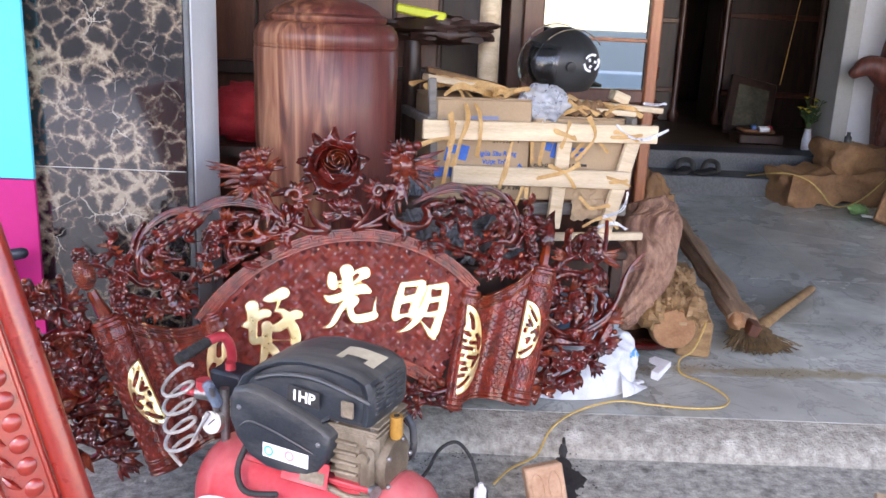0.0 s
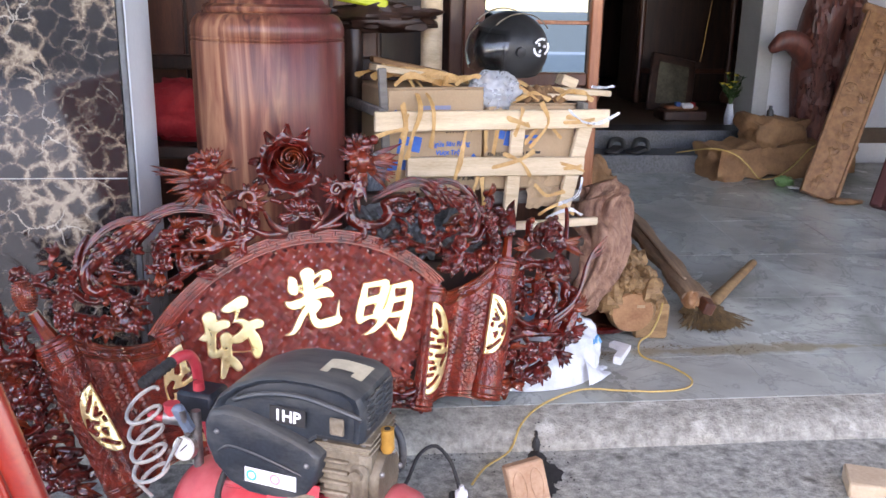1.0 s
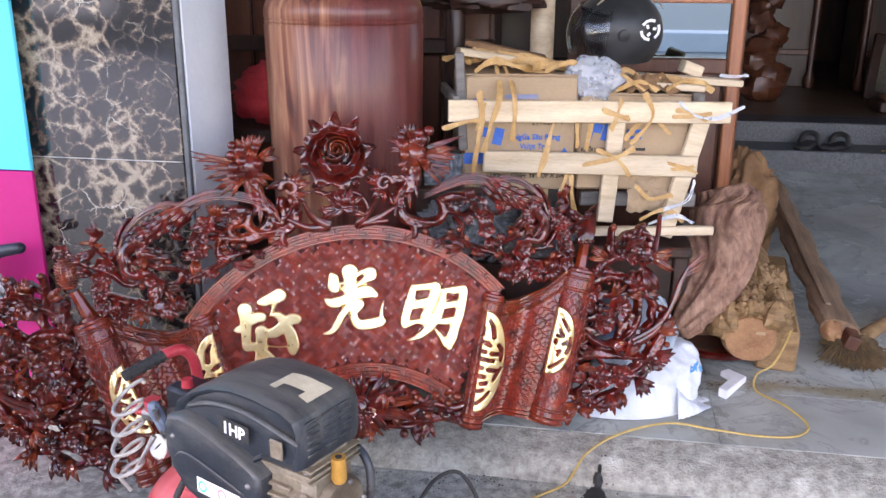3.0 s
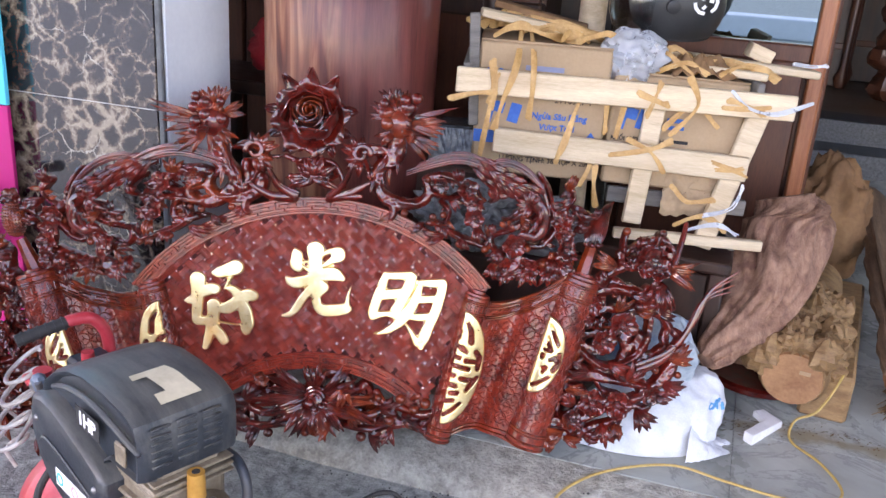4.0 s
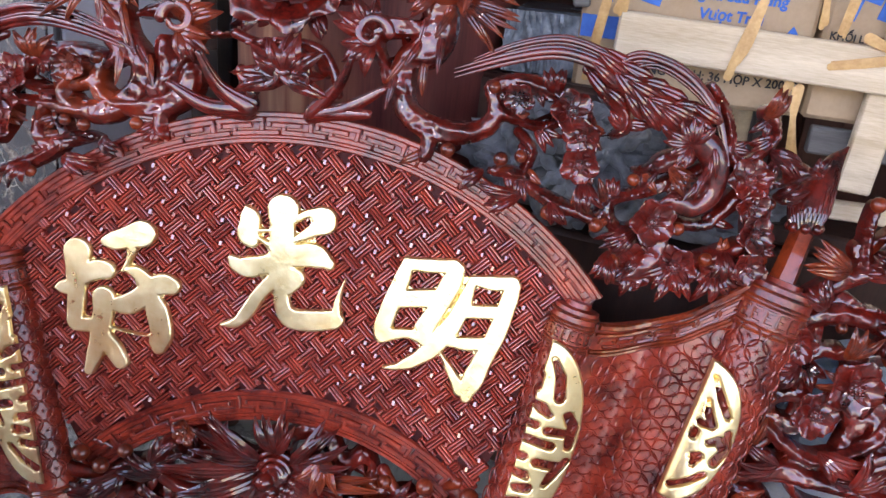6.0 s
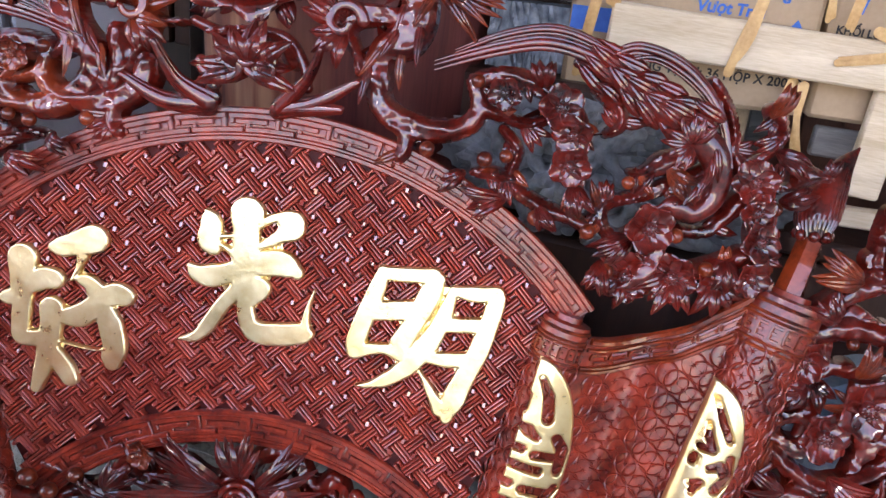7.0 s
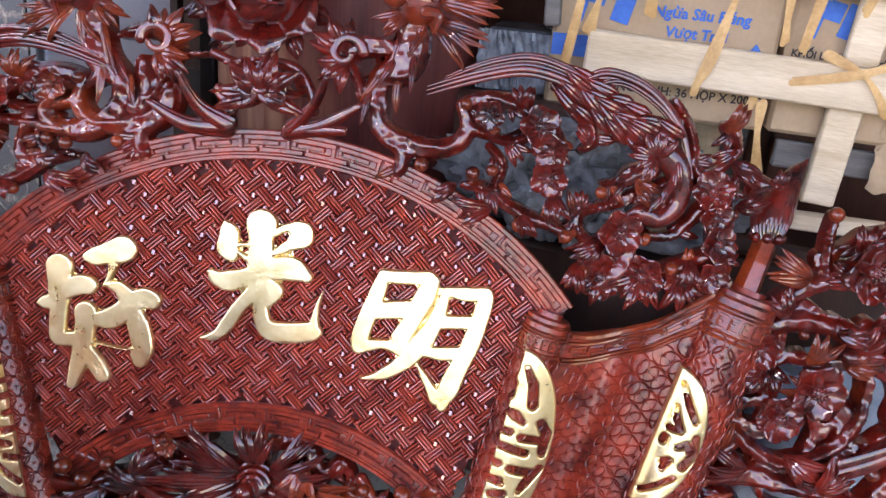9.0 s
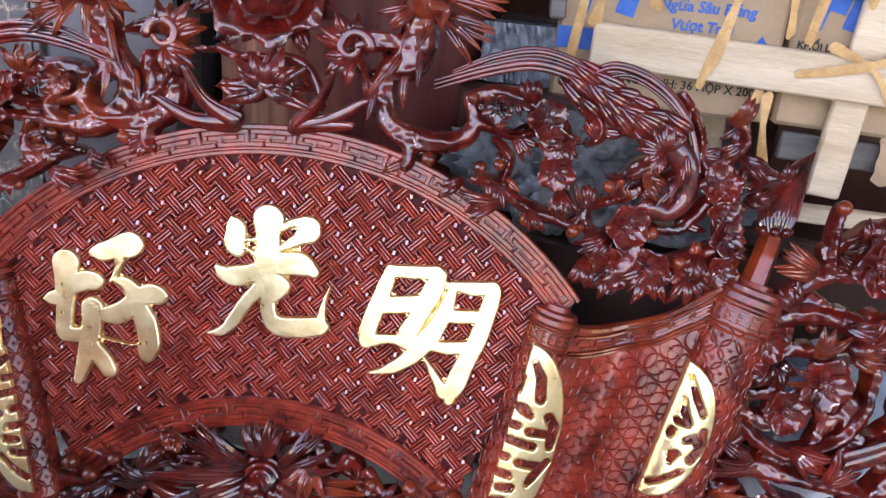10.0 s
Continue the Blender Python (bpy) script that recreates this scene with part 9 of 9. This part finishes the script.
def build_right_side():
    # carved board leaning, with a dark red panel beside it
    a, b = Vector((2.40, 4.42, 0.245)), Vector((2.87, 4.80, 1.19))
    m = frame_of(a, b - a, (1.0, -0.35, -0.25))
    L = (b - a).length
    cb = thing("relief_board", m, "brown wooden board carved with leafy relief, leaning", "carved board")
    part("plank", Geo().box((L / 2, 0, 0), (L, 0.20, 0.035), bev=0.006), CARVED_BROWN, cb)
    nz = -1 if (m.to_3x3() @ Vector((0, 0, 1))).y > 0 else 1
    for y in (-0.090, 0.090):
        part("edge_strip", Geo().box((L / 2, y, nz * 0.019), (L, 0.020, 0.014), bev=0.004), CARVED_BROWN, cb)
    rnd = random.Random(21)
    for i in range(22):
        g = Geo()
        x = 0.06 + i * (L - 0.12) / 21
        spray(g, Vector((x, rnd.uniform(-0.04, 0.04), nz * 0.016)), rnd.uniform(0, 360), 120, 0.055, 5, 0.011, rnd, 0.006 * nz)
        part("relief_leaf", g, CARVED_BROWN, cb)
    part("cap", Geo().box((L + 0.02, 0, 0), (0.05, 0.25, 0.05), bev=0.01), CARVED_BROWN, cb)
    a, b = Vector((2.62, 4.22, 0.23)), Vector((3.26, 4.74, 1.50))
    m = frame_of(a, b - a, (0.75, -0.60, -0.15))
    rp = thing("wooden_door", m, "dark red wooden door with a moulded frame, leaning", "door")
    L = (b - a).length
    m_wood = surface("dark_red_panel_wood", (0.055, 0.014, 0.014), (0.11, 0.028, 0.026), 6, 0.4, 0.1, 80, stretch=(0.5, 4, 4))
    part("board", Geo().box((L / 2, 0.30, 0), (L, 0.66, 0.03), bev=0.005), m_wood, rp)
    nz = -1 if (m.to_3x3() @ Vector((0, 0, 1))).y > 0 else 1
    for y in (-0.01, 0.61):
        part("stile", Geo().box((L / 2, y, nz * 0.012), (L, 0.06, 0.040), bev=0.008), m_wood, rp)
    for x in (0.05, L - 0.05):
        part("rail", Geo().box((x, 0.30, nz * 0.012), (0.08, 0.56, 0.040), bev=0.008), m_wood, rp)
    for x in (0.45, 0.9):
        part("raised_field", Geo().box((x, 0.30, nz * 0.016), (0.36, 0.42, 0.018), bev=0.008), m_wood, rp)
    # red-brown root sculpture before the wall
    rs = surface("red_root_wood", (0.045, 0.010, 0.008), (0.17, 0.045, 0.028), 11, 0.42, 0.7, 70, coat=0.15, stretch=(3, 3, 0.7), film=0.2)
    base = floor_z(5.2)
    sc = thing("root_sculpture", pose(2.74, 5.21, base), "dark red polished root sculpture standing before the white wall", "sculpture")
    for name, pts, r in (("trunk", [(2.76, 5.22, base), (2.74, 5.20, 0.6), (2.69, 5.18, 0.92), (2.74, 5.18, 1.22), (2.90, 5.20, 1.42)], [0.15, 0.13, 0.12, 0.13, 0.08]), ("side_limb", [(2.68, 5.16, 0.90), (2.57, 5.12, 1.01), (2.47, 5.10, 1.045), (2.39, 5.10, 1.00)], [0.09, 0.075, 0.060, 0.034]), ("rear_limb", [(2.82, 5.16, 0.5), (2.92, 5.14, 0.85), (2.90, 5.15, 1.2), (2.82, 5.16, 1.45)], [0.06, 0.08, 0.08, 0.05]), ("root_spur", [(2.66, 5.14, 0.4), (2.63, 5.12, 0.7), (2.67, 5.12, 0.9)], [0.04, 0.05, 0.04])):
        part(name, Geo().tube([Vector(p) for p in pts], r, 16, smooth=6), rs, sc, at_world=True)
    rnd = random.Random(8)
    for i in range(26):
        z = rnd.uniform(0.45, 1.4)
        part("burl", lump((2.72 + rnd.uniform(-0.10, 0.16), 5.10 + rnd.uniform(-0.04, 0.04), z), (0.045, 0.038, 0.095), i, 0.55, 24, 4.2, ridge=0.45), rs, sc, at_world=True)
    g = Geo().sheet(lambda u, v: (2.33 + 0.12 * u, 4.60 - 0.10 * u + 0.05 * v, floor_z(4.6) + 0.008 + 0.03 * v * (1 - v) + 0.008 * noise.noise((u * 6, v * 4, 2))), 12, 8, 0.002)
    solid("paper_scrap", g, WHITE_PLASTIC, "crumpled white paper scrap on the floor", "paper")
    g = lump((2.33, 4.66, floor_z(4.66) + 0.03), (0.055, 0.04, 0.03), 2, 0.4, 16)
    solid("green_wrapper", g, surface("green_wrapper", (0.10, 0.24, 0.08), (0.22, 0.38, 0.14), 20, 0.4, 0.2), "small green wrapper beside the parcels", "wrapper")
    g = lump((2.50, 4.33, floor_z(4.33) + 0.012), (0.10, 0.05, 0.016), 7, 0.4, 20)
    solid("wood_scrap", g, CARVED_BROWN, "flat brown wood scrap at the board's foot", "scrap")


def build_shop():
    # pair of black sandals on the lower step
    for i, (x, y, t) in enumerate(((1.46, 5.06, 62), (1.60, 5.05, 52))):
        m = pose(x, y, 0.389, 0, 0, t)
        s = thing("sandal", m, "black rubber sandal on the granite step", "sandal", "pair of sandals")
        part("sole", Geo().box((0, 0, 0.011), (0.24, 0.085, 0.022), bev=0.010), RUBBER, s)
        part("strap", Geo().tube([(0.04, -0.045, 0.015), (0.045, -0.035, 0.055), (0.05, 0.0, 0.068), (0.045, 0.035, 0.055), (0.04, 0.045, 0.015)], 0.016, 8, 0.4, smooth=4, normal=(1, 0, 0.2)), RUBBER, s)
    z = 0.49
    p = thing("framed_picture", frame_of(Vector((1.93, 6.12, z)), (1, 0.18, -0.20), (0.18, 0.30, 1)), "dark framed picture leaning askew inside the shop", "picture")
    part("frame", Geo().box((0.26, 0.255, 0.0), (0.37, 0.42, 0.03), bev=0.008), DARK_WOOD, p)
    # the picture's colours are lowered to carry the dimness of the room
    part("image", Geo().box((0.26, 0.255, 0.018), (0.25, 0.30, 0.004), bev=0.001), surface("dimmed_picture", (0.045, 0.040, 0.026), (0.125, 0.115, 0.080), 9, 0.5, 0.05, 60), p)
    t = thing("tea_tray", pose(2.13, 5.80, z), "low dark stand with a tray of small packets", "tray")
    part("stand", Geo().box((0, 0, 0.035), (0.30, 0.22, 0.07), bev=0.012), DARK_WOOD, t)
    part("tray", Geo().box((-0.01, 0, 0.085), (0.22, 0.16, 0.03), bev=0.012), surface("red_tray", (0.13, 0.05, 0.02), (0.22, 0.09, 0.04), 10, 0.4, 0.05), t)
    part("packet", Geo().box((0.01, -0.06, 0.11), (0.075, 0.05, 0.03), pose(0, 0, 0, 8, 0, 6), 0.006), WHITE_PLASTIC, t)
    part("packet", Geo().box((-0.045, -0.06, 0.11), (0.035, 0.04, 0.03), bev=0.006), surface("blue_packet", (0.02, 0.10, 0.30), (0.05, 0.16, 0.4), 10, 0.4, 0.05), t)
    part("packet", Geo().box((0.065, -0.05, 0.108), (0.03, 0.05, 0.028), bev=0.006), RED_CLOTH, t)
    v = thing("flower_vase", pose(2.345, 5.50, z) @ Matrix.Scale(0.66, 4), "white porcelain vase with yellow flowers on the step", "vase")
    part("vase", Geo().lathe([(0.035, 0), (0.044, 0.02), (0.046, 0.10), (0.036, 0.16), (0.028, 0.19), (0.034, 0.21)], 24), surface("porcelain", (0.62, 0.64, 0.70), (0.76, 0.77, 0.80), 30, 0.15, 0.0, c3=(0.10, 0.14, 0.34), spots=0.62), v)
    rnd = random.Random(31)
    leaf = surface("vase_leaf", (0.025, 0.06, 0.02), (0.06, 0.12, 0.04), 20, 0.5, 0.1)
    petal_m = surface("yellow_petal", (0.62, 0.45, 0.03), (0.78, 0.60, 0.06), 20, 0.5, 0.1)
    for i in range(14):
        g = Geo()
        a = rnd.uniform(0, 6.28)
        r = rnd.uniform(0.03, 0.12)
        top = Vector((r * math.cos(a), r * math.sin(a), rnd.uniform(0.36, 0.50)))
        g.tube([(0, 0, 0.18), (top.x * 0.4, top.y * 0.4, 0.30), top], 0.0035, 5, smooth=3)
        for k in range(6):
            q = Vector((0, 0, 0.2)).lerp(top, rnd.uniform(0.3, 0.95))
            aa = rnd.uniform(0, 6.28)
            petal(g, q, Vector((math.cos(aa), math.sin(aa), 0.4)), Vector((0, 0, 1)), rnd.uniform(0.05, 0.09), 0.014, 0.01, 0.2)
        part("leafy_stem", g, leaf, v)
        if i < 9:
            f = Geo()
            for k in range(9):
                aa = math.tau * k / 9
                petal(f, top, Vector((math.cos(aa), math.sin(aa), 0.35)), Vector((0, 0, 1)), 0.030, 0.009, 0.006, 0.25)
            f.ball(top + Vector((0, 0, 0.006)), 0.010, 8)
            part("bloom", f, petal_m, v)
    # dark carved furniture inside, its wood coloured darker for the shop's dimness
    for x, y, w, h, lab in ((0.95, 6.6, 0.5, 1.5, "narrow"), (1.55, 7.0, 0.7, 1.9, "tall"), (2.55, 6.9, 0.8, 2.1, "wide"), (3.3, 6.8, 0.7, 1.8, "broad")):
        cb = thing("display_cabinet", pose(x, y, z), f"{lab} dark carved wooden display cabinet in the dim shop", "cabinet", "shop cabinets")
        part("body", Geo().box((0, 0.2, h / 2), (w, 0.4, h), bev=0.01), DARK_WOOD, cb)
        for k in range(3):
            part("shelf_edge", Geo().box((0, -0.01, 0.25 + k * h * 0.28), (w * 0.94, 0.03, 0.04), bev=0.006), BROWN_WOOD, cb)
        for s in (-1, 1):
            part("turned_post", Geo().lathe([(0.03, 0), (0.045, 0.05), (0.022, 0.12), (0.03, h * 0.5), (0.022, h * 0.9), (0.04, h)], 16, pose(s * (w / 2 - 0.03), -0.03, 0)), BROWN_WOOD, cb)
    g = Geo()
    for i in range(8):
        g.join(lump((1.40 + 0.05 * math.sin(i * 2.0), 6.15 + 0.03 * i, z + 0.08 + 0.08 * i), (0.13 - 0.008 * i, 0.10, 0.08), i + 40, 0.35, 18))
    solid("carved_figure_stand", g, BROWN_WOOD, "dim brown carved wood piece inside the shop", "carving")
    g = Geo()
    for i in range(24):
        g.ball((2.375 - 0.004 * i, 5.9, 1.75 - i * 0.038), 0.0052, 6)
    g.tube([(2.283, 5.9, 0.876), (2.375, 5.9, 1.75), (2.40, 5.9, 3.2)], 0.0025, 6)
    tagged(solid("bead_string", g, BRASS, "hanging string of small gold beads", "beads"), kind="stuff")


build_parcels()
build_right_side()
build_shop()
build_floor_tiles(FLOOR)
